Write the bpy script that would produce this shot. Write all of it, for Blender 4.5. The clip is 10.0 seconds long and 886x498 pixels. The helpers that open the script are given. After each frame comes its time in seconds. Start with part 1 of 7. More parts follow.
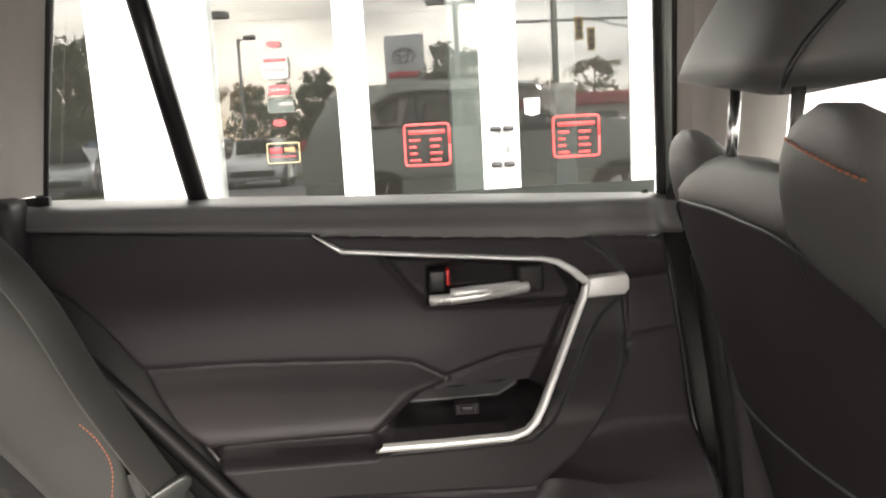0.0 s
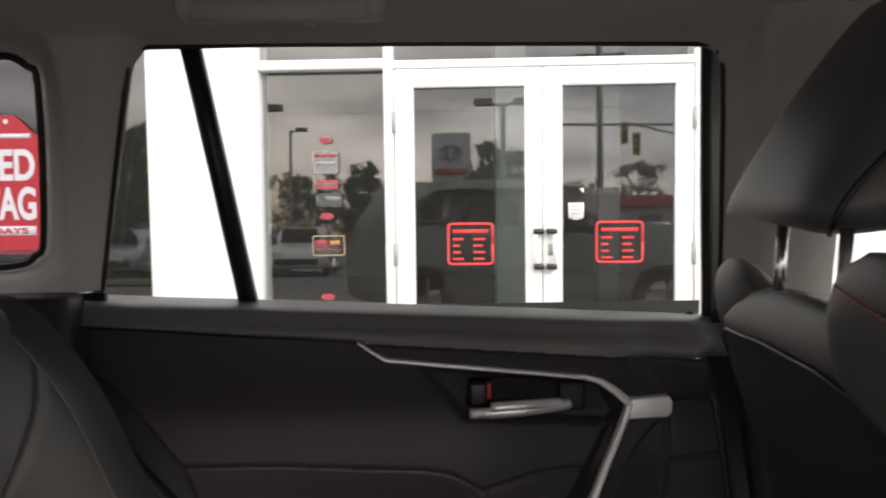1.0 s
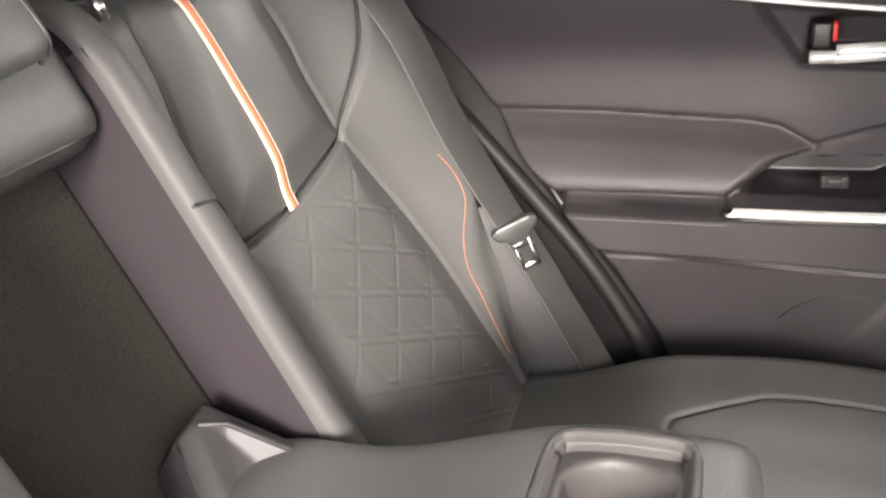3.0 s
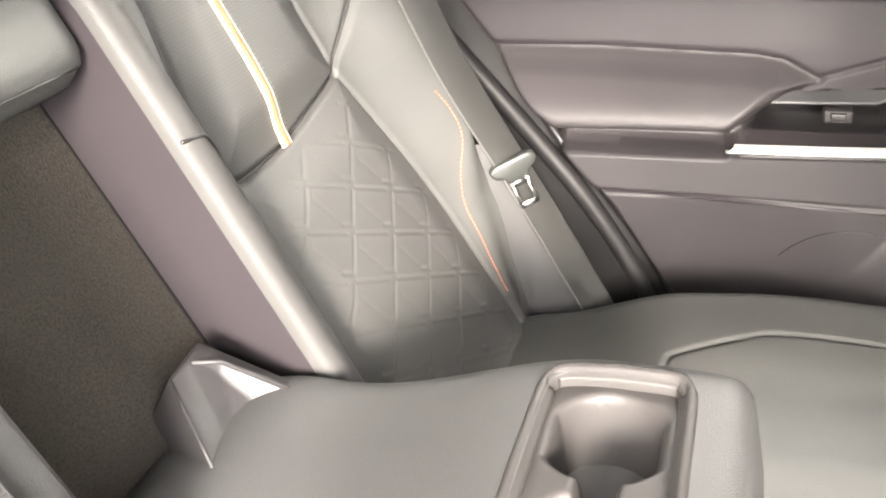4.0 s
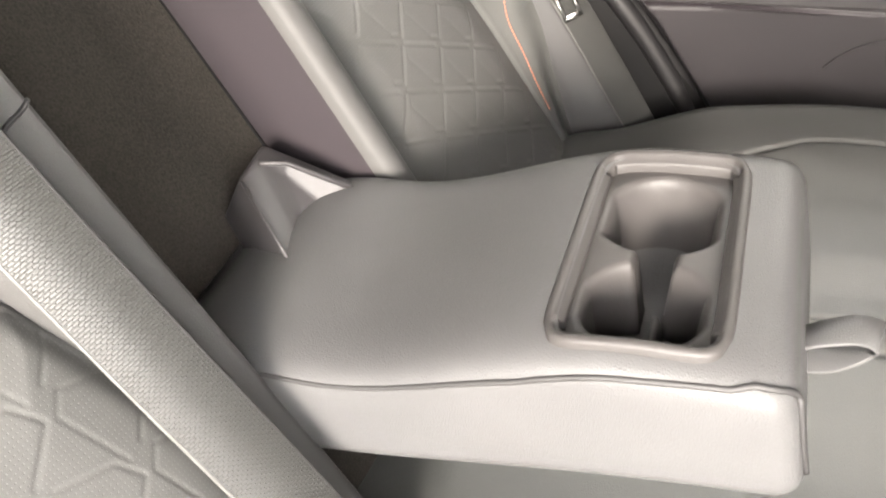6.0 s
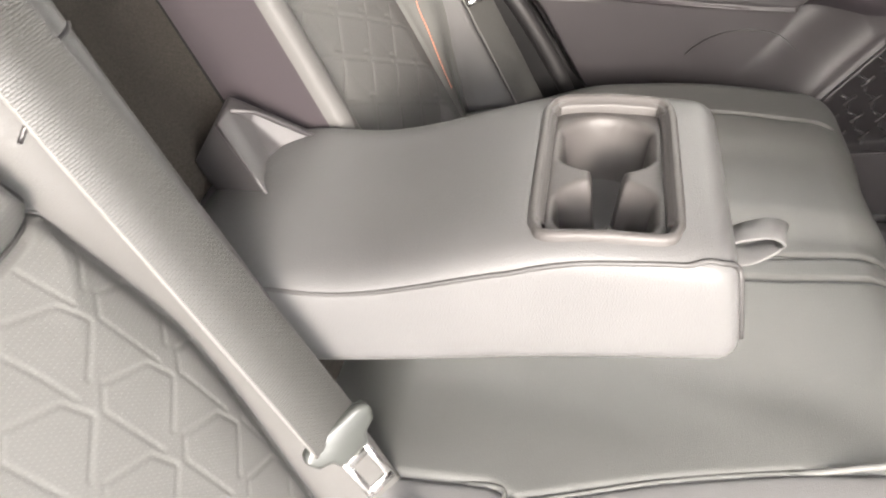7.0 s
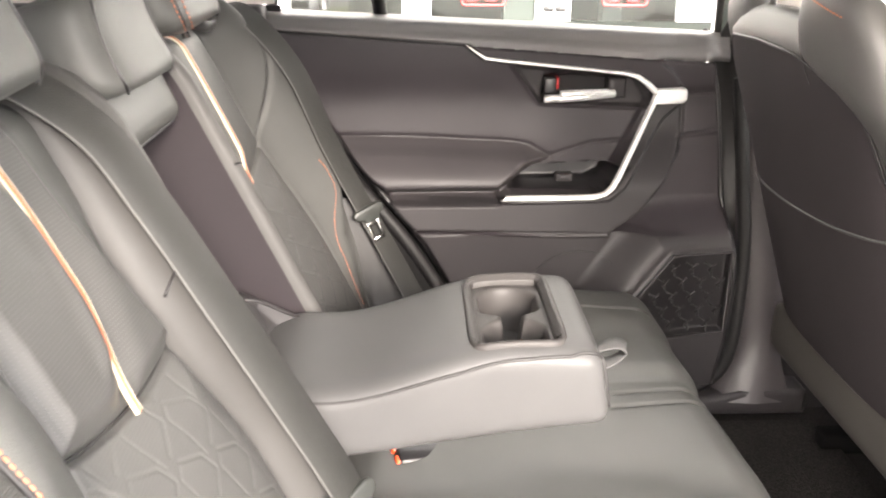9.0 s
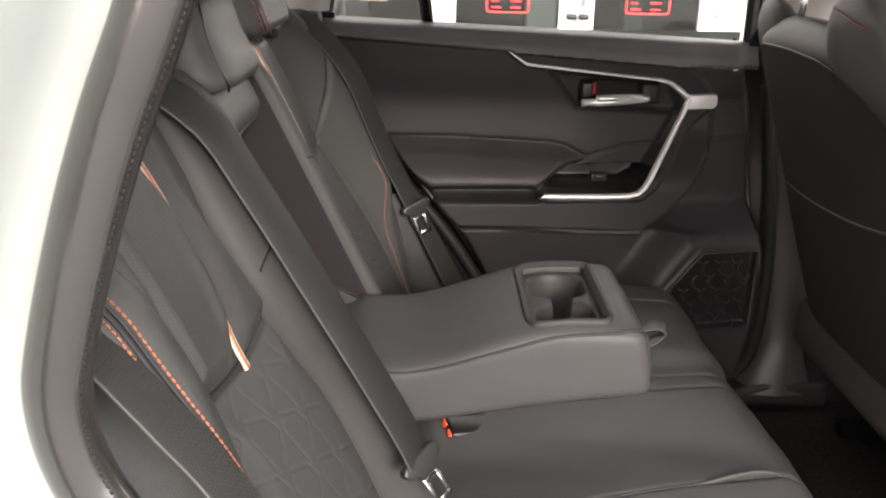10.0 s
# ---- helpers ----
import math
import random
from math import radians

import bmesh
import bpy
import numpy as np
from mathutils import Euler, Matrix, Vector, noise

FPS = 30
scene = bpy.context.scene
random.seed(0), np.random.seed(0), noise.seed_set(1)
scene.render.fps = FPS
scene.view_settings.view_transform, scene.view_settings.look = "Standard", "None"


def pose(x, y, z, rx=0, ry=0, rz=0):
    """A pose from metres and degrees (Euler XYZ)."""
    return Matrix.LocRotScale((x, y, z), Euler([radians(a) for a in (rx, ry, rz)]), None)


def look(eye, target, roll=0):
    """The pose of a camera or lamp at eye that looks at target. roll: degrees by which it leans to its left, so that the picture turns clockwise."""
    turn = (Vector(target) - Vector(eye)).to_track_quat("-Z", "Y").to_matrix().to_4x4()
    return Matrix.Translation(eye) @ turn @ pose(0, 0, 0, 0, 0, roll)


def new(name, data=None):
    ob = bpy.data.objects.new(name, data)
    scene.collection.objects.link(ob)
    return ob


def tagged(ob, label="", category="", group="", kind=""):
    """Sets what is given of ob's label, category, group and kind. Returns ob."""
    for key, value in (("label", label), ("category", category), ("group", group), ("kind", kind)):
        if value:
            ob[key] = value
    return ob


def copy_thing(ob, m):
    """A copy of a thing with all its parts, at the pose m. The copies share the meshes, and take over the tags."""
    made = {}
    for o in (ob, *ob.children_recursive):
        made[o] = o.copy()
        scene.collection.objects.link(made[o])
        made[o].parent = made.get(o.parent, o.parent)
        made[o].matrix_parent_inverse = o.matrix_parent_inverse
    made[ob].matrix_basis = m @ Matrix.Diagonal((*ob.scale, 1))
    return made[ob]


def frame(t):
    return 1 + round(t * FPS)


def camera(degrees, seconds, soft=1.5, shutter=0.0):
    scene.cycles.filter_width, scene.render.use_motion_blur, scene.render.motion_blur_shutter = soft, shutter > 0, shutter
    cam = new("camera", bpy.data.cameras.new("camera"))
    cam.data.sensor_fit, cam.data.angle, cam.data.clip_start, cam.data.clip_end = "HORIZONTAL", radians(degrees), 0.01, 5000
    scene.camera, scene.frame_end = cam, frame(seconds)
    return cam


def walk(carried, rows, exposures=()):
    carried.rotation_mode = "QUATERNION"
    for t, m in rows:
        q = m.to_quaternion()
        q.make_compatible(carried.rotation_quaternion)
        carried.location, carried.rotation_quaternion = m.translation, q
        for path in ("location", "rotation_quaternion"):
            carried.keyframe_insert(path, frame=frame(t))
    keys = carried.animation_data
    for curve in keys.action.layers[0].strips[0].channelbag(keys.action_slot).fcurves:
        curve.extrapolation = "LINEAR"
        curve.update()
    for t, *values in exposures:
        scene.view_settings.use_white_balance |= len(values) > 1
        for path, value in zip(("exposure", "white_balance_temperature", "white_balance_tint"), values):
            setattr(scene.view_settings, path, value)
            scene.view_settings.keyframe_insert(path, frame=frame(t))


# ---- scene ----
cam = camera(53.2, 10.0, soft=2.0, shutter=0.3)
PATH = [
    (0, (0.097, -0.436, 1.179), (0.212, 1.529, 0.826), -3.1),
    (0.3, (0.095, -0.437, 1.187), (0.222, 1.540, 0.895), -1.5),
    (0.5, (0.095, -0.443, 1.194), (0.229, 1.539, 0.965), -1.4),
    (0.7, (0.096, -0.436, 1.195), (0.217, 1.551, 0.991), -1.3),
    (1, (0.09, -0.447, 1.204), (0.124, 1.548, 1.066), -0.7),
    (1.2, (0.087, -0.446, 1.204), (0.016, 1.547, 1.054), -0.9),
    (1.5, (0.077, -0.442, 1.203), (-0.12, 1.535, 0.976), -0.8),
    (2, (0.071, -0.432, 1.199), (-0.426, 1.453, 0.752), -1.5),
    (2.5, (0.068, -0.423, 1.19), (-0.552, 1.382, 0.591), -3.4),
    (3, (0.07, -0.404, 1.169), (-0.547, 1.303, 0.33), -4.7),
    (3.2, (0.08, -0.401, 1.165), (-0.569, 1.274, 0.286), -5.6),
    (4.5, (0.067, -0.396, 1.159), (-0.531, 1.24, 0.176), -5.1),
    (5, (0.061, -0.442, 1.156), (-0.595, 1.137, 0.119), -6.1),
    (5.3, (0.057, -0.463, 1.152), (-0.573, 1.083, 0.049), -5.7),
    (5.5, (0.051, -0.471, 1.153), (-0.585, 1.039, 0.006), -5.9),
    (6, (0.06, -0.446, 1.14), (-0.571, 1.003, -0.085), -8.1),
    (6.2, (0.059, -0.447, 1.14), (-0.517, 0.988, -0.129), -7.7),
    (7.3, (-0.047, -0.646, 1.143), (-0.279, 0.969, -0.014), -0.5),
    (7.5, (-0.059, -0.689, 1.155), (-0.281, 0.954, 0.036), -0.8),
    (7.7, (-0.052, -0.712, 1.163), (-0.187, 0.951, 0.060), -0.7),
    (8, (-0.039, -0.746, 1.17), (-0.009, 0.97, 0.144), 1.4),
    (8.2, (-0.038, -0.773, 1.176), (0.107, 0.958, 0.185), 2.6),
    (8.4, (-0.042, -0.805, 1.182), (0.129, 0.962, 0.259), 1.8),
    (8.5, (-0.046, -0.828, 1.186), (0.076, 0.98, 0.34), 0.4),
    (8.7, (-0.068, -0.866, 1.191), (0.017, 0.996, 0.465), -1.0),
    (9, (-0.097, -0.93, 1.205), (-0.035, 0.948, 0.521), 0.4),
    (9.5, (-0.114, -0.991, 1.219), (-0.201, 0.89, 0.544), -0.7),
    (10, (-0.153, -1.029, 1.216), (-0.122, 0.855, 0.544), 0.9),
]
walk(cam, [(t, look(eye, target, roll)) for t, eye, target, roll in PATH],
     exposures=[(0, 2.5, 7080, 12), (0.5, 1.6, 6980, 14), (1.0, 0.95, 6820, 16), (1.5, 0.75, 6720, 15), (2.0, 1.55, 6700, 12), (2.3, 2.4, 6680, 18), (2.5, 2.8, 6750, 19), (3.0, 3.95, 6950, 17),
                (3.6, 4.65, 7050, 14), (4.5, 4.95, 7100, 13), (5.0, 4.9, 7050, 13), (5.5, 4.4, 7080, 13), (6.2, 4.3, 7050, 13), (7.3, 4.35, 7000, 14), (7.5, 4.12, 6980, 14), (8.0, 4.02, 7050, 14),
                (8.5, 3.95, 7150, 14), (9.0, 3.92, 7180, 15), (9.5, 3.25, 7050, 16), (10.0, 2.2, 6980, 17)])

# ---- light: bright overcast sky, soft sun from behind the open side ----
world = bpy.data.worlds.new("world")
scene.world = world
world.use_nodes = True
wn, wl = world.node_tree.nodes, world.node_tree.links
sky = wn.new("ShaderNodeTexSky")
sky.sky_type, sky.sun_disc = "NISHITA", False
sky.sun_elevation, sky.sun_rotation = radians(20), radians(197)
cloud = wn.new("ShaderNodeTexNoise")
cloud.inputs["Scale"].default_value, cloud.inputs["Detail"].default_value = 4.5, 9
wco = wn.new("ShaderNodeTexCoord")
wmap = wn.new("ShaderNodeMapping")
wmap.inputs["Scale"].default_value = (1, 1, 3.5)
wl.new(wco.outputs["Generated"], wmap.inputs["Vector"])
wl.new(wmap.outputs["Vector"], cloud.inputs["Vector"])
ramp = wn.new("ShaderNodeValToRGB")
ramp.color_ramp.elements[0].position, ramp.color_ramp.elements[0].color = 0.38, (6.0, 6.6, 7.4, 1)
ramp.color_ramp.elements[1].position, ramp.color_ramp.elements[1].color = 0.64, (22.0, 22.0, 21.6, 1)
wl.new(cloud.outputs["Fac"], ramp.inputs["Fac"])
wmix = wn.new("ShaderNodeMix")
wmix.data_type = "RGBA"
wmix.inputs["Factor"].default_value = 0.82
wl.new(sky.outputs["Color"], wmix.inputs["A"])
wl.new(ramp.outputs["Color"], wmix.inputs["B"])
wl.new(wmix.outputs["Result"], wn["Background"].inputs["Color"])
wn["Background"].inputs["Strength"].default_value = 0.12
sun = new("sun", bpy.data.lights.new("sun", "SUN"))
sun.data.energy, sun.data.angle, sun.data.color = 0.85, radians(14), (1.0, 0.96, 0.9)
sun.matrix_world = look((0, 0, 0), (-0.30, 1.0, -0.38))

# ---- materials ----


def mat(name, color, rough=0.5, metal=0.0, vary=0.12, vary_scale=9.0, bump=0.0, bump_scale=600.0, bump_kind="noise",
        rough_vary=0.08, coat=0.0, spec=0.5, fine=0.0, dot_dark=0.3):
    m = bpy.data.materials.new(name)
    m.use_nodes = True
    n, l = m.node_tree.nodes, m.node_tree.links
    b = n["Principled BSDF"]
    co = n.new("ShaderNodeTexCoord")
    big = n.new("ShaderNodeTexNoise")
    big.inputs["Scale"].default_value, big.inputs["Detail"].default_value = vary_scale, 5
    l.new(co.outputs["Object"], big.inputs["Vector"])
    mr = n.new("ShaderNodeMapRange")
    mr.inputs["To Min"].default_value, mr.inputs["To Max"].default_value = 1 - vary, 1 + vary
    l.new(big.outputs["Fac"], mr.inputs["Value"])
    value = mr.outputs["Result"]
    if fine:
        sm = n.new("ShaderNodeTexNoise")
        sm.inputs["Scale"].default_value, sm.inputs["Detail"].default_value = bump_scale, 2
        l.new(co.outputs["Object"], sm.inputs["Vector"])
        m2 = n.new("ShaderNodeMapRange")
        m2.inputs["From Min"].default_value, m2.inputs["From Max"].default_value = 0.3, 0.7
        m2.inputs["To Min"].default_value, m2.inputs["To Max"].default_value = 1 - fine, 1 + fine
        l.new(sm.outputs["Fac"], m2.inputs["Value"])
        mm = n.new("ShaderNodeMath")
        mm.operation = "MULTIPLY"
        l.new(value, mm.inputs[0])
        l.new(m2.outputs["Result"], mm.inputs[1])
        value = mm.outputs["Value"]
    sc = n.new("ShaderNodeVectorMath")
    sc.operation = "SCALE"
    sc.inputs[0].default_value = color
    l.new(value, sc.inputs["Scale"])
    l.new(sc.outputs["Vector"], b.inputs["Base Color"])
    r2 = n.new("ShaderNodeMapRange")
    r2.inputs["To Min"].default_value, r2.inputs["To Max"].default_value = max(0.02, rough - rough_vary), min(1, rough + rough_vary)
    l.new(big.outputs["Fac"], r2.inputs["Value"])
    l.new(r2.outputs["Result"], b.inputs["Roughness"])
    b.inputs["Metallic"].default_value = metal
    b.inputs["Coat Weight"].default_value = coat
    b.inputs["Specular IOR Level"].default_value = spec
    if bump:
        bp = n.new("ShaderNodeBump")
        bp.inputs["Strength"].default_value, bp.inputs["Distance"].default_value = bump, 0.001
        if bump_kind == "noise":
            t = n.new("ShaderNodeTexNoise")
            t.inputs["Scale"].default_value, t.inputs["Detail"].default_value = bump_scale, 3
            out = t.outputs["Fac"]
        elif bump_kind == "leather":
            t = n.new("ShaderNodeTexVoronoi")
            t.feature = "DISTANCE_TO_EDGE"
            t.inputs["Scale"].default_value = bump_scale
            out = t.outputs["Distance"]
        elif bump_kind == "dots":
            t = n.new("ShaderNodeTexVoronoi")
            t.voronoi_dimensions = "2D"
            t.inputs["Scale"].default_value, t.inputs["Randomness"].default_value = bump_scale, 0.0
            mp = n.new("ShaderNodeMapRange")
            mp.inputs["From Min"].default_value, mp.inputs["From Max"].default_value = 0.12, 0.20
            l.new(t.outputs["Distance"], mp.inputs["Value"])
            out = mp.outputs["Result"]
            dk = n.new("ShaderNodeVectorMath")
            dk.operation = "SCALE"
            l.new(sc.outputs["Vector"], dk.inputs[0])
            m3 = n.new("ShaderNodeMapRange")
            m3.inputs["To Min"].default_value, m3.inputs["To Max"].default_value = dot_dark, 1.0
            l.new(out, m3.inputs["Value"])
            l.new(m3.outputs["Result"], dk.inputs["Scale"])
            l.new(dk.outputs["Vector"], b.inputs["Base Color"])
        elif bump_kind == "weave":
            t = n.new("ShaderNodeTexBrick")
            t.inputs["Scale"].default_value = 1.0
            t.inputs["Brick Width"].default_value, t.inputs["Row Height"].default_value = 0.0040, 0.0021
            t.inputs["Mortar Size"].default_value, t.inputs["Mortar Smooth"].default_value = 0.00045, 0.8
            inv = n.new("ShaderNodeMath")
            inv.operation = "SUBTRACT"
            inv.inputs[0].default_value = 1.0
            l.new(t.outputs["Fac"], inv.inputs[1])
            out = inv.outputs["Value"]
            dk = n.new("ShaderNodeVectorMath")
            dk.operation = "SCALE"
            l.new(sc.outputs["Vector"], dk.inputs[0])
            m3 = n.new("ShaderNodeMapRange")
            m3.inputs["To Min"].default_value, m3.inputs["To Max"].default_value = 0.62, 1.05
            l.new(out, m3.inputs["Value"])
            l.new(m3.outputs["Result"], dk.inputs["Scale"])
            l.new(dk.outputs["Vector"], b.inputs["Base Color"])
        else:
            t = n.new("ShaderNodeTexWave")
            t.bands_direction = bump_kind
            t.inputs["Scale"].default_value, t.inputs["Distortion"].default_value = bump_scale, 0.6
            out = t.outputs["Fac"]
        l.new(co.outputs["UV" if bump_kind in ("dots", "weave") else "Object"], t.inputs["Vector"])
        l.new(out, bp.inputs["Height"])
        l.new(bp.outputs["Normal"], b.inputs["Normal"])
    return m


def glass(name, tint, fac):
    """A thin pane: tinted see-through with a mirror-like face."""
    m = bpy.data.materials.new(name)
    m.use_nodes = True
    n, l = m.node_tree.nodes, m.node_tree.links
    n.remove(n["Principled BSDF"])
    tr, gl, mx = n.new("ShaderNodeBsdfTransparent"), n.new("ShaderNodeBsdfGlossy"), n.new("ShaderNodeMixShader")
    tr.inputs["Color"].default_value = (*tint, 1)
    gl.inputs["Roughness"].default_value = 0.004
    if fac is None:
        fr = n.new("ShaderNodeFresnel")
        fr.inputs["IOR"].default_value = 1.45
        l.new(fr.outputs["Fac"], mx.inputs["Fac"])
    else:
        mx.inputs["Fac"].default_value = fac
    l.new(tr.outputs["BSDF"], mx.inputs[1])
    l.new(gl.outputs["BSDF"], mx.inputs[2])
    l.new(mx.outputs["Shader"], n["Material Output"].inputs["Surface"])
    return m


LEATHER = mat("leather", (0.068, 0.0685, 0.066), 0.42, bump=0.35, bump_scale=520, bump_kind="leather", vary=0.18, spec=0.20)
LEATHER_WARM = mat("leather_warm", (0.0675, 0.0667, 0.0670), 0.38, bump=0.3, bump_scale=520, bump_kind="leather", vary=0.15, spec=0.20)
# lighter, glossier leatherette: paints in light the front seat lacks
LEATHER_FRONT_LIT = mat("leather_front_lit", (0.086, 0.083, 0.080), 0.40, bump=0.3, bump_scale=520, bump_kind="leather", vary=0.15, spec=0.5)
ROLL = mat("leather_roll", (0.060, 0.0585, 0.057), 0.52, bump=0.3, bump_scale=520, bump_kind="leather", vary=0.15, spec=0.25)
PERFORATED = mat("perforated", (0.060, 0.059, 0.0575), 0.46, bump=0.4, bump_kind="dots", vary=0.15, spec=0.25, dot_dark=1.35, bump_scale=300)
QUILTED = mat("quilted", (0.076, 0.075, 0.0725), 0.52, bump=0.25, bump_kind="dots", vary=0.12, spec=0.25, dot_dark=1.2, bump_scale=300)
PANEL = mat("panel", (0.026, 0.0215, 0.024), 0.72, bump=0.35, bump_scale=1300, vary=0.1, spec=0.15)
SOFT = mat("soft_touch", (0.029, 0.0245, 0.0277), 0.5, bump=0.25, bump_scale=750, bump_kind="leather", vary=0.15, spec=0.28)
# door trim lightened to carry the window light on the ledge
SOFT_UP_LIT = mat("soft_touch_upper_lit", (0.12, 0.115, 0.114), 0.40, bump=0.3, bump_scale=700, bump_kind="leather", vary=0.12)
HARD = mat("hard_plastic", (0.028, 0.0255, 0.027), 0.50, bump=0.3, bump_scale=900, vary=0.12, spec=0.3)
HARD_LIGHT = mat("hard_plastic_worn", (0.048, 0.046, 0.047), 0.30, bump=0.25, bump_scale=1100, vary=0.15)
BLACK = mat("black_plastic", (0.012, 0.011, 0.012), 0.35, bump=0.15, bump_scale=900, vary=0.2)
# black trim taken extra dark: shade of the gaps is in the colour
SHADOW_BLACK = mat("shaded_black_trim", (0.004, 0.0038, 0.004), 0.7, vary=0.2, spec=0.12)
SEAL_BLACK = mat("seal_black", (0.010, 0.0095, 0.010), 0.55, bump=0.2, bump_scale=700, vary=0.2, spec=0.3)
ELBOW = mat("elbow_pad", (0.042, 0.038, 0.040), 0.44, bump=0.3, bump_scale=520, bump_kind="leather", vary=0.15, spec=0.28)
RUBBER = mat("rubber", (0.022, 0.021, 0.020), 0.42, bump=0.3, bump_scale=700, vary=0.2)
CHROME = mat("satin_chrome", (0.86, 0.855, 0.84), 0.34, metal=0.35, vary=0.05, rough_vary=0.05)
CHROME_DARK = mat("satin_grey", (0.30, 0.29, 0.29), 0.35, metal=0.3, vary=0.06)
STEEL = mat("polished_steel", (0.60, 0.59, 0.58), 0.22, metal=1.0, vary=0.06)
ORANGE = mat("orange_piping", (0.46, 0.135, 0.062), 0.6, bump=0.4, bump_scale=1500, vary=0.12)
CREAM = mat("cream_edge", (0.62, 0.54, 0.42), 0.6, bump=0.4, bump_scale=1500, vary=0.1)
THREAD = mat("orange_thread", (0.50, 0.17, 0.09), 0.7, bump=0.4, bump_scale=2500, vary=0.2, vary_scale=120)
GREY_THREAD = mat("grey_seam_thread", (0.10, 0.09, 0.085), 0.7, vary=0.2, vary_scale=120)
CARPET = mat("carpet", (0.030, 0.0265, 0.023), 0.95, bump=1.0, bump_scale=520, vary=0.22, vary_scale=14, fine=0.3, spec=0.1)
FLOOR_CARPET = mat("floor_carpet", (0.027, 0.0245, 0.024), 0.95, bump=1.0, bump_scale=380, vary=0.2, vary_scale=14, fine=0.5, spec=0.1)
WEBBING = mat("webbing", (0.026, 0.026, 0.0243), 0.5, bump=0.7, bump_scale=1, bump_kind="weave", vary=0.1)
SELVEDGE_LIT = mat("belt_selvedge_lit", (0.085, 0.084, 0.080), 0.5, bump=0.3, bump_scale=900, vary=0.1)
TONGUE = mat("tongue_plastic", (0.030, 0.032, 0.030), 0.30, bump=0.15, bump_scale=800, vary=0.15)
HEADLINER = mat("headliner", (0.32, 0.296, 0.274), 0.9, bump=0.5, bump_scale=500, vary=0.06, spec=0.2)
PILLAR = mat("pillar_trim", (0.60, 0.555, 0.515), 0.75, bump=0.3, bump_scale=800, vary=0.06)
SEAM = mat("seam_fold", (0.022, 0.021, 0.021), 0.6, vary=0.2)
RED = mat("red_plastic", (0.55, 0.03, 0.03), 0.35, vary=0.1)
BUCKLE_RED = mat("buckle_red", (0.72, 0.09, 0.03), 0.35, vary=0.1)
PAINT = mat("car_paint", (0.34, 0.37, 0.345), 0.25, vary=0.03, coat=0.8)
PRIVACY_GLASS = glass("privacy_glass", (0.53, 0.52, 0.55), None)
TINT_GLASS = glass("car_glass", (0.93, 0.95, 0.94), None)

# ---- building helpers ----


def part(name, data, material, parent=None, label="", smooth=True):
    """Links a bmesh or mesh as one object under a thing or part."""
    if isinstance(data, bmesh.types.BMesh):
        bm, data = data, bpy.data.meshes.new(name)
        bm.to_mesh(data)
        bm.free()
    data.materials.append(material)
    if smooth:
        data.polygons.foreach_set("use_smooth", [True] * len(data.polygons))
    ob = new(name, data)
    ob.parent = parent
    if label:
        ob["label"] = label
    return ob


def thing(name, label, category, at=(0, 0, 0), group="", kind=""):
    ob = new(name)
    ob.empty_display_size = 0.05
    ob.location = at
    return tagged(ob, label, category, group, kind)


def under(ob, parent):
    """Parents ob, built in world coordinates, to an Empty that stands elsewhere."""
    ob.parent = parent
    ob.matrix_parent_inverse = Matrix.Translation(parent.location).inverted()
    return ob


def grid(P, mask=None, uv=None):
    """A mesh from an (n, m, 3) array of points; faces where mask is true; uv: metres across and along."""
    n, m = P.shape[:2]
    idx = np.arange(n * m).reshape(n, m)
    q = np.stack([idx[:-1, :-1], idx[:-1, 1:], idx[1:, 1:], idx[1:, :-1]], -1)
    q = q.reshape(-1, 4) if mask is None else q[mask]
    used = np.unique(q)
    remap = np.zeros(n * m, int)
    remap[used] = np.arange(len(used))
    me = bpy.data.meshes.new("grid")
    me.from_pydata(P.reshape(-1, 3)[used].tolist(), [], remap[q].tolist())
    if uv is not None:
        flat = np.stack([uv[0].ravel(), uv[1].ravel()], -1)
        me.uv_layers.new(name="UVMap").data.foreach_set("uv", flat[q.ravel()].ravel().astype(np.float32))
    return me


def flipped(me):
    me.flip_normals()
    return me


def centres(A):
    return (A[:-1, :-1] + A[1:, :-1] + A[:-1, 1:] + A[1:, 1:]) / 4


def sstep(a, b, x):
    t = np.clip((x - a) / (b - a), 0, 1)
    return t * t * (3 - 2 * t)


def poly_sd(px, py, poly):
    """Signed distance to a closed outline, negative inside."""
    d = np.full(np.shape(px), 1e9)
    inside = np.zeros(np.shape(px), bool)
    for (ax, ay), (bx, by) in zip(poly, poly[1:] + poly[:1]):
        ex, ey = bx - ax, by - ay
        wx, wy = px - ax, py - ay
        t = np.clip((wx * ex + wy * ey) / (ex * ex + ey * ey + 1e-12), 0, 1)
        d = np.minimum(d, np.hypot(wx - t * ex, wy - t * ey))
        cross = ((ay > py) != (by > py)) & (px < (bx - ax) * (py - ay) / (by - ay + 1e-12) + ax)
        inside ^= cross
    return np.where(inside, -d, d)


def line_d(px, py, pts):
    """Distance to an open line."""
    d = np.full(np.shape(px), 1e9)
    for (ax, ay), (bx, by) in zip(pts, pts[1:]):
        ex, ey = bx - ax, by - ay
        t = np.clip(((px - ax) * ex + (py - ay) * ey) / (ex * ex + ey * ey + 1e-12), 0, 1)
        d = np.minimum(d, np.hypot(px - ax - t * ex, py - ay - t * ey))
    return d


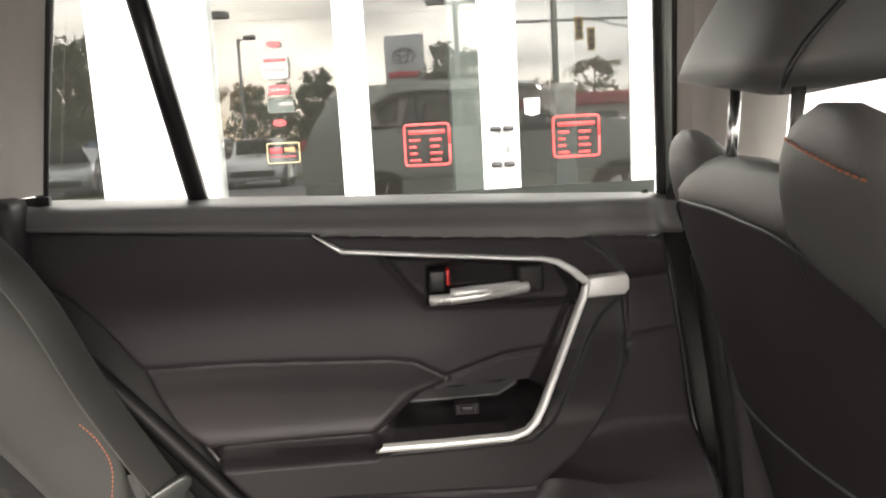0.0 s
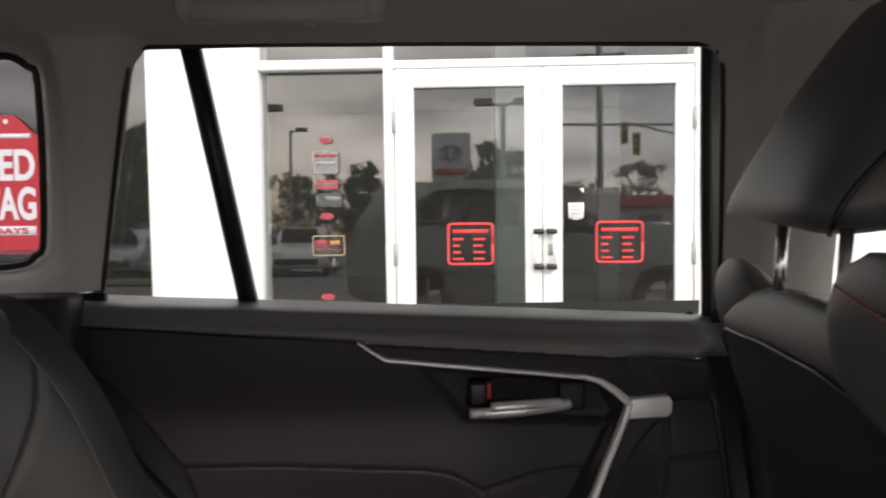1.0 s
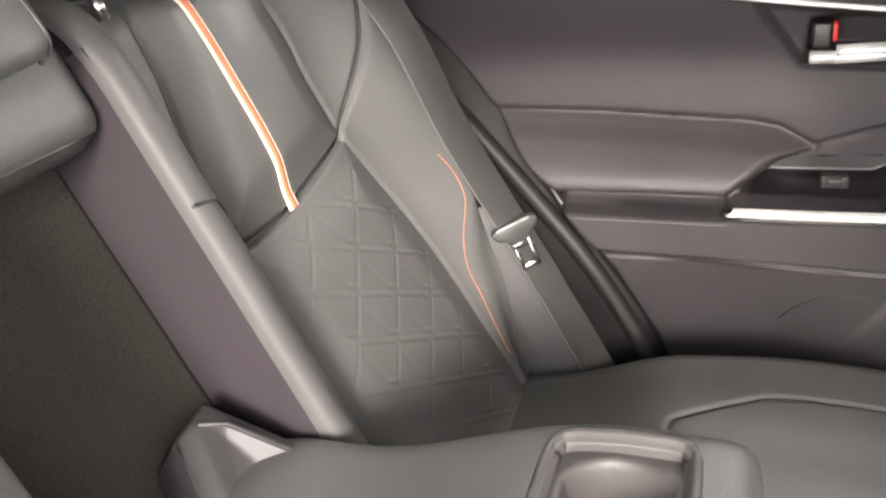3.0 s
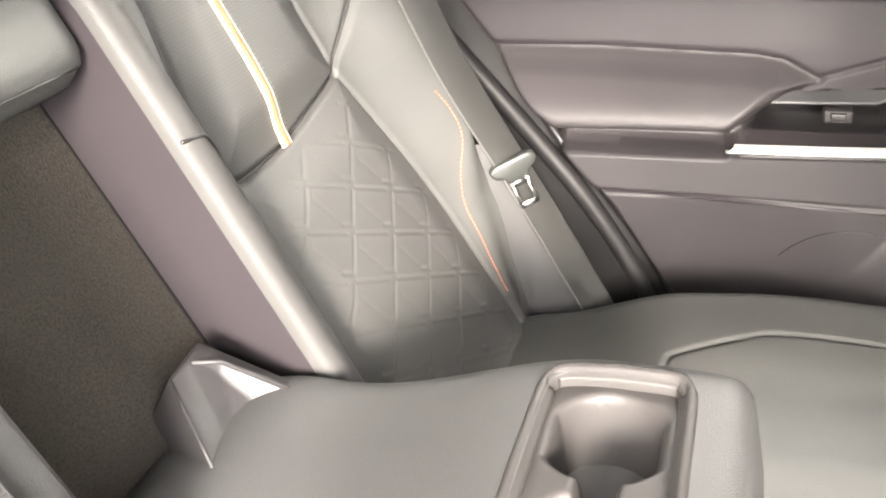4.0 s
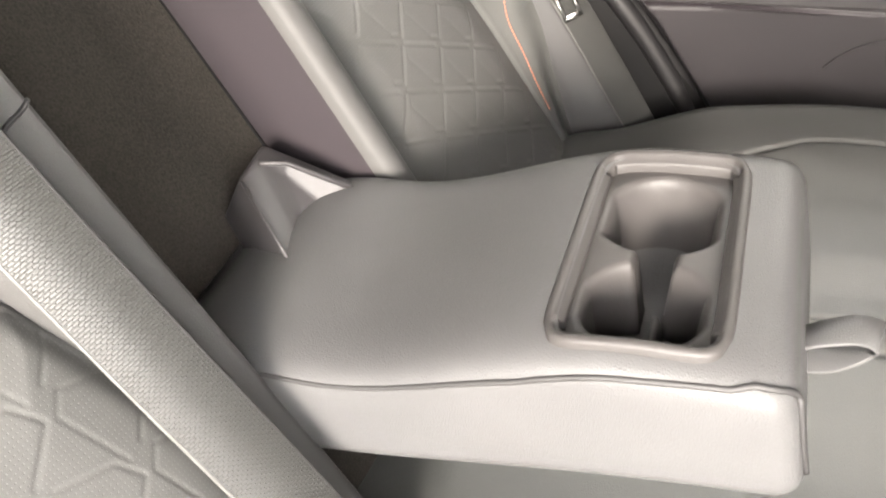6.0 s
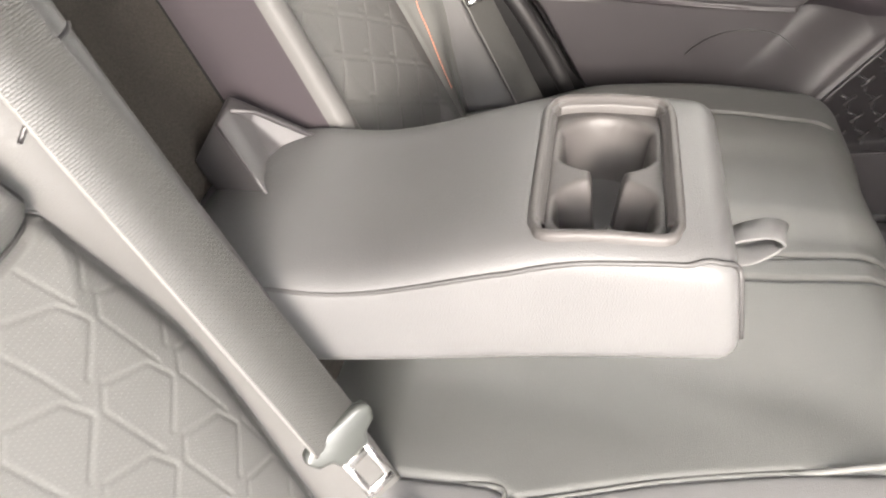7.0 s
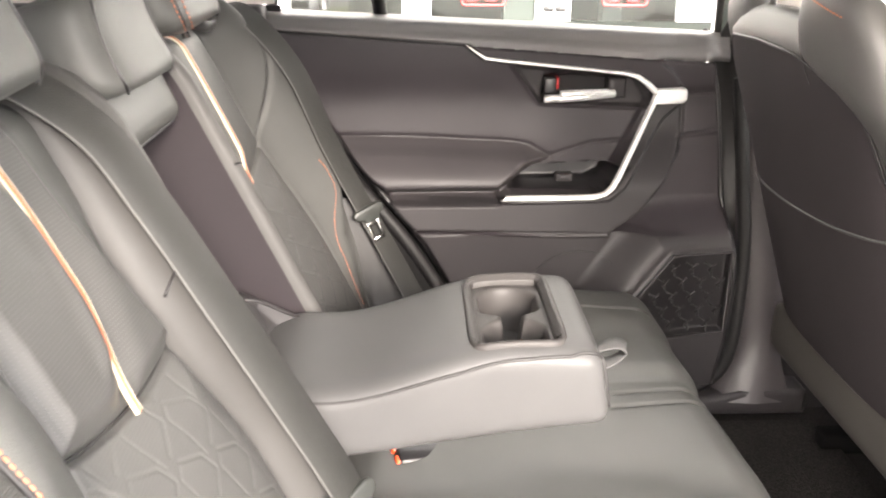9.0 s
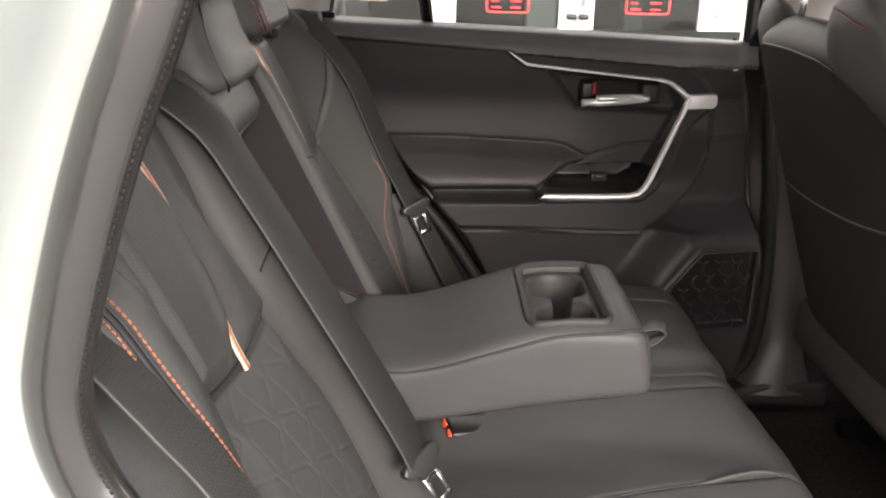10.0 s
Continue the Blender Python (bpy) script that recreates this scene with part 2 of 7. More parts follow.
def smooth_line(pts, n=8):
    """A Catmull-Rom line through the points."""
    p = [Vector(a) for a in pts]
    p = [2 * p[0] - p[1]] + p + [2 * p[-1] - p[-2]]
    out = []
    for i in range(1, len(p) - 2):
        a, b, c, d = p[i - 1:i + 3]
        for k in range(n):
            t = k / n
            out.append(0.5 * ((2 * b) + (c - a) * t + (2 * a - 5 * b + 4 * c - d) * t * t + (3 * b - a - 3 * c + d) * t ** 3))
    return out + [p[-2]]


def sweep(pts, profile, side, closed_profile=True, cap=True):
    """Sweeps a profile of (a, b) along a line of points; a runs along `side`, b along side x way."""
    bm = bmesh.new()
    rings = []
    pts = [Vector(p) for p in pts]
    for i, p in enumerate(pts):
        way = (pts[min(i + 1, len(pts) - 1)] - pts[max(i - 1, 0)]).normalized()
        s = Vector(side(i / max(1, len(pts) - 1), p) if callable(side) else side)
        s = (s - way * s.dot(way)).normalized()
        u = way.cross(s)
        rings.append([bm.verts.new(p + s * a + u * b) for a, b in profile])
    m = len(profile)
    for r, q in zip(rings, rings[1:]):
        for k in range(m if closed_profile else m - 1):
            bm.faces.new((r[k], r[(k + 1) % m], q[(k + 1) % m], q[k]))
    if cap and closed_profile:
        bm.faces.new(list(reversed(rings[0])))
        bm.faces.new(rings[-1])
    bmesh.ops.recalc_face_normals(bm, faces=bm.faces)
    return bm


def ring(r, n=10, ry=None):
    return [(r * math.cos(2 * math.pi * k / n), (ry or r) * math.sin(2 * math.pi * k / n)) for k in range(n)]


def flat_bar(w, h, r=0.25):
    """A rounded bar's profile, w wide and h thick."""
    c = min(w, h) * r
    return [(-w / 2 + c, -h / 2), (w / 2 - c, -h / 2), (w / 2, -h / 2 + c), (w / 2, h / 2 - c), (w / 2 - c, h / 2), (-w / 2 + c, h / 2), (-w / 2, h / 2 - c), (-w / 2, -h / 2 + c)]


def box(lo, hi, bevel=0.0, seg=2, m=None):
    bm = bmesh.new()
    bmesh.ops.create_cube(bm, size=1)
    lo, hi = Vector(lo), Vector(hi)
    for v in bm.verts:
        v.co = Vector([lo[k] + (v.co[k] + 0.5) * (hi[k] - lo[k]) for k in range(3)])
    if bevel:
        bmesh.ops.bevel(bm, geom=bm.edges[:], offset=bevel, segments=seg, affect="EDGES", profile=0.6)
    if m is not None:
        bm.transform(m)
    return bm


def prism(poly, depth, frame_m, bevel=0.0, seg=2):
    """A flat outline of (a, b) given thickness along its normal, laid by a matrix."""
    bm = bmesh.new()
    vs = [bm.verts.new((a, b, 0)) for a, b in poly]
    f = bm.faces.new(vs)
    ext = bmesh.ops.extrude_face_region(bm, geom=[f])
    bmesh.ops.translate(bm, vec=(0, 0, depth), verts=[v for v in ext["geom"] if isinstance(v, bmesh.types.BMVert)])
    bmesh.ops.recalc_face_normals(bm, faces=bm.faces)
    if bevel:
        bmesh.ops.bevel(bm, geom=bm.edges[:], offset=bevel, segments=seg, affect="EDGES", profile=0.6)
    bm.transform(frame_m)
    return bm


def add_bm(bm, other):
    """Adds another bmesh's geometry."""
    me = bpy.data.meshes.new("tmp")
    other.to_mesh(me)
    other.free()
    bm.from_mesh(me)
    bpy.data.meshes.remove(me)
    return bm


def loft(rings, cap=True):
    """Skins rings of equal count."""
    bm = bmesh.new()
    R = [[bm.verts.new(p) for p in r] for r in rings]
    m = len(R[0])
    for a, b in zip(R, R[1:]):
        for k in range(m):
            bm.faces.new((a[k], a[(k + 1) % m], b[(k + 1) % m], b[k]))
    if cap:
        bm.faces.new(list(reversed(R[0])))
        bm.faces.new(R[-1])
    bmesh.ops.recalc_face_normals(bm, faces=bm.faces)
    return bm


def super_ring(w, d, n=28, e=3.5):
    """A superellipse of width w and depth d."""
    out = []
    for k in range(n):
        c, s = math.cos(2 * math.pi * k / n), math.sin(2 * math.pi * k / n)
        out.append((math.copysign(abs(c) ** (2 / e), c) * w / 2, math.copysign(abs(s) ** (2 / e), s) * d / 2))
    return out


def dashes(pts, length, gap, r, lift=(0, 0, 0)):
    """A row of stitches along a line, in one mesh."""
    bm = bmesh.new()
    pts = [Vector(p) + Vector(lift) for p in pts]
    run, on = 0.0, []
    total = sum((b - a).length for a, b in zip(pts, pts[1:]))

    def at(d):
        for a, b in zip(pts, pts[1:]):
            k = (b - a).length
            if d <= k or b is pts[-1]:
                return a.lerp(b, min(1, d / max(k, 1e-9)))
            d -= k
    while run + length < total:
        a, b = at(run), at(run + length)
        way = (b - a).normalized()
        s = way.orthogonal().normalized()
        u = way.cross(s)
        ends = []
        for p in (a, a.lerp(b, 0.5), b):
            rr = r if p is not a and p is not b else r * 0.5
            ends.append([bm.verts.new(p + s * rr * math.cos(k * math.pi / 2) + u * rr * math.sin(k * math.pi / 2)) for k in range(4)])
        for q, w in zip(ends, ends[1:]):
            for k in range(4):
                bm.faces.new((q[k], q[(k + 1) % 4], w[(k + 1) % 4], w[k]))
        run += length + gap
    bmesh.ops.recalc_face_normals(bm, faces=bm.faces)
    return bm


# ---- car: door with its trim panel, y as a function of (x, z) ----
DOOR = thing("car_door", "closed rear car door, black soft trim with satin silver accent", "car door", (0.1, 0.72, 0.3))

REAR_EDGE = [(-0.372, 1.0635), (-0.384, 1.030), (-0.386, 0.985), (-0.365, 0.958), (-0.331, 0.928), (-0.249, 0.832), (-0.142, 0.708), (-0.081, 0.628), (-0.003, 0.475), (0.04, 0.33)]
FRONT_EDGE = [(0.505, 0.33), (0.523, 0.45), (0.523, 0.60), (0.507, 0.70), (0.482, 0.905), (0.458, 1.0245)]
OUTLINE = REAR_EDGE + FRONT_EDGE + [(0.20, 1.0375), (-0.10, 1.0515)]
PAD = [(-0.31, 0.834), (-0.10, 0.832), (0.085, 0.823), (0.118, 0.817), (0.160, 0.793), (0.118, 0.770), (0.066, 0.724), (-0.05, 0.723), (-0.16, 0.721)]
POCKET = [(0.078, 0.742), (0.125, 0.778), (0.30, 0.786), (0.272, 0.762), (0.258, 0.748), (0.235, 0.742)]
BEZEL = [(0.082, 0.968), (0.137, 0.895), (0.345, 0.887), (0.338, 0.930), (0.322, 0.944), (0.300, 0.952)]
CUP = [(0.142, 0.948), (0.140, 0.905), (0.268, 0.903), (0.292, 0.945), (0.200, 0.955)]
LOWER = [(-0.16, 0.7205), (0.058, 0.7225), (0.076, 0.735), (0.235, 0.735), (0.268, 0.752), (0.345, 0.90), (0.42, 0.90), (0.40, 0.80), (0.33, 0.70), (0.27, 0.655), (-0.10, 0.662)]
SPEAKER = [(0.22, 0.30), (0.22, 0.47), (0.31, 0.60), (0.36, 0.655), (0.40, 0.665), (0.56, 0.665), (0.56, 0.30)]
GRILLE = [(0.315, 0.470), (0.315, 0.535), (0.392, 0.622), (0.505, 0.628), (0.505, 0.462), (0.38, 0.452)]


def band_line(x):
    return 1.029 - (x + 0.37) * 0.0708


def door_y(x, z):
    y = np.full(np.shape(x), 0.712)
    y = y + 0.012 * np.exp(-((z - 0.90) / 0.05) ** 2)
    zb = band_line(x)
    top = 1.066 - (x + 0.37) * 0.045
    band = sstep(-0.003, 0.003, z - zb) * (1 - sstep(0.33, 0.40, x))
    y = y - 0.016 * band
    y = y + 0.062 * np.clip((z - zb) / (top - zb), 0, 1) ** 2.4
    # the silver-edged frame in front of the handle
    fr = poly_sd(x, z, [(-0.002, 1.003), (0.35, 0.978), (0.38, 0.956), (0.406, 0.925), (0.406, 0.898), (0.372, 0.868), (0.29, 0.752), (0.262, 0.728), (0.05, 0.722), (0.08, 0.742), (0.235, 0.746), (0.262, 0.762), (0.338, 0.905), (0.31, 0.95), (0.034, 0.978)])
    y = y - 0.014 * sstep(0.004, -0.003, fr)
    pad = poly_sd(x, z, PAD)
    inpad = sstep(0.003, -0.030, pad)
    y = y - inpad * (0.012 + 0.052 * sstep(0.834, 0.752, z) - 0.016 * sstep(0.736, 0.720, z))
    y = y + 0.0042 * np.exp(-(pad / 0.0045) ** 2)
    low = poly_sd(x, z, LOWER)
    y = y - 0.070 * sstep(0.008, -0.008, low) * sstep(0.86, 0.74, z)
    y = y - 0.052 * sstep(0.662, 0.654, z) * sstep(0.45, 0.2, x) * (1 - sstep(0.6, 0.35, z) * 0.3)
    y = y + 0.22 * np.clip(0.652 - z, 0, 0.2) * sstep(0.26, 0.10, x)
    sp = poly_sd(x, z, SPEAKER)
    y = y - 0.072 * sstep(0.055, -0.03, sp)
    gr = poly_sd(x, z, GRILLE)
    y = y - 0.006 * np.exp(-(gr / 0.005) ** 2) + 0.006 * sstep(0.0, -0.006, gr)
    # grooves between the pieces
    y = y + 0.006 * np.exp(-((z - zb) / 0.0025) ** 2) * (poly_sd(x, z, [(0.0, 1.01), (0.36, 0.985), (0.41, 0.93), (0.41, 0.86), (0.0, 0.95)]) > 0.0)
    y = y + 0.005 * np.exp(-(line_d(x, z, [(-0.2, 0.720), (0.06, 0.7225)]) / 0.003) ** 2)
    y = y + 0.006 * np.exp(-(line_d(x, z, [(-0.1, 0.657), (0.28, 0.655), (0.34, 0.70), (0.41, 0.83), (0.41, 0.90)]) / 0.003) ** 2)
    y = y + 0.004 * np.exp(-(line_d(x, z, [(0.40, 0.832), (0.50, 0.845)]) / 0.003) ** 2)
    y = y + 0.004 * np.exp(-(line_d(x, z, [(0.16, 0.797), (0.24, 0.822), (0.33, 0.83)]) / 0.0025) ** 2)
    y = y + 0.004 * np.exp(-(line_d(x, z, [(0.41, 0.912), (0.50, 0.918)]) / 0.0025) ** 2)
    po = poly_sd(x, z, POCKET)
    y = y + 0.045 * sstep(0.002, -0.006, po)
    bz = poly_sd(x, z, BEZEL)
    y = y - 0.004 * np.exp(-(bz / 0.004) ** 2) + 0.006 * sstep(0.0, -0.006, bz)
    cu = poly_sd(x, z, CUP)
    y = y + 0.026 * sstep(0.002, -0.010, cu)
    # edges turn outwards
    o = poly_sd(x, z, OUTLINE)
    y = y + 0.026 * sstep(-0.012, 0.0, o) ** 2
    return y


xs, zs = np.arange(-0.40, 0.541, 0.0028), np.arange(0.33, 1.0701, 0.0028)
DX, DZ = np.meshgrid(xs, zs)
DY = door_y(DX, DZ)
DP = np.stack([DX, DY, DZ], -1)
cx, cz = centres(DX), centres(DZ)
inside = poly_sd(cx, cz, OUTLINE) < 0.0015
LEDGE_X, LEDGE_Z = (-0.372, -0.25, -0.10, 0.05, 0.20, 0.35, 0.472, 0.498), (1.0625, 1.0575, 1.0510, 1.0440, 1.0370, 1.0295, 1.0235, 1.0215)
inside &= cz < np.interp(cx, LEDGE_X, LEDGE_Z) - 0.016
band_m = inside & (cz > band_line(cx) + 0.001) & (cx < 0.46)
spk_m = inside & (poly_sd(cx, cz, GRILLE) < 0)
pad_m = inside & (poly_sd(cx, cz, PAD) < 0.002)
pock_m = inside & (poly_sd(cx, cz, POCKET) < 0.002)
cup_m = inside & (poly_sd(cx, cz, BEZEL) < 0.0)
low_m = inside & ~(band_m | spk_m | pad_m | pock_m | cup_m) & ((cz < 0.655) | (poly_sd(cx, cz, LOWER) < 0))
main_m = inside & ~(band_m | spk_m | pad_m | pock_m | cup_m | low_m)
for nm, mk, mt, lb in (("trim_panel", main_m, SOFT, ""), ("lower_panel", low_m, HARD, "hard dark plastic lower panel"),
                       ("armrest_pad", pad_m, ELBOW, "padded leatherette elbow rest"), ("switch_panel", pock_m, BLACK, ""), ("handle_bezel", cup_m, HARD, ""), ("speaker_backing", spk_m, BLACK, "")):
    under(part(nm, flipped(grid(DP, mk)), mt, None, lb), DOOR)


def on_door(x, z, proud=0.0):
    return Vector((x, float(door_y(np.array(x), np.array(z))) - proud, z))


def trim_band(outline_a, outline_b, y_a, depth):
    """A raised strip between two edge lines of (x, z), with rounded shoulders."""
    rows = []
    for (ax, az), (bx, bz), yy in zip(outline_a, outline_b, y_a):
        a, b = Vector((ax, yy, az)), Vector((bx, yy, bz))
        rows.append([a + Vector((0, depth, 0)), a, a.lerp(b, 0.15) - Vector((0, 0.003, 0)), a.lerp(b, 0.85) - Vector((0, 0.003, 0)), b, b + Vector((0, depth, 0))])
    return rows


def strip_mesh(rows):
    P = np.array([[tuple(v) for v in r] for r in rows])
    return grid(P)


upper = [(-0.004, 1.006), (0.016, 0.993), (0.034, 0.983), (0.12, 0.974), (0.22, 0.964), (0.296, 0.957), (0.318, 0.951), (0.338, 0.938), (0.356, 0.922)]
lower = [(-0.002, 1.001), (0.014, 0.987), (0.030, 0.975), (0.12, 0.966), (0.22, 0.956), (0.290, 0.948), (0.308, 0.942), (0.326, 0.929), (0.341, 0.914)]
side_o = [(0.356, 0.922), (0.352, 0.905), (0.330, 0.860), (0.305, 0.810), (0.284, 0.769), (0.272, 0.750), (0.257, 0.738), (0.235, 0.732), (0.16, 0.7305), (0.060, 0.7295)]
side_i = [(0.341, 0.914), (0.335, 0.900), (0.314, 0.858), (0.289, 0.808), (0.268, 0.768), (0.260, 0.755), (0.251, 0.747), (0.235, 0.743), (0.16, 0.7410), (0.074, 0.7400)]
ya = [0.694] * 9
yb = [0.690, 0.687, 0.674, 0.657, 0.642, 0.636, 0.632, 0.630, 0.630, 0.630]
lower = [(u[0] + 0.68 * (w[0] - u[0]), u[1] + 0.68 * (w[1] - u[1])) for u, w in zip(upper, lower)]
rows = trim_band(upper, lower, ya, 0.02)
under(part("accent_strip", flipped(strip_mesh(rows)), CHROME, None, "satin silver accent strip"), DOOR)
side_i = [(w[0] + 0.66 * (u[0] - w[0]), w[1] + 0.78 * (u[1] - w[1])) for u, w in zip(side_i, side_o)]
rows = trim_band(side_i, side_o, yb, 0.010)
under(part("pull_strip", strip_mesh(rows), CHROME, None, "satin silver edge of the pull handle"), DOOR)
under(part("accent_tab", prism([(0.352, 0.925), (0.404, 0.928), (0.4075, 0.921), (0.4075, 0.908), (0.402, 0.900), (0.350, 0.898)], 0.022, Matrix.Translation((0, 0.689, 0)) @ Matrix(((1, 0, 0, 0), (0, 0, 1, 0), (0, 1, 0, 0), (0, 0, 0, 1))), 0.003), CHROME, None, "satin silver tab"), DOOR)
# lever, lock and switch
LEVER = mat("lever_silver", (0.82, 0.82, 0.81), 0.28, metal=0.5, vary=0.04)
lev = smooth_line([(0.143, 0.700, 0.907), (0.175, 0.693, 0.909), (0.215, 0.692, 0.912), (0.25, 0.700, 0.914), (0.275, 0.712, 0.915)], 5)
under(part("door_lever", sweep(lev, flat_bar(0.014, 0.013, 0.35), (0, 0, 1)), LEVER, None, "satin silver door lever"), DOOR)
lev2 = [(0.170, 0.691, 0.916), (0.20, 0.689, 0.9185), (0.235, 0.694, 0.919), (0.262, 0.706, 0.918)]
under(part("lever_top", sweep(smooth_line(lev2, 4), flat_bar(0.014, 0.013, 0.35), (0, 0, 1)), LEVER), DOOR)
under(part("lock_knob", box((0.143, 0.708, 0.914), (0.166, 0.740, 0.945), 0.004), BLACK), DOOR)
under(part("lock_mark", box((0.166, 0.714, 0.922), (0.172, 0.740, 0.944), 0.002), RED, None, "red lock marker"), DOOR)
under(part("lever_hinge", box((0.262, 0.712, 0.905), (0.298, 0.742, 0.944), 0.006), HARD), DOOR)
sw = box((0.166, 0.668, 0.757), (0.198, 0.690, 0.772), 0.003)
under(part("window_switch", sw, HARD, None, "window switch"), DOOR)
under(part("switch_tip", box((0.173, 0.664, 0.762), (0.191, 0.672, 0.770), 0.002), BLACK), DOOR)
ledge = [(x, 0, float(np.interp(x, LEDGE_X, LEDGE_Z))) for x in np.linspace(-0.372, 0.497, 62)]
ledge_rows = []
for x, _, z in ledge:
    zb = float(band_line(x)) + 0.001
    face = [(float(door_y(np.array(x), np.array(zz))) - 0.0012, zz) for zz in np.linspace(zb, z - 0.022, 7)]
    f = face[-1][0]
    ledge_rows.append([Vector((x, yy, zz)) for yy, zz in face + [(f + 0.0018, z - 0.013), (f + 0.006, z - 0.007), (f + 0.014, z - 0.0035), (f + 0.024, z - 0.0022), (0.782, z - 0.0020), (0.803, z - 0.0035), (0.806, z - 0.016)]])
under(part("upper_panel", flipped(strip_mesh(ledge_rows)), SOFT_UP_LIT, None, "soft-touch window ledge with rounded top, window light in its tone"), DOOR)
for nm, edge in (("edge_bead", REAR_EDGE), ("edge_bead", FRONT_EDGE)):
    ln = smooth_line([(x, float(door_y(np.array(x), np.array(z))) - 0.002, z) for x, z in edge], 6)
    under(part(nm, sweep(ln, ring(0.0055, 8), (0, 1, 0)), BLACK), DOOR)
seam_l = [on_door(x, float(band_line(x)) + 0.0005, 0.0) for x in np.linspace(-0.365, 0.0, 40)]
under(part("ledge_seam", sweep(seam_l, ring(0.0032, 8, 0.0025), (0, 1, 0)), BLACK), DOOR)
# speaker grille: raised triangular ribs
ribs, webs = bmesh.new(), bmesh.new()
for gx in np.arange(0.33, 0.51, 0.036):
    for k, gz in enumerate(np.arange(0.477, 0.62, 0.029)):
        ox = gx + (0.018 if k % 2 else 0)
        if float(poly_sd(np.array(ox), np.array(gz), GRILLE)) > -0.010:
            continue
        a = on_door(ox, gz, 0.0012)
        for ang in (150, 270):
            b = on_door(ox + 0.0165 * math.cos(radians(ang)), gz + 0.0165 * math.sin(radians(ang)), 0.0012)
            add_bm(webs, sweep([a, b], flat_bar(0.005, 0.003, 0.3), (0, -1, 0)))
        c, s_ = 0.0105 * math.cos(radians(48)), 0.0105 * math.sin(radians(48))
        add_bm(ribs, sweep([on_door(ox - c, gz - s_, 0.003), on_door(ox + c, gz + s_, 0.005)], flat_bar(0.0032, 0.005, 0.3), (0, -1, 0)))
under(part("speaker_grille", ribs, HARD, None, "speaker grille of raised slanting ribs"), DOOR)
under(part("grille_web", webs, BLACK), DOOR)
gl = [on_door(x, z, 0.004) for x, z in GRILLE + GRILLE[:1]]
under(part("grille_rim", sweep(gl, flat_bar(0.007, 0.006), (0, -1, 0)), HARD), DOOR)
arc = [on_door(0.22 + 0.11 * math.cos(a) * 0.9, 0.52 + 0.10 * math.sin(a), 0.001) for a in np.linspace(0.9, 2.6, 14)]
under(part("speaker_seam", sweep(arc, ring(0.0008, 6), (0, -1, 0)), BLACK), DOOR)
# window frame and the fixed divider
WIN = [(-0.364, 1.062), (-0.290, 1.355), (-0.262, 1.390), (0.420, 1.388), (0.448, 1.370), (0.480, 1.020)]


def wall_y(z):
    """The greenhouse leans inwards."""
    return 0.735 - 0.30 * (z - 1.06) * (0.75 + 0.35 * (z - 1.06))


WIN = [(x, z + (0.012 if z > 1.36 else 0.0)) for x, z in WIN]
wl_line = [(0.484, 1.00)] + [WIN[5], (0.460, 1.25), WIN[4], (0.438, 1.384), WIN[3], (0.2, 1.403), (-0.1, 1.404), WIN[2], (-0.281, 1.376), WIN[1], (-0.33, 1.20), WIN[0], (-0.376, 1.02)]
under(part("window_frame", sweep([(x, wall_y(z) + 0.035, z) for x, z in wl_line], flat_bar(0.016, 0.014, 0.3), (0, 1, 0)), RUBBER, None, "black window frame with rubber seal"), DOOR)
under(part("divider_bar", sweep([(-0.209, wall_y(1.392) + 0.045, 1.396), (-0.186, wall_y(1.23) + 0.045, 1.23), (-0.160, wall_y(1.05) + 0.045, 1.045)], flat_bar(0.03, 0.0245, 0.3), (0, 1, 0)), BLACK, None, "black divider bar"), DOOR)
gp = [(x, wall_y(z) + 0.06, z) for x, z in WIN]
gm = bmesh.new()
gm.faces.new([gm.verts.new(p) for p in gp])
pane = under(part("window_pane", gm, TINT_GLASS, None, "clear side window", smooth=False), DOOR)
pane.visible_shadow = False
under(part("front_frame", sweep([(0.498, 0.790, 1.0), (0.482, wall_y(1.2) + 0.05, 1.2), (0.464, wall_y(1.40) + 0.05, 1.40)], flat_bar(0.03, 0.040, 0.3), (0, 1, 0)), mat("frame_gloss", (0.30, 0.34, 0.32), 0.2, vary=0.1, coat=0.5), None, "glossy grey-green outer frame"), DOOR)
# outer door skin
skin = np.array([[(x, 0.91 - 0.16 * max(0, z - 0.75) ** 1.2 + (0.03 if 0.5 < z < 0.55 else 0), z) for x in np.linspace(-0.38, 0.50, 10)] for z in np.linspace(0.28, 1.03, 16)])
under(part("outer_skin", grid(skin), PAINT, None, "pale grey-green painted skin"), DOOR)

# ---- rubber seals round both door openings ----
SEAL = [(-0.27, 1.40), (-0.335, 1.20), (-0.372, 1.09), (-0.388, 1.03), (-0.388, 0.985), (-0.366, 0.94), (-0.31, 0.865), (-0.20, 0.735), (-0.12, 0.635), (-0.055, 0.53), (-0.005, 0.42), (0.05, 0.335), (0.15, 0.305), (0.40, 0.305), (0.50, 0.335), (0.535, 0.42), (0.535, 0.62), (0.516, 0.76), (0.488, 0.95), (0.47, 1.08), (0.435, 1.38), (0.40, 1.405), (-0.24, 1.408)]


def seal_y(z):
    return min(0.665, wall_y(z) - 0.012 if z > 1.15 else 0.665)


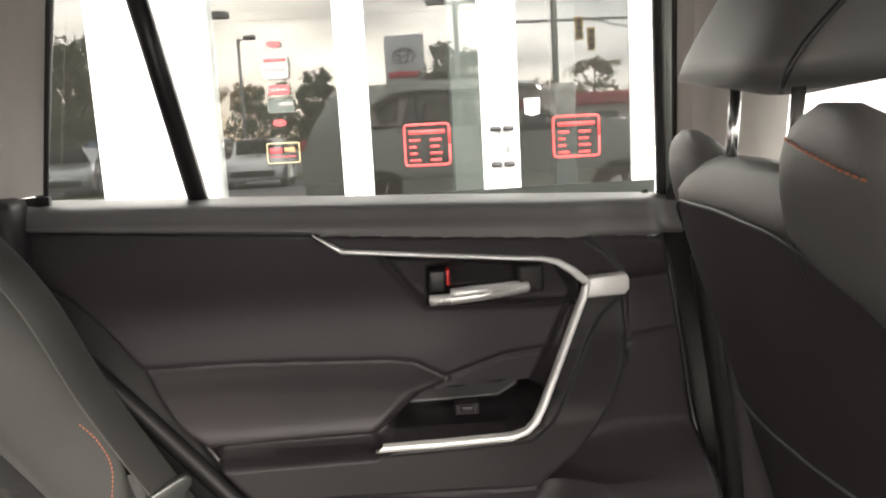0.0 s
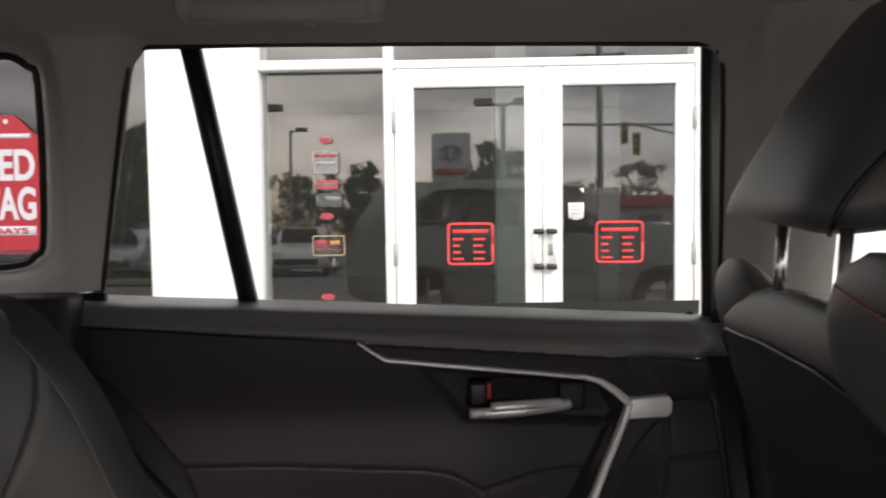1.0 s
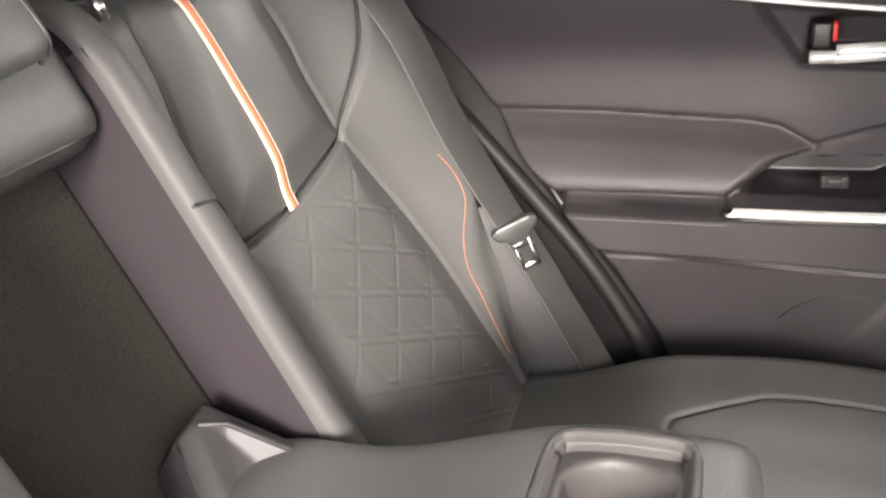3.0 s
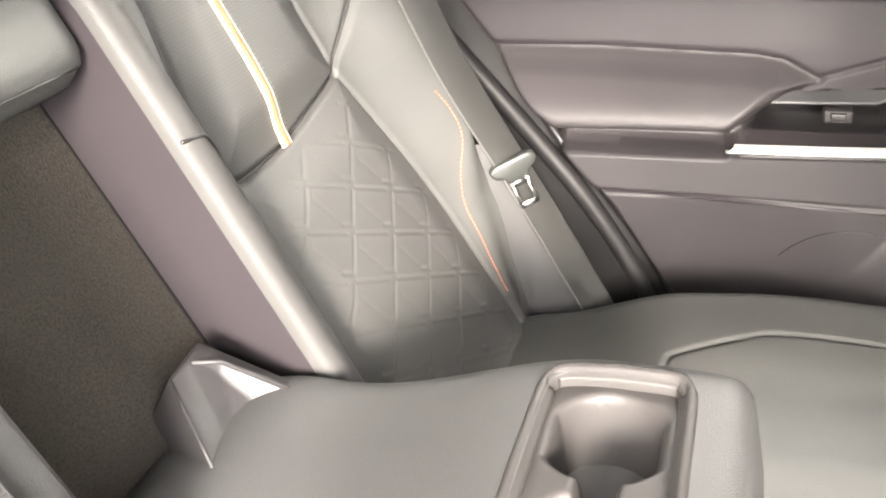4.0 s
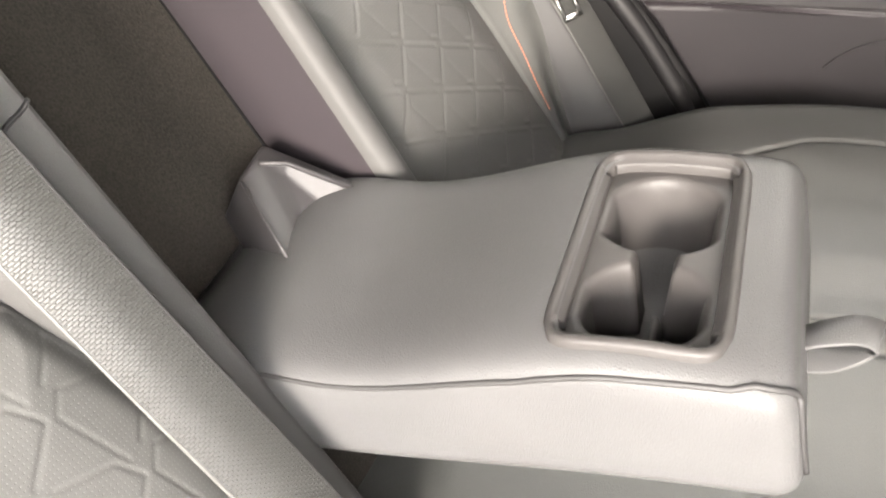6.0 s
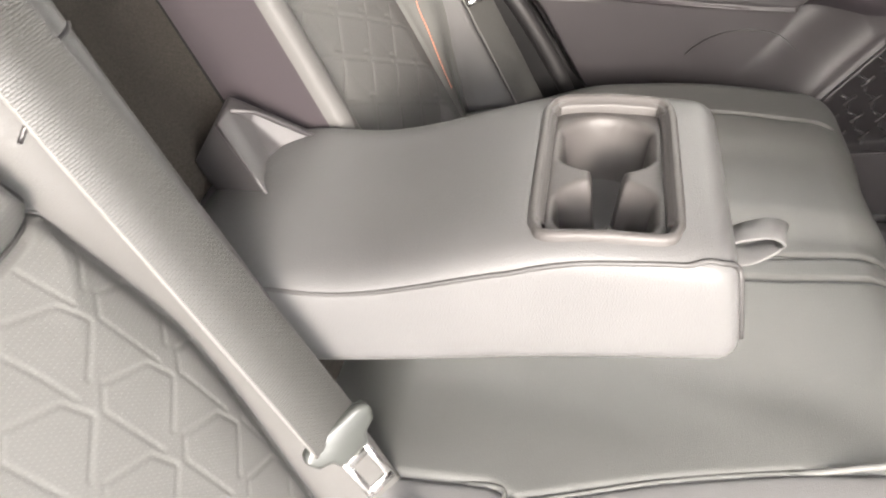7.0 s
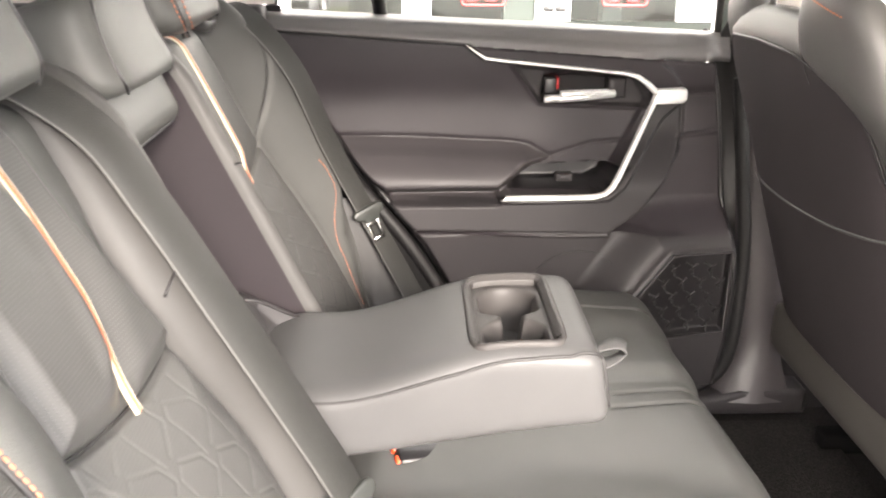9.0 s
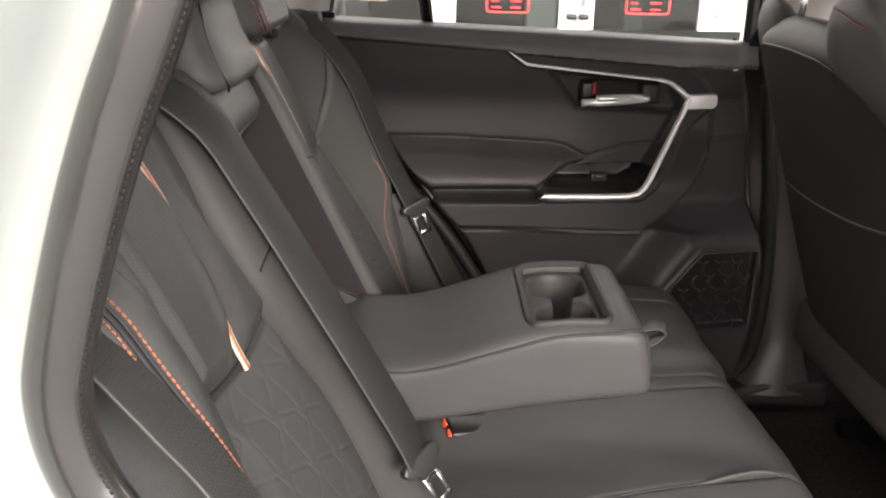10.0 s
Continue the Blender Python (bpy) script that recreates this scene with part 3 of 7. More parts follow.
left_seal = [(x + 0.008, seal_y(z) + 0.008, z) for x, z in SEAL if z < 1.06]
tagged(part("door_seal", sweep(smooth_line(left_seal, 5), ring(0.013, 10), (0, 1, 0)), SEAL_BLACK), "black rubber seal round the closed door", "door seal", kind="structure")
SEAL_R = [(-0.205, 1.40), (-0.258, 1.215), (-0.290, 1.140), (-0.309, 1.090), (-0.327, 1.032), (-0.333, 1.000), (-0.329, 0.965), (-0.315, 0.932), (-0.275, 0.865)] + [(x + 0.03, z) for x, z in SEAL[7:-1]] + [(-0.18, 1.408)]
right_path = smooth_line([(x, -seal_y(z) + 0.02, z) for x, z in SEAL_R], 5)
RS = tagged(part("door_seal", sweep(right_path, ring(0.0165, 16), (0, 1, 0)), mat("seal_worn", (0.026, 0.024, 0.022), 0.24, spec=1.0, coat=0.6, rough_vary=0.04, bump=0.08, bump_scale=600, vary=0.12)), "grey-black rubber seal round the open doorway", "door seal", kind="structure")

# ---- rear seat backs: a reclined sheet with bolsters, seams and embossing ----
NX, NZ = math.cos(radians(25)), math.sin(radians(25))
S_TOP, R_TOP = 0.205, 0.052


def back_pt(s, y, d):
    """A point s up the slope of the backrest, y across, d proud of its face."""
    s, y, d = np.broadcast_arrays(np.asarray(s, float), np.asarray(y, float), np.asarray(d, float))
    flat = np.minimum(s, S_TOP)
    a = np.maximum(s - S_TOP, 0) / R_TOP
    cxx, czz = -0.325 - NZ * flat, 0.858 + NX * flat
    nx, nz = np.cos(radians(25) + a), np.sin(radians(25) + a)
    bx, bz = cxx - NX * R_TOP + nx * R_TOP, czz - NZ * R_TOP + nz * R_TOP
    return np.stack([bx + nx * d, y, bz + nz * d], -1)


def bp(s, y, d=0.0):
    return Vector(back_pt(s, y, d).tolist())


# seam lines across (y, s), for the seat on the y > 0 side
INNER = [(0.235, 0.26), (0.222, 0.16), (0.205, 0.10), (0.192, 0.045), (0.186, 0.010), (0.182, -0.10), (0.180, -0.40)]
CROSS = [(0.186, 0.010), (0.215, 0.004), (0.279, 0.004), (0.340, 0.012), (0.405, 0.022), (0.440, 0.030)]
OUTER_UP = [(0.440, 0.030), (0.437, 0.10), (0.441, 0.16), (0.425, 0.26)]
OUTER_LOW = [(0.440, 0.030), (0.470, -0.075), (0.496, -0.195), (0.528, -0.327), (0.54, -0.40)]
WING = [(0.440, 0.030), (0.465, 0.06), (0.490, 0.105), (0.500, 0.135), (0.510, 0.18)]
UPPER_AREA = [(0.235, 0.26), (0.222, 0.16), (0.205, 0.10), (0.192, 0.045), (0.186, 0.010), (0.215, 0.004), (0.279, 0.004), (0.340, 0.012), (0.405, 0.022), (0.440, 0.030), (0.437, 0.10), (0.441, 0.16), (0.425, 0.26)]
LOWER_AREA = [(0.186, 0.010), (0.215, 0.004), (0.279, 0.004), (0.340, 0.012), (0.405, 0.022), (0.440, 0.030), (0.470, -0.075), (0.496, -0.195), (0.528, -0.327), (0.54, -0.40), (0.180, -0.40), (0.182, -0.10)]


LA, LB = (0.064, -0.033), (-0.046, -0.034)
CELL = (((0, 0), (0, 0.28), (0.72, 1.04)), ((0, 0), (0.56, 0), (0.90, 0.28), (0.84, 0.88)))


LEFT_A, LEFT_B, LEFT_AT = (0.0605, -0.0335), (-0.0420, -0.0325), (0.298, -0.104)
LEFT_CELL = (((-0.06, 0), (0.74, 0)), ((0, 0.08), (0.02, 0.31), (0.60, 0.77)), ((0.66, 0.83), (0.89, 0.83), (0.91, 0.08)))


def emboss_left(y, s):
    """The door-side cover: cells in straight rows, each with a slanting foot."""
    y, s = y - LEFT_AT[0], s - LEFT_AT[1]
    det = LEFT_A[0] * LEFT_B[1] - LEFT_A[1] * LEFT_B[0]
    u = (y * LEFT_B[1] - s * LEFT_B[0]) / det
    v = (s * LEFT_A[0] - y * LEFT_A[1]) / det
    d = np.full(np.shape(y), 1e9)
    for di in (-1, 0, 1):
        for dj in (-1, 0, 1):
            i, j = np.floor(u) + di, np.floor(v) + dj
            oy, os_ = i * LEFT_A[0] + j * LEFT_B[0], i * LEFT_A[1] + j * LEFT_B[1]
            for k, ln in enumerate(LEFT_CELL):
                d = np.minimum(d, (0.0015 if k == 1 else 0.0) + line_d(y - oy, s - os_, [(p * LEFT_A[0] + q * LEFT_B[0], p * LEFT_A[1] + q * LEFT_B[1]) for p, q in ln]))
    return d


def emboss(y, s, faint):
    """Interlocking slanted cells pressed into the lower cushion: distance to their outlines."""
    det = LA[0] * LB[1] - LA[1] * LB[0]
    i = np.floor((y * LB[1] - s * LB[0]) / det)
    j = np.floor((s * LA[0] - y * LA[1]) / det)
    d = np.full(np.shape(y), 1e9)
    for di in (-1, 0, 1):
        for dj in (-1, 0, 1):
            oy, os_ = (i + di) * LA[0] + (j + dj) * LB[0], (i + di) * LA[1] + (j + dj) * LB[1]
            for k, ln in enumerate(CELL):
                d = np.minimum(d, (faint if k == 0 else 0.0) + line_d(y - oy, s - os_, [(p * LA[0] + q * LB[0], p * LA[1] + q * LB[1]) for p, q in ln]))
    return d


WING_S = [-0.40, -0.327, -0.195, -0.075, 0.03, 0.10, 0.16, 0.26]
WING_Y = [0.540, 0.528, 0.494, 0.468, 0.438, 0.437, 0.441, 0.425]


def stripe_y(s, side=1):
    if side > 0:
        return 0.2925 + 0.010 * sstep(-0.02, 0.10, s) - 0.008 * sstep(0.16, 0.26, s)
    return 0.278 + 0.030 * sstep(0.09, -0.025, s) + 0.008 * sstep(0.15, 0.24, s)


def drift(y, s, side):
    """The doorway-side cover is cut a little differently: its seams sit further in."""
    if side > 0:
        return 0.0 * y
    return 0.033 * sstep(0.05, -0.16, s) * sstep(0.27, 0.17, y) + 0.028 * sstep(0.34, 0.42, y) * sstep(0.53, 0.45, y)


def drop(side):
    return 0.0 if side > 0 else 0.021


def seam_at(y, s, side):
    """Where a point of the drawn seam lies on this side's cover."""
    q, v = y, s - drop(side)
    for _ in range(4):
        q = y - float(drift(np.array(q), np.array(v), side))
    return q, v


def wing_edge(s):
    return sum(np.interp(s + k, WING_S, WING_Y) for k in (-0.05, -0.025, 0.0, 0.025, 0.05)) / 5


def back_d(s, y, side=1):
    d = np.zeros(np.broadcast(s, y).shape)
    yo, so = y, s
    y, s = yo + drift(yo, so, side), so + drop(side)
    bol = (0.080 if side > 0 else 0.056) * sstep(0.0, 0.085, y - wing_edge(s)) * (1 - 0.40 * sstep(0.14, 0.25, s)) * (0.5 + 0.5 * sstep(-0.42, -0.20, s))
    d = d + bol - 0.005
    ys = y + 0.016 * sstep(0.0, 0.12, s)
    low = sstep(-0.08, -0.20, s) * (1.0 if side > 0 else 0.0)
    d = d - (0.048 - 0.034 * low) * sstep(0.520, 0.612, ys) - (0.10 - 0.085 * low) * sstep(0.602, 0.628, ys)
    if side > 0:
        fold = np.interp(s, [-0.40, -0.324, -0.236, -0.188, -0.15, -0.108, -0.072, -0.03], [0.545, 0.538, 0.524, 0.516, 0.518, 0.526, 0.524, 0.53])
        d = d - 0.024 * sstep(0.002, 0.040, y - fold) * sstep(0.0, -0.07, s)
    d = d - 0.006 * sstep(0.186, 0.170, y)
    up = poly_sd(y, s, UPPER_AREA)
    lo = poly_sd(y, s, LOWER_AREA)
    d = d + (0.010 if side > 0 else 0.014) * sstep(0.0, -0.05 if side > 0 else -0.026, up) + 0.009 * sstep(0.0, -0.06, lo)
    d = d - (0.002 if side > 0 else 0.011) * np.exp(-((yo - stripe_y(so, side)) / 0.024) ** 2) * sstep(0.0, -0.02, up)
    if side < 0:
        # a crease beside the edge roll, and a fold lapping towards the stripe
        d = d - 0.007 * np.exp(-((y - 0.190) / 0.010) ** 2) * sstep(0.16, 0.06, so)
        d = d + 0.0068 * np.exp(-((yo - stripe_y(so, side) - 0.026) / 0.014) ** 2) * sstep(0.008, 0.045, so) * sstep(0.20, 0.14, so)
    # lumbar swell
    d = d + 0.008 * np.exp(-((s + 0.16) / 0.12) ** 2)
    for ln, w, dep in ((INNER, 0.0032, 0.006), (CROSS, 0.0035, 0.009), (OUTER_UP, 0.003, 0.006), (OUTER_LOW, 0.003, 0.006), (WING, 0.003, 0.007)):
        d = d - dep * np.exp(-(line_d(y, s, ln) / w) ** 2)
    em = emboss_left(yo, so) if side > 0 else emboss(-yo, so, 0.0003)
    d = d - (0.0012 if side > 0 else 0.0011) * np.exp(-(em / (0.0015 if side > 0 else 0.0012)) ** 2) * sstep(*((-0.012, -0.03) if side > 0 else (-0.002, -0.007)), lo)
    return d


def seat_back(side, name, label):
    """side +1: the seat beside the closed door; -1: the one beside the open doorway."""
    E = thing(name, label, "rear seat", (-0.30, side * 0.33, 0.56), "rear seat backs")
    ss, yy = np.arange(-0.40, 0.36, 0.0018), np.arange(0.1195, 0.629, 0.0018)
    Y, S = np.meshgrid(yy, ss)
    P = back_pt(S, Y, back_d(S, Y, side))
    P[..., 1] *= side
    cy, cs = centres(Y), centres(S)
    qy, qs = cy + drift(cy, cs, side), cs + drop(side)
    up, lo = poly_sd(qy, qs, UPPER_AREA) < 0, poly_sd(qy, qs, LOWER_AREA) < 0
    fix = (lambda m: m) if side > 0 else flipped
    under(part("seat_cover", fix(grid(P, ~(up | lo))), LEATHER, None, "smooth dark grey leatherette"), E)
    under(part("upper_insert", fix(grid(P, up, (Y, S))), PERFORATED, None, "perforated leatherette insert"), E)
    under(part("lower_insert", fix(grid(P, lo, (Y, S))), QUILTED, None, "embossed quilted insert with slanted cells"), E)
    # stripe: cream edges and an orange middle
    sv = np.linspace(0.003, 0.30, 50) - drop(side)
    for nm, a, b, lift, mt, lb in (("stripe", -0.0046, 0.0046, 0.0026, ORANGE, "orange centre stripe"), ("stripe_edge", -0.0070, -0.0046, 0.0022, CREAM, "cream stripe edge"), ("stripe_edge", 0.0046, 0.0070, 0.0022, CREAM, "cream stripe edge")):
        rows = []
        for s in sv:
            c = stripe_y(s, side)
            base = float(back_d(np.array(max(s, 0.016 if side > 0 else 0.020)), np.array(c), side))
            nar = 1.0 if side > 0 else 0.68
            rows.append([bp(s, side * (c + a * nar), base - 0.001), bp(s, side * (c + a * nar), base + lift * nar), bp(s, side * (c + (a + b) / 2 * nar), base + lift * nar + 0.0006), bp(s, side * (c + b * nar), base + lift * nar), bp(s, side * (c + b * nar), base - 0.001)])
        me = strip_mesh(rows)
        under(part(nm, me if side > 0 else flipped(me), mt, None, lb), E)
    for nm, ln in (("seam", INNER), ("seam", CROSS), ("seam", OUTER_UP), ("seam", OUTER_LOW), ("seam", WING)):
        q = smooth_line([(*seam_at(y, s, side), 0) for y, s in ln], 10)
        pts = [bp(p[1], side * p[0], float(back_d(np.array(p[1]), np.array(p[0]), side)) + 0.0006) for p in q]
        under(part(nm, sweep(pts, ring(0.0019, 6), (0, 1, 0.3)), SEAM), E)
    # rolled edge towards the armrest recess
    prof = [(0.1165, 0.028), (0.1168, 0.036), (0.119, 0.041), (0.125, 0.0445), (0.134, 0.0445), (0.146, 0.040), (0.158, 0.032), (0.170, 0.021), (0.181, 0.010), (0.187, 0.001), (0.188, -0.012)]
    rr = [[bp(s, side * (y if side > 0 else y - (y - 0.1165) / 0.0715 * 0.033 * float(sstep(0.05, -0.16, s))), d * (1 - 0.5 * float(sstep(0.17, 0.26, s)))) for y, d in prof] for s in np.linspace(-0.40, 0.27, 44)]
    me = strip_mesh(rr)
    under(part("edge_roll", me if side > 0 else flipped(me), ROLL, None, "smooth rolled leatherette edge"), E)
    nick = [bp(0.064, side * 0.118, 0.0405), bp(0.062, side * 0.128, 0.0450), bp(0.058, side * 0.146, 0.0405), bp(0.044, side * 0.160, 0.0310), bp(0.036, side * 0.170, 0.0215), bp(0.026, side * 0.180, 0.0112)]
    under(part("edge_seam", sweep(smooth_line(nick, 4), ring(0.0016, 6), (0, 1, 0)), BLACK), E)
    # flat panel inside the recess
    fr = [bp(s, side * 0.1168, 0.034) for s in np.linspace(-0.40, 0.20, 16)]
    bk = [bp(s, side * 0.1168, -0.062) for s in np.linspace(-0.40, 0.20, 16)]
    rows = [[a, b] for a, b in zip(fr, bk)]
    me = strip_mesh(rows)
    under(part("recess_panel", me if side < 0 else flipped(me), PANEL, None, "matte dark fabric side panel", smooth=False), E)
    # back shell
    sh = [[bp(s, side * y, -0.115) for y in (0.118, 0.40, 0.59)] for s in np.linspace(-0.40, 0.20, 6)]
    under(part("back_shell", strip_mesh(sh), CARPET), E)
    # orange stitches down the wing
    st = [(0.512, -0.045), (0.520, -0.072), (0.524, -0.108), (0.516, -0.15), (0.514, -0.188), (0.522, -0.236), (0.536, -0.324)] if side > 0 else [(0.534, 0.175), (0.530, 0.142), (0.526, 0.094), (0.524, 0.04), (0.520, -0.02), (0.513, -0.07), (0.505, -0.12), (0.50, -0.16)]
    ln = smooth_line([(y, s, 0) for y, s in st], 8)
    pts = [bp(p[1], side * p[0], float(back_d(np.array(p[1]), np.array(p[0]), side)) + 0.001) for p in ln]
    under(part("stitching", dashes(pts, 0.0040, 0.0013, 0.00095 if side > 0 else 0.0011), THREAD, None, "orange contrast stitches"), E)
    if side < 0:
        pts2 = [bp(p[1], side * (p[0] + 0.0105), float(back_d(np.array(p[1]), np.array(p[0] + 0.0105), side)) + 0.001) for p in ln[:26]]
        under(part("stitching", dashes(pts2, 0.0040, 0.0013, 0.0011), THREAD, None, "orange contrast stitches"), E)
        for off, mt in ((0.0033, SEAM), (0.0070, SEAM)):
            pip = [bp(p[1], side * (p[0] + off), float(back_d(np.array(p[1]), np.array(p[0] + off), side)) + 0.0007) for p in ln]
            under(part("wing_piping", sweep(pip, ring(0.0016, 8), (0, 1, 0)), mt, None, "narrow leatherette welt between stitch rows"), E)
        gap = [bp(p[1], side * (p[0] + 0.0052), float(back_d(np.array(p[1]), np.array(p[0] + 0.0052), side)) + 0.0002) for p in ln]
        under(part("wing_seam", sweep(gap, ring(0.0008, 6), (0, 1, 0)), BLACK), E)
    # fine thread rows beside the stripe
    tr = [bp(s, side * (stripe_y(s, side) + 0.0125), float(back_d(np.array(s), np.array(stripe_y(s, side)), side)) + 0.0008) for s in np.linspace(0.01, 0.26, 40)]
    under(part("seam_thread", dashes(tr, 0.003, 0.002, 0.0006), GREY_THREAD), E)
    # latch cap on the shoulder
    cap = back_pt(0.238, side * 0.458, float(back_d(np.array(0.238), np.array(0.458), side)) + 0.004)
    cm = Matrix.Translation(cap.tolist()) @ Euler((0, radians(26), 0)).to_matrix().to_4x4()
    under(part("latch_bezel", loft([[cm @ Vector((b, a, h)) for a, b in super_ring(w, w * 0.62, 24, 2.6)] for w, h in ((0.098, -0.012), (0.100, 0.0), (0.092, 0.005), (0.080, 0.004), (0.074, -0.004))]), HARD_LIGHT, None, "grey plastic latch surround"), E)
    under(part("latch_lever", box((-0.018, -0.026, -0.002), (0.016, 0.026, 0.006), 0.004, 2, cm), HARD_LIGHT, None, "grey release lever"), E)
    return E


def wing_side(E):
    """The smooth flank under the belt, between wing and door."""
    zs = np.linspace(0.76, 0.49, 16)
    x0, y0 = np.interp(-zs, [-0.76, -0.70, -0.65, -0.60, -0.55, -0.49], [-0.232, -0.214, -0.203, -0.192, -0.180, -0.168]), np.interp(-zs, [-0.76, -0.70, -0.65, -0.60, -0.55, -0.49], [0.548, 0.552, 0.562, 0.572, 0.580, 0.586])
    x1, y1 = np.interp(-zs, [-0.76, -0.65, -0.55, -0.49], [-0.206, -0.150, -0.102, -0.074]), np.interp(-zs, [-0.76, -0.65, -0.55, -0.49], [0.574, 0.590, 0.602, 0.608])
    rows = []
    for k, z in enumerate(zs):
        a, b = Vector((x0[k], y0[k], z)), Vector((x1[k], y1[k], z))
        row = [a + Vector((-0.010, 0.006, 0))]
        for v in np.linspace(0, 1, 9):
            row.append(a.lerp(b, v) + Vector((0.6, -0.8, 0)) * (0.007 * math.sin(math.pi * v)))
        rows.append(row + [b + Vector((-0.002, 0.030, 0)), b + Vector((-0.006, 0.055, 0))])
    under(part("wing_flank", flipped(strip_mesh(rows)), LEATHER_WARM, None, "smooth leatherette flank under the belt"), E)


SEAT_L = seat_back(1, "rear_seat_back", "dark leatherette rear seat back with orange stripe, by the closed door")
wing_side(SEAT_L)
seat_back(-1, "rear_seat_back", "dark leatherette rear seat back with orange stripe, by the open doorway")


def headrest(name, centre, w, h, d, tilt, label, post_y, top=0.86, stitched=True, low=0.012, crisp=5, post_x=0.0, flank=False):
    H = thing(name, label, "headrest", centre, "rear headrests" if low < 0.05 else "front headrests")
    m = Matrix.Translation(centre) @ Euler((0, radians(tilt), 0)).to_matrix().to_4x4()
    if crisp > 5:  # leans forward over a level underside
        m = Matrix.Translation(centre) @ Matrix(((1, 0, math.tan(radians(tilt)), 0), (0, 1, 0, 0), (0, 0, 1, 0), (0, 0, 0, 1)))
    rings = []
    for k in range(15):
        v = -1 + 2 * k / 14
        f = (1 - abs(v) ** crisp) ** 0.28 if abs(v) < 1 else 0.05
        ww = w * (1 - (1 - top) * (v + 1) / 2) * max(0.10, 0.12 + 0.88 * f)
        dd = d * (1 - 0.18 * (v + 1) / 2) * max(0.10, 0.12 + 0.88 * f)
        rings.append([m @ Vector((b + 0.012 * (v * v), a, v * h / 2)) for a, b in super_ring(ww, dd, 36, 4.0)])
    under(part("cushion", loft(rings), LEATHER_FRONT_LIT if flank else LEATHER, None, "smooth leatherette cushion"), H)

    def shell(t, u, lift=0.001):
        """A point on the face towards the cabin: t across, u up (-1 to 1)."""
        f = (1 - abs(u) ** crisp) ** 0.28
        dd = d * (1 - 0.18 * (u + 1) / 2) * (0.12 + 0.88 * f)
        ww = w * (1 - (1 - top) * (u + 1) / 2) * (0.12 + 0.88 * f)
        c = min(0.999, abs(t))
        b = dd / 2 * (1 - c ** 4.0) ** 0.25
        return m @ Vector((b + 0.012 * u * u + lift, t * ww / 2, u * h / 2))
    if stitched:
        for t in (-0.86, -0.70):
            us = np.linspace(-0.93, 0.93, 34)
            under(part("stitching", dashes([shell(t, u) for u in us], 0.0045, 0.0022, 0.001), THREAD, None, "orange contrast stitches"), H)
    for t in (-0.78, 0.78):
        us = np.linspace(-0.90, 0.90, 26)
        under(part("side_seam", sweep([shell(t * (1 - 0.06 * u), u, 0.0) for u in us], ring(0.0017, 6), (0, 1, 0)), BLACK), H)
    if flank:
        # welt running up the side from the underside towards the front
        ln = []
        for u in np.linspace(-0.96, 0.96, 30):
            f = (1 - abs(u) ** crisp) ** 0.28
            k = -0.76 + 0.64 * float(sstep(-0.85, 0.5, u))
            dd, ww = d * (1 - 0.18 * (u + 1) / 2) * (0.12 + 0.88 * f), w * (1 - (1 - top) * (u + 1) / 2) * (0.12 + 0.88 * f)
            ln.append(m @ Vector((dd / 2 * k + 0.012 * u * u, -ww / 2 * (1 - k ** 4) ** 0.25 - 0.0005, u * h / 2)))
        under(part("side_seam", sweep(ln, ring(0.0026, 6), (1, 0, 0)), BLACK), H)
    for y in post_y:
        a = m @ Vector((post_x, y, -h / 2 + 0.01))
        b = m @ Vector((0.0, y, -h / 2 - low)) if low < 0.05 else a - Vector((0.006, 0, low))
        p = under(part("post", sweep([a, b], ring(0.0058, 12), (0, 1, 0)), STEEL, None, "polished steel post"), H)
    return H


headrest("headrest", (-0.430, 0.255, 1.148), 0.268, 0.158, 0.105, -12, "dark leatherette headrest with orange stitching on the rear seat", (-0.07, 0.07), top=0.82)
headrest("headrest", (-0.445, -0.330, 1.150), 0.268, 0.158, 0.105, -12, "dark leatherette headrest beside the open doorway", (-0.07, 0.07), top=0.82)
headrest("headrest", (-0.435, -0.012, 1.088), 0.222, 0.112, 0.135, -16, "low dark leatherette centre headrest", (-0.06, 0.06), top=0.9, stitched=False, low=0.012)

# upper centre block over the armrest recess
CB = thing("centre_seat_back", "dark leatherette block above the folded-out armrest", "rear seat", (-0.40, 0, 1.0))
rings = []
for k in range(13):
    v = k / 12
    s0 = 0.138 + 0.100 * v
    f = (1 - abs(2 * v - 1) ** 7) ** 0.4 if 0 < v < 1 else 0.45
    c = bp(s0, 0, -0.040)
    for_ring = []
    for a, b in super_ring(0.232, 0.132 * max(0.3, f), 36, 8):
        for_ring.append(c + Vector((NX * b, a, NZ * b)))
    rings.append(for_ring)
under(part("cushion", loft(rings), LEATHER), CB)
under(part("cover_seam", sweep([bp(0.1445, y, 0.014 - 0.004 * (y / 0.1) ** 4) for y in np.linspace(-0.104, 0.104, 24)], ring(0.0016, 6), (0, 0, 1)), BLACK), CB)

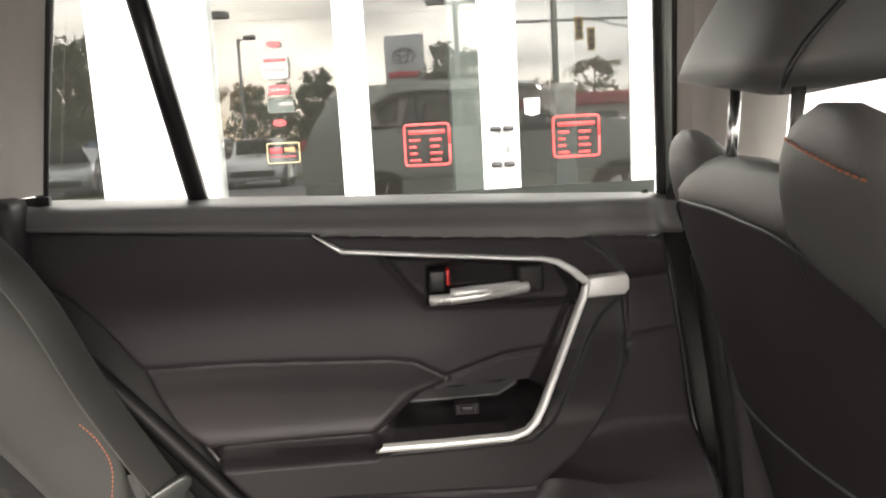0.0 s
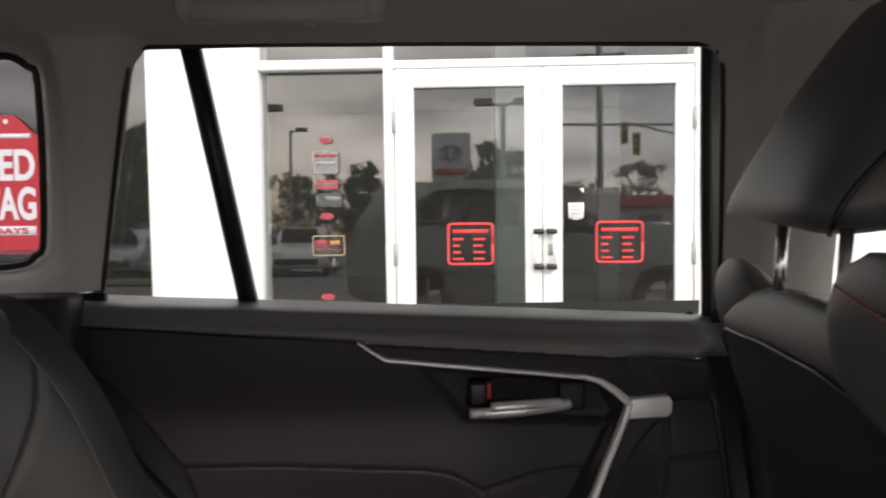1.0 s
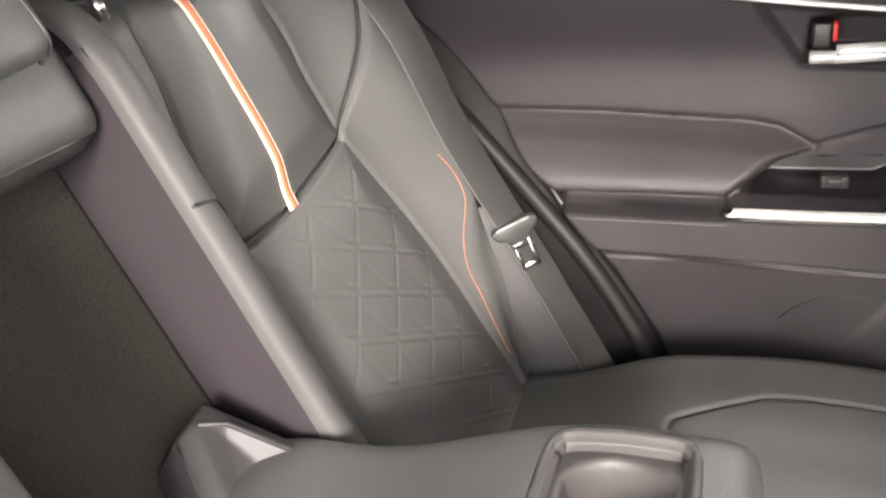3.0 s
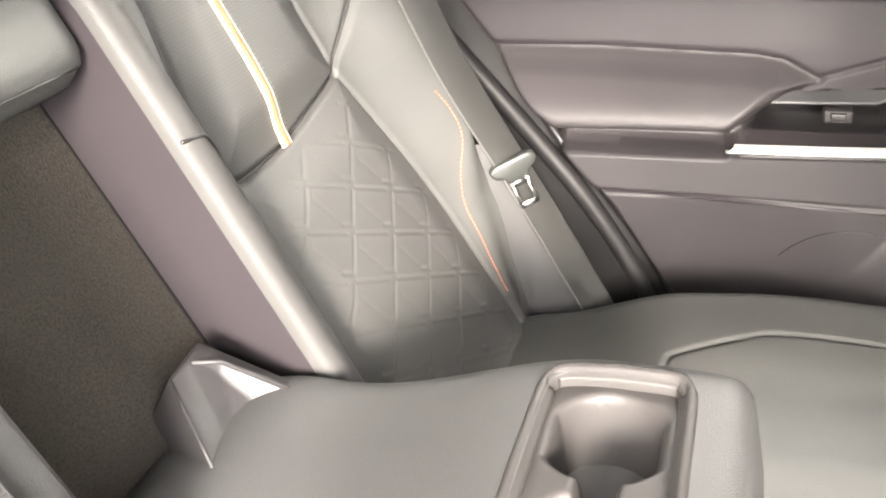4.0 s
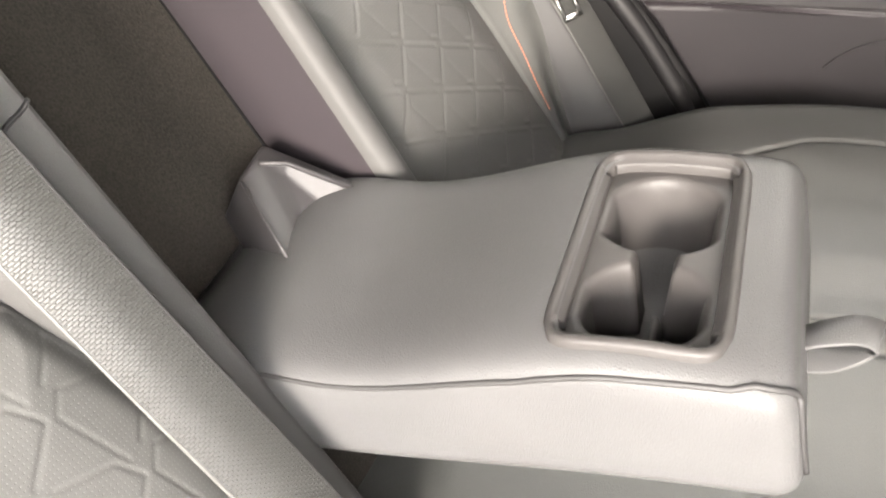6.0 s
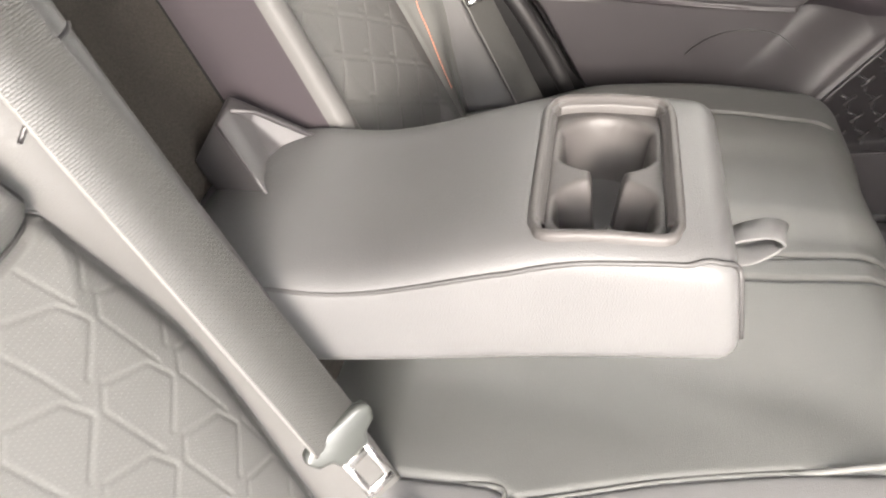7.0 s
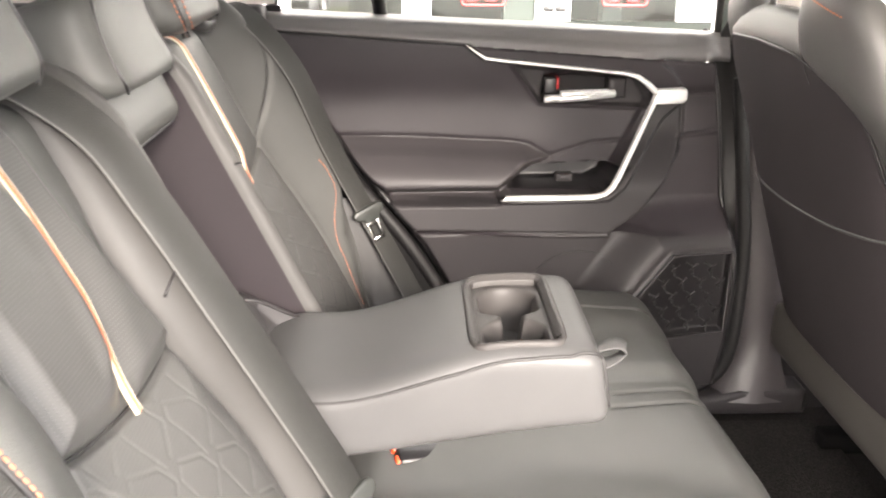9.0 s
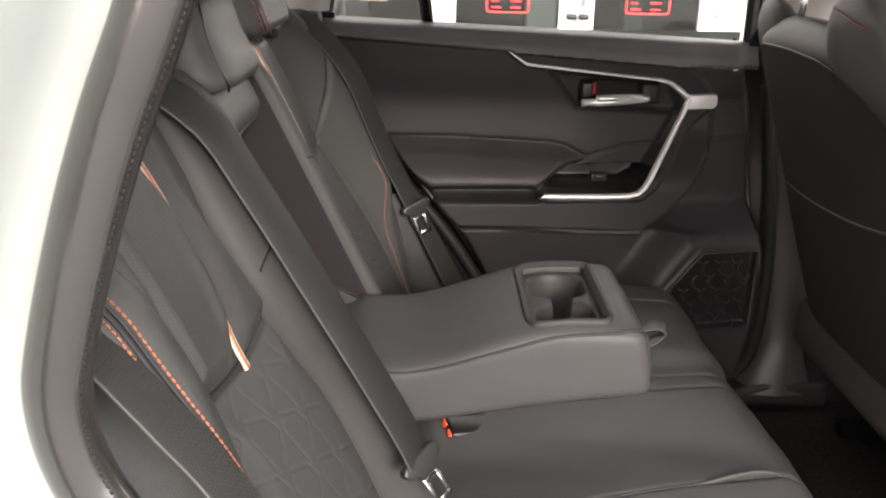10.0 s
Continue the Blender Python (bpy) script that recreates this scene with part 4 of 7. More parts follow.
# recess behind the armrest
REC = thing("armrest_recess", "carpeted recess behind the folded-out armrest", "seat recess", (-0.42, 0, 0.7))
bk = [[bp(s, y, -0.055 + 0.002 * math.sin(9 * y + 5 * s)) for y in np.linspace(-0.118, 0.118, 12)] for s in np.linspace(-0.36, 0.17, 24)]
under(part("carpet", flipped(strip_mesh(bk)), CARPET, None, "brown-grey carpet lining"), REC)
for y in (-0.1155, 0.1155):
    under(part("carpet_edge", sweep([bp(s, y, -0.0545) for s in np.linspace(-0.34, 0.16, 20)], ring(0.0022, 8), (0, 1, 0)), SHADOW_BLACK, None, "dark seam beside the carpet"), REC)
# hinge covers: hollow triangular plastic cheeks beside the armrest's root


HINGE = mat("hinge_plastic", (0.027, 0.025, 0.026), 0.48, bump=0.25, bump_scale=1100, vary=0.15)


def hinge(side):
    H = thing("hinge_cover", "dark plastic hinge cover beside the armrest", "hinge cover", (-0.29, side * 0.07, 0.70), "hinge covers")
    n = Vector((0.529, 0.03 * side, 0.848))

    def v(x, y, z, d=0.0):
        return Vector((x, side * y, z)) + n * d
    o0, o1, o2 = v(-0.308, 0.030, 0.784), v(-0.313, 0.078, 0.785), v(-0.215, 0.102, 0.726)
    r0, r1, r2 = v(-0.304, 0.052, 0.781, 0.003), v(-0.290, 0.069, 0.772, 0.003), v(-0.230, 0.086, 0.735, 0.003)
    b0, b1_, c0, c1, c2 = v(-0.252, -0.012, 0.750, -0.004), v(-0.252, 0.020, 0.748, -0.016), v(-0.288, 0.064, 0.770, -0.004), v(-0.248, 0.040, 0.746, -0.026), v(-0.236, 0.070, 0.739, -0.022)
    bm = bmesh.new()
    back = n * -0.045
    V = {k: bm.verts.new(p) for k, p in dict(o0=o0, o1=o1, o2=o2, r0=r0, r1=r1, r2=r2, b0=b0, b1=b1_, c0=c0, c1=c1, c2=c2, p0=o0 + back, p1=o1 + back, p2=o2 + back, q0=b0 + back).items()}
    for f in ("o0 r0 r1 o1", "o1 r1 r2 o2", "o0 b0 b1 r0", "r0 b1 c1 c0", "r0 c0 r1", "r1 c0 c2 r2", "c0 c1 c2", "o0 o1 p1 p0", "o1 o2 p2 p1", "o0 p0 q0 b0"):
        bm.faces.new([V[k] for k in f.split()])
    bmesh.ops.recalc_face_normals(bm, faces=bm.faces)
    bmesh.ops.bevel(bm, geom=[e for e in bm.edges if len(e.link_faces) == 2], offset=0.0028, segments=3, affect="EDGES", profile=0.5)
    under(part("cheek", bm, HINGE, None, "moulded grey-black plastic with a hollow"), H)
    under(part("ridge", sweep(smooth_line([b0, o0.lerp(b0, 0.05)], 3), ring(0.0016, 6), (0, 1, 0)), HINGE), H)
    under(part("ridge", sweep([r0, r1, r2], ring(0.0022, 8), (0, 1, 0)), HINGE), H)
    under(part("base", box((-0.345, min(side * 0.112, side * 0.026) + 0.002, 0.56), (-0.300, max(side * 0.112, side * 0.026), 0.700), 0.01), HARD), H)


hinge(1)

# ---- folded-out armrest with two cup wells ----
ARM = thing("armrest", "folded-out leatherette armrest with two cup wells", "armrest", (-0.05, -0.008, 0.70))
AY0, AY1 = -0.122, 0.112


def arm_top(x):
    return 0.748 + 0.051 * sstep(-0.20, 0.01, x) - 0.002 * sstep(0.03, 0.11, x) - 0.020 * sstep(-0.23, -0.33, x)


def arm_bot(x):
    return 0.659 + 0.048 * sstep(-0.30, 0.16, x)


def arm_lean(x, z):
    """The front face leans back towards its top."""
    return float(0.016 * sstep(0.02, 0.11, x) * np.clip((z - 0.70) / 0.09, -0.3, 1.1))


def arm_ring(x, inset=0.0, e=9.0):
    zt, zb = arm_top(x) - inset, arm_bot(x) + inset
    w = AY1 - AY0 - 2 * inset
    out = []
    for k in range(64):
        c, s = math.cos(2 * math.pi * k / 64), math.sin(2 * math.pi * k / 64)
        a = math.copysign(abs(c) ** (2 / e), c) * w / 2
        b = math.copysign(abs(s) ** (2 / 6.0), s) * (zt - zb) / 2
        sag = 0.0025 * (1 - (2 * a / w) ** 2)
        zz = (zt + zb) / 2 + b + (sag if b > 0 else 0)
        out.append(Vector((x - arm_lean(x, zz), (AY0 + AY1) / 2 + a, zz)))
    return out


TR = (-0.038, 0.060, -0.104, 0.086)
TRAY = mat("tray_plastic", (0.042, 0.039, 0.038), 0.45, bump=0.25, bump_scale=1100, vary=0.12, spec=0.25)
rings = [arm_ring(-0.325, 0.020)] + [arm_ring(x, i) for x, i in ((-0.322, 0.010), (-0.31, 0.003))]
for x in np.arange(-0.295, 0.09, 0.0125):
    rings.append(arm_ring(float(x)))
for x, i in ((0.096, 0.0004), (0.103, 0.002), (0.108, 0.005), (0.1115, 0.010), (0.1125, 0.018)):
    rings.append(arm_ring(x, i))
arm_bm = loft(rings)
cut_bm = loft([[Vector(((TR[0] + TR[1]) / 2 + a, (TR[2] + TR[3]) / 2 + b, z)) for a, b in super_ring(TR[1] - TR[0] - 0.008, TR[3] - TR[2] - 0.008, 40, 9)] for z in (0.735, 0.83)])
arm_ob = part("body", arm_bm, LEATHER_WARM)
cut_ob = part("cutter", cut_bm, BLACK)
bo = arm_ob.modifiers.new("cut", "BOOLEAN")
bo.operation, bo.object, bo.solver = "DIFFERENCE", cut_ob, "EXACT"
bpy.context.view_layer.update()
cut_mesh = bpy.data.meshes.new_from_object(arm_ob.evaluated_get(bpy.context.evaluated_depsgraph_get()))
for o in (arm_ob, cut_ob):
    bpy.data.objects.remove(o, do_unlink=True)
cut_mesh.materials.clear()
under(part("body", cut_mesh, LEATHER_WARM, None, "smooth leatherette cover"), ARM)
seam = [(x, float(np.interp(x, (-0.30, -0.20, -0.05, 0.09), (0.0042, 0.0040, 0.0016, 0.0062))) + AY0, arm_top(x) - float(np.interp(x, (-0.30, -0.20, -0.05, 0.09), (0.0085, 0.0095, 0.0145, 0.0062)))) for x in np.linspace(-0.30, 0.075, 28)]
seam = [(x - arm_lean(x, z), y, z) for x, y, z in seam]
for x, i, k in ((0.088, 0.0, 24), (0.096, 0.0004, 24), (0.103, 0.002, 24), (0.108, 0.005, 24), (0.1115, 0.010, 25), (0.1120, 0.012, 28), (0.1120, 0.012, 32), (0.1120, 0.012, 36)):
    q = arm_ring(x, i)[k]
    seam.append((q.x + 0.0008, q.y - 0.0004, q.z + 0.0004))
under(part("seam_piping", sweep(smooth_line(seam, 3), ring(0.0019, 8), (0, 1, 0)), SEAM, None, "piped seam along the top edge"), ARM)


def tray_z(x):
    return arm_top(x) + 0.001


bez_prof = [(-0.0035, -0.006), (-0.0035, 0.0005), (-0.002, 0.0028), (0.001, 0.0034), (0.0035, 0.002), (0.0045, -0.001), (0.0075, -0.002), (0.0085, -0.004), (0.0085, -0.012)]
cxm, cym = (TR[0] + TR[1]) / 2, (TR[2] + TR[3]) / 2
rows = []
loop = super_ring(TR[1] - TR[0], TR[3] - TR[2], 72, 9)
for a, b in loop + loop[:1]:
    inw = Vector((-a / (TR[1] - TR[0]), -b / (TR[3] - TR[2]), 0))
    inw = Vector((math.copysign(1, -a) if abs(inw.x) > 0.485 else -a * 4, math.copysign(1, -b) if abs(inw.y) > 0.485 else -b * 4, 0))
    inw.normalize()
    base = Vector((cxm + a, cym + b, tray_z(cxm + a)))
    rows.append([base + inw * u + Vector((0, 0, v)) for u, v in bez_prof])
under(part("tray_bezel", strip_mesh(rows), TRAY, None, "raised grey plastic tray frame"), ARM)
wx, wy = np.meshgrid(np.arange(TR[0] + 0.005, TR[1] - 0.004, 0.0018), np.arange(TR[2] + 0.005, TR[3] - 0.004, 0.0018))
# two round wells joined by a narrow channel
upper_well = np.maximum(np.hypot(wx - 0.011, wy - 0.030) - 0.040, np.abs(wx - 0.011) - 0.0345)
lower_well = np.maximum(np.hypot(wx - 0.011, wy + 0.058) - 0.037, np.abs(wx - 0.011) - 0.0345)
channel = np.maximum(np.abs(wx - 0.012) - 0.0125, np.abs(wy + 0.012) - 0.030)
wd = np.maximum(np.minimum(np.minimum(upper_well, lower_well), channel), np.maximum(wy - 0.070, -0.090 - wy))
wz = np.vectorize(tray_z)(wx) - 0.010 - 0.004 * sstep(0.004, -0.002, wd) - 0.058 * sstep(0.0, -0.008, wd)
spine = sstep(0.006, 0.002, np.abs(wx - 0.016)) * sstep(-0.022, -0.034, wy) * sstep(-0.090, -0.080, wy)
wz = wz + 0.030 * spine * sstep(0.0, -0.004, wd)
under(part("cup_tray", grid(np.stack([wx, wy, wz], -1)), TRAY, None, "moulded tray with two joined cup wells"), ARM)
lp = [(0.098, -0.031, 0.752), (0.113, -0.029, 0.758), (0.131, -0.024, 0.759), (0.143, -0.020, 0.752), (0.140, -0.018, 0.742), (0.121, -0.024, 0.735), (0.096, -0.032, 0.738)]
under(part("pull_loop", sweep(smooth_line(lp, 6), flat_bar(0.024, 0.0026, 0.3), (0.25, 1, 0)), LEATHER_WARM, None, "leatherette pull loop"), ARM)

# ---- rear bench cushion ----
BEN = thing("bench_cushion", "dark grey leatherette rear bench cushion", "seat cushion", (0.05, 0, 0.3))


def bench_pt(u, y, d):
    """u runs forward along the top and down over the front edge."""
    u, y, d = np.broadcast_arrays(np.asarray(u, float), np.asarray(y, float), np.asarray(d, float))
    U1, R = 0.272 + 0.016 * sstep(0.45, -0.10, y), 0.055
    flat = np.minimum(u, U1)
    a = np.clip((u - U1) / R, 0, radians(80))
    ext = np.maximum(u - U1 - R * radians(80), 0)
    z0 = 0.548 + 0.022 * sstep(-0.15, 0.22, flat)
    nx, nz = np.sin(a), np.cos(a)
    tx, tz = np.cos(a), -np.sin(a)
    return np.stack([flat + R * nx + tx * ext + nx * d, y, z0 - R + R * nz + tz * ext + nz * d], -1)


BL1 = [(0.02, 0.156), (0.20, 0.160), (0.34, 0.172), (0.48, 0.175)]
BL2 = [(0.02, 0.190), (0.20, 0.196), (0.34, 0.212), (0.48, 0.215)]
BR1 = [(-0.20, -0.118), (-0.06, -0.120), (-0.036, -0.134), (0.075, -0.106), (0.18, -0.086), (0.30, -0.072), (0.48, -0.06)]
BR2 = [(0.10, -0.165), (0.20, -0.145), (0.33, -0.125), (0.48, -0.11)]


def bench_d(u, y):
    d = 0.006 * np.cos(6 * y)
    d = d + 0.024 * sstep(0.36, 0.50, np.abs(y)) * (1 - 0.3 * sstep(0.1, 0.3, u)) - 0.10 * sstep(0.53, 0.63, np.abs(y)) ** 2
    d = d + 0.010 * sstep(0.225, 0.28, y) * sstep(0.50, 0.40, y)
    d = d - 0.030 * sstep(-0.14, -0.24, u)
    d = d - 0.040 * sstep(0.03, -0.16, u) * sstep(0.16, 0.30, y) + 0.012 * np.exp(-((y - 0.40) / 0.12) ** 2 - ((u - 0.12) / 0.14) ** 2)
    d = d - 0.012 * sstep(-0.12, -0.145, u) * sstep(-0.13, -0.16, y)
    for ln in (BL1, BL2, BR1, BR2):
        d = d - 0.0045 * np.exp(-(line_d(u, y, ln) / 0.0032) ** 2)
    d = d - 0.005 * np.exp(-(line_d(u, y, [(-0.035, 0.18), (0.0, 0.30), (0.02, 0.42), (0.12, 0.46), (0.30, 0.47)]) / 0.003) ** 2)
    # the side cushion falls towards the doorway, the centre is hollow
    rl = np.interp(u, [p[0] for p in BR1], [p[1] for p in BR1])
    d = d - 0.030 * sstep(0.0, 0.14, rl - y) - 0.016 * np.exp(-((y - 0.03) / 0.09) ** 2) * sstep(0.30, 0.20, u)
    # creases
    d = d + 0.0006 * np.sin(u * 22 + 7 * np.sin(y * 9)) * np.exp(-((y - 0.02) / 0.12) ** 2)
    return d


uu, yy = np.arange(-0.25, 0.55, 0.0032), np.arange(-0.625, 0.626, 0.0032)
U, Y = np.meshgrid(uu, yy)
P = bench_pt(U, Y, bench_d(U, Y))
cu, cy = centres(U), centres(Y)
right_line = np.interp(cu, [p[0] for p in BR1], [p[1] for p in BR1])
in_right = cy < right_line
perf = (cy > 0.225) & (cy < 0.45) & (cu > -0.03) & (cu < 0.33)
under(part("centre_cover", grid(P, ~in_right & ~perf & (cy < 0.180)), LEATHER, None, "smooth leatherette centre section"), BEN)
under(part("side_cover", grid(P, ~in_right & ~perf & (cy >= 0.180)), LEATHER, None, "smooth leatherette side section"), BEN)
under(part("insert", grid(P, perf, (U, Y)), LEATHER, None, "smooth leatherette insert"), BEN)
under(part("side_cover", grid(P, in_right), LEATHER_WARM, None, "smooth leatherette side section"), BEN)
for ln in (BL2, BR1):
    pts = smooth_line([tuple(bench_pt(u, y, float(bench_d(np.array(u), np.array(y))) + 0.0008).tolist()) for u, y in ln], 8)
    under(part("seam_piping", sweep(pts, ring(0.0030, 8), (0, 1, 0)), LEATHER), BEN)

# ---- seat belts ----


def belt(name, label, path, width, side, where, twist=None):
    B = thing(name, label, "seat belt", where, "seat belts")
    pts = smooth_line(path, 8)
    prof = flat_bar(width, 0.0022, 0.3)
    prof.append(prof[0])
    rows, across, along, run = [], [], [], 0.0
    for i, p in enumerate(pts):
        way = (pts[min(i + 1, len(pts) - 1)] - pts[max(i - 1, 0)]).normalized()
        s = Vector(side(i / (len(pts) - 1), p) if callable(side) else side)
        s = (s - way * s.dot(way)).normalized()
        u = way.cross(s)
        run += (p - pts[i - 1]).length if i else 0.0
        rows.append([tuple(p + s * a + u * b) for a, b in prof])
        across.append([a for a, b in prof])
        along.append([run] * len(prof))
    under(part("webbing", flipped(grid(np.array(rows), None, (np.array(across), np.array(along)))), WEBBING, None, "woven grey webbing"), B)
    # edge cords: one pale as a painted highlight, the other dark
    for k in (0, 1):
        edge = [Vector(min(r, key=lambda q: Vector(q).y * (1 if k else -1))) for r in rows]
        under(part("selvedge", sweep(edge, ring(0.0012, 6), (0, 0, 1)), SELVEDGE_LIT if k else SEAM), B)
    return B


def tongue(B, at, way, face, scale=1.0):
    """A latch tongue: plastic head round the webbing and a slotted steel plate."""
    way, face = Vector(way).normalized(), Vector(face).normalized()
    face = (face - way * face.dot(way)).normalized()
    sd = way.cross(face)
    m = Matrix((sd, way, face)).transposed().to_4x4()
    m.translation = at
    head = prism([(-0.030, -0.004), (-0.028, -0.010), (-0.020, -0.013), (0.020, -0.013), (0.028, -0.010), (0.030, -0.004), (0.026, 0.004), (0.016, 0.008), (0.013, 0.016), (-0.013, 0.016), (-0.016, 0.008), (-0.026, 0.004)], 0.012, m @ Matrix.Translation((0, 0, -0.006)), 0.0035)
    under(part("tongue_head", head, TONGUE, None, "moulded grey-black plastic head"), B)
    pl = bmesh.new()
    for lo, hi in (((-0.0125, 0.012, -0.0013), (-0.0068, 0.053, 0.0013)), ((0.0068, 0.012, -0.0013), (0.0125, 0.053, 0.0013)), ((-0.0120, 0.046, -0.0013), (0.0120, 0.0535, 0.0013)), ((-0.0120, 0.012, -0.0013), (0.0120, 0.024, 0.0013))):
        add_bm(pl, box(lo, hi, 0.0008, 1, m))
    under(part("tongue_plate", pl, STEEL, None, "slotted steel plate"), B)


b1 = belt("seat_belt", "grey seat belt hanging across the seat back by the armrest", [bp(0.31, -0.215, 0.004), bp(0.255, -0.200, 0.020), bp(0.19, -0.184, 0.036), bp(0.10, -0.178, 0.047), bp(0.0, -0.180, 0.055), bp(-0.10, -0.181, 0.062), bp(-0.20, -0.180, 0.067), bp(-0.245, -0.177, 0.066)], 0.044, lambda t, p: (NX * 0.47, 0.88, NZ * 0.47), (-0.2, -0.18, 0.6))
tongue(b1, bp(-0.252, -0.176, 0.066), (0.50, -0.05, -0.80), (0.42, -0.62, 0.55))
b2 = belt("seat_belt", "grey seat belt down the wing by the closed door", [(-0.42, 0.526, 1.080), (-0.366, 0.519, 1.074), (-0.292, 0.511, 0.990), (-0.240, 0.525, 0.864), (-0.188, 0.550, 0.748), (-0.150, 0.564, 0.668), (-0.098, 0.576, 0.560), (-0.065, 0.584, 0.490)], 0.041, lambda t, p: Vector((0.4, 0.1, -0.85)).cross(Vector((0.75, -0.62 - 0.45 * float(sstep(0.66, 0.85, t)), 0.3))), (-0.15, 0.54, 0.57))
tongue(b2, (-0.178, 0.545, 0.735), (0.30, 0.06, -0.8), (0.28, -0.85, 0.40))
belt("seat_belt", "grey seat belt along the doorway side of the seat", [(-0.42, -0.560, 1.075), (-0.385, -0.556, 1.035), (-0.347, -0.554, 0.980), (-0.313, -0.555, 0.936), (-0.276, -0.557, 0.886), (-0.215, -0.565, 0.78), (-0.14, -0.575, 0.63)], 0.042, lambda t, p: Vector((0.45, 0.0, -0.85)).cross(Vector((0.9, -0.10, 0.42))), (-0.2, -0.59, 0.6))


def buckle(at, way, face, label, slots=((-0.016, 0.016),)):
    B = thing("seat_belt_buckle", label, "belt buckle", at, "belt buckles")
    way, face = Vector(way).normalized(), Vector(face).normalized()
    face = (face - way * face.dot(way)).normalized()
    m = Matrix((way.cross(face), way, face)).transposed().to_4x4()
    m.translation = at
    under(part("housing", box((-0.020, -0.055, -0.011), (0.020, 0.010, 0.011), 0.006, 2, m), BLACK, None, "black plastic housing"), B)
    for a, b in slots:
        under(part("release_button", box((a, 0.000, -0.0085), (b, 0.0135, 0.0085), 0.0035, 2, m), BUCKLE_RED, None, "orange-red release button"), B)


buckle((-0.104, -0.178, 0.552), (0.35, 0.1, 0.55), (0.5, -0.5, 0.4), "black seat belt buckle with orange-red button lying by the cushion")
buckle((-0.116, 0.088, 0.5405), (-0.94, -0.32, 0.10), (0.0, -0.30, 1.0), "black seat belt buckle with red button under the armrest", ((-0.018, -0.004), (0.004, 0.018)))

# ---- cabin shell: pillar trim with window openings, headliner, floor ----
QWIN = [(-0.625, 1.100), (-0.470, 1.106), (-0.436, 1.120), (-0.420, 1.150), (-0.398, 1.335), (-0.408, 1.362), (-0.432, 1.374), (-0.470, 1.366), (-0.53, 1.335), (-0.66, 1.245)]
QWIN = [(p[0], p[2]) for p in smooth_line([(x, 0, z) for x, z in QWIN + QWIN[:1]], 4)[:-1]]
TRIM_OPEN = [(-0.354, 1.052), (-0.290, 1.325), (-0.279, 1.356), (-0.252, 1.382), (0.430, 1.380), (0.454, 1.370), (0.466, 1.348), (0.494, 1.00), (0.494, 0.9), (-0.354, 0.9)]
FWIN = [(0.615, 1.03), (0.585, 1.36), (0.62, 1.385), (1.00, 1.345), (1.32, 1.13), (1.42, 1.00)]


def trim_surface(side):
    xs, zs = np.arange(-0.90, 1.60, 0.008), np.arange(1.000, 1.464, 0.006)
    X, Z = np.meshgrid(xs, zs)
    Y = wall_y(Z) - 0.020
    q = poly_sd(X, Z, QWIN)
    Y = Y + 0.055 * (1 - sstep(0.0, 0.050, q)) * (X < -0.36)
    o = poly_sd(X, Z, TRIM_OPEN)
    Y = Y + 0.035 * (1 - sstep(0.0, 0.030, o)) ** 1.5
    f = poly_sd(X, Z, FWIN)
    Y = Y + 0.03 * (1 - sstep(0.0, 0.03, f))
    Y = Y - 0.10 * sstep(1.385, 1.45, Z)
    # the cells along an opening end exactly on its outline
    keep = centres(Z) > 1.072
    X0, Z0, e = X.copy(), Z.copy(), 0.0005
    for hole in (QWIN, TRIM_OPEN, FWIN):
        d = poly_sd(X0, Z0, hole)
        gx = (poly_sd(X0 + e, Z0, hole) - poly_sd(X0 - e, Z0, hole)) / (2 * e)
        gz = (poly_sd(X0, Z0 + e, hole) - poly_sd(X0, Z0 - e, hole)) / (2 * e)
        near = (d < 0) & (d > -0.0115)
        X, Z = np.where(near, X - d * gx, X), np.where(near, Z - d * gz, Z)
        low = np.minimum(np.minimum(d[:-1, :-1], d[1:, :-1]), np.minimum(d[:-1, 1:], d[1:, 1:]))
        keep &= (low > -0.0115) & (centres(d) > -0.006)
    P = np.stack([X, side * Y, Z], -1)
    return P, keep


for side, nm in ((1, "pillar_trim_left"), (-1, "pillar_trim_right")):
    P, keep = trim_surface(side)
    me = grid(P, keep)
    me = me if side < 0 else flipped(me)
    tagged(part(nm, me, PILLAR), "pale grey-beige moulded pillar trim", "pillar trim", kind="structure")
    edge = TRIM_OPEN[7:0:-1] + [TRIM_OPEN[0]]
    edge[0] = (0.488, 1.07)
    bead = smooth_line([(x, side * (wall_y(max(z, 1.0)) + 0.016), z) for x, z in edge], 4)
    tagged(part("window_opening_seal", sweep(bead, ring(0.0035, 8, 0.0035), (0, 1, 0)), RUBBER), "thin black rubber edge round the window opening", "window seal", kind="structure")
    ln = [(x, side * (wall_y(z) + 0.022), z) for x, z in QWIN + QWIN[:1]]
    tagged(part("quarter_window_seal", sweep(ln, ring(0.005, 8), (0, 1, 0)), RUBBER), "black rubber seal of the quarter window", "window seal", kind="structure")
    qb = bmesh.new()
    qb.faces.new([qb.verts.new((x, side * (wall_y(z) + 0.03), z)) for x, z in QWIN])
    qp = tagged(part("quarter_window", qb, PRIVACY_GLASS, smooth=False), "smoke-tinted quarter window pane", "window", kind="structure")
    qp.visible_shadow = False

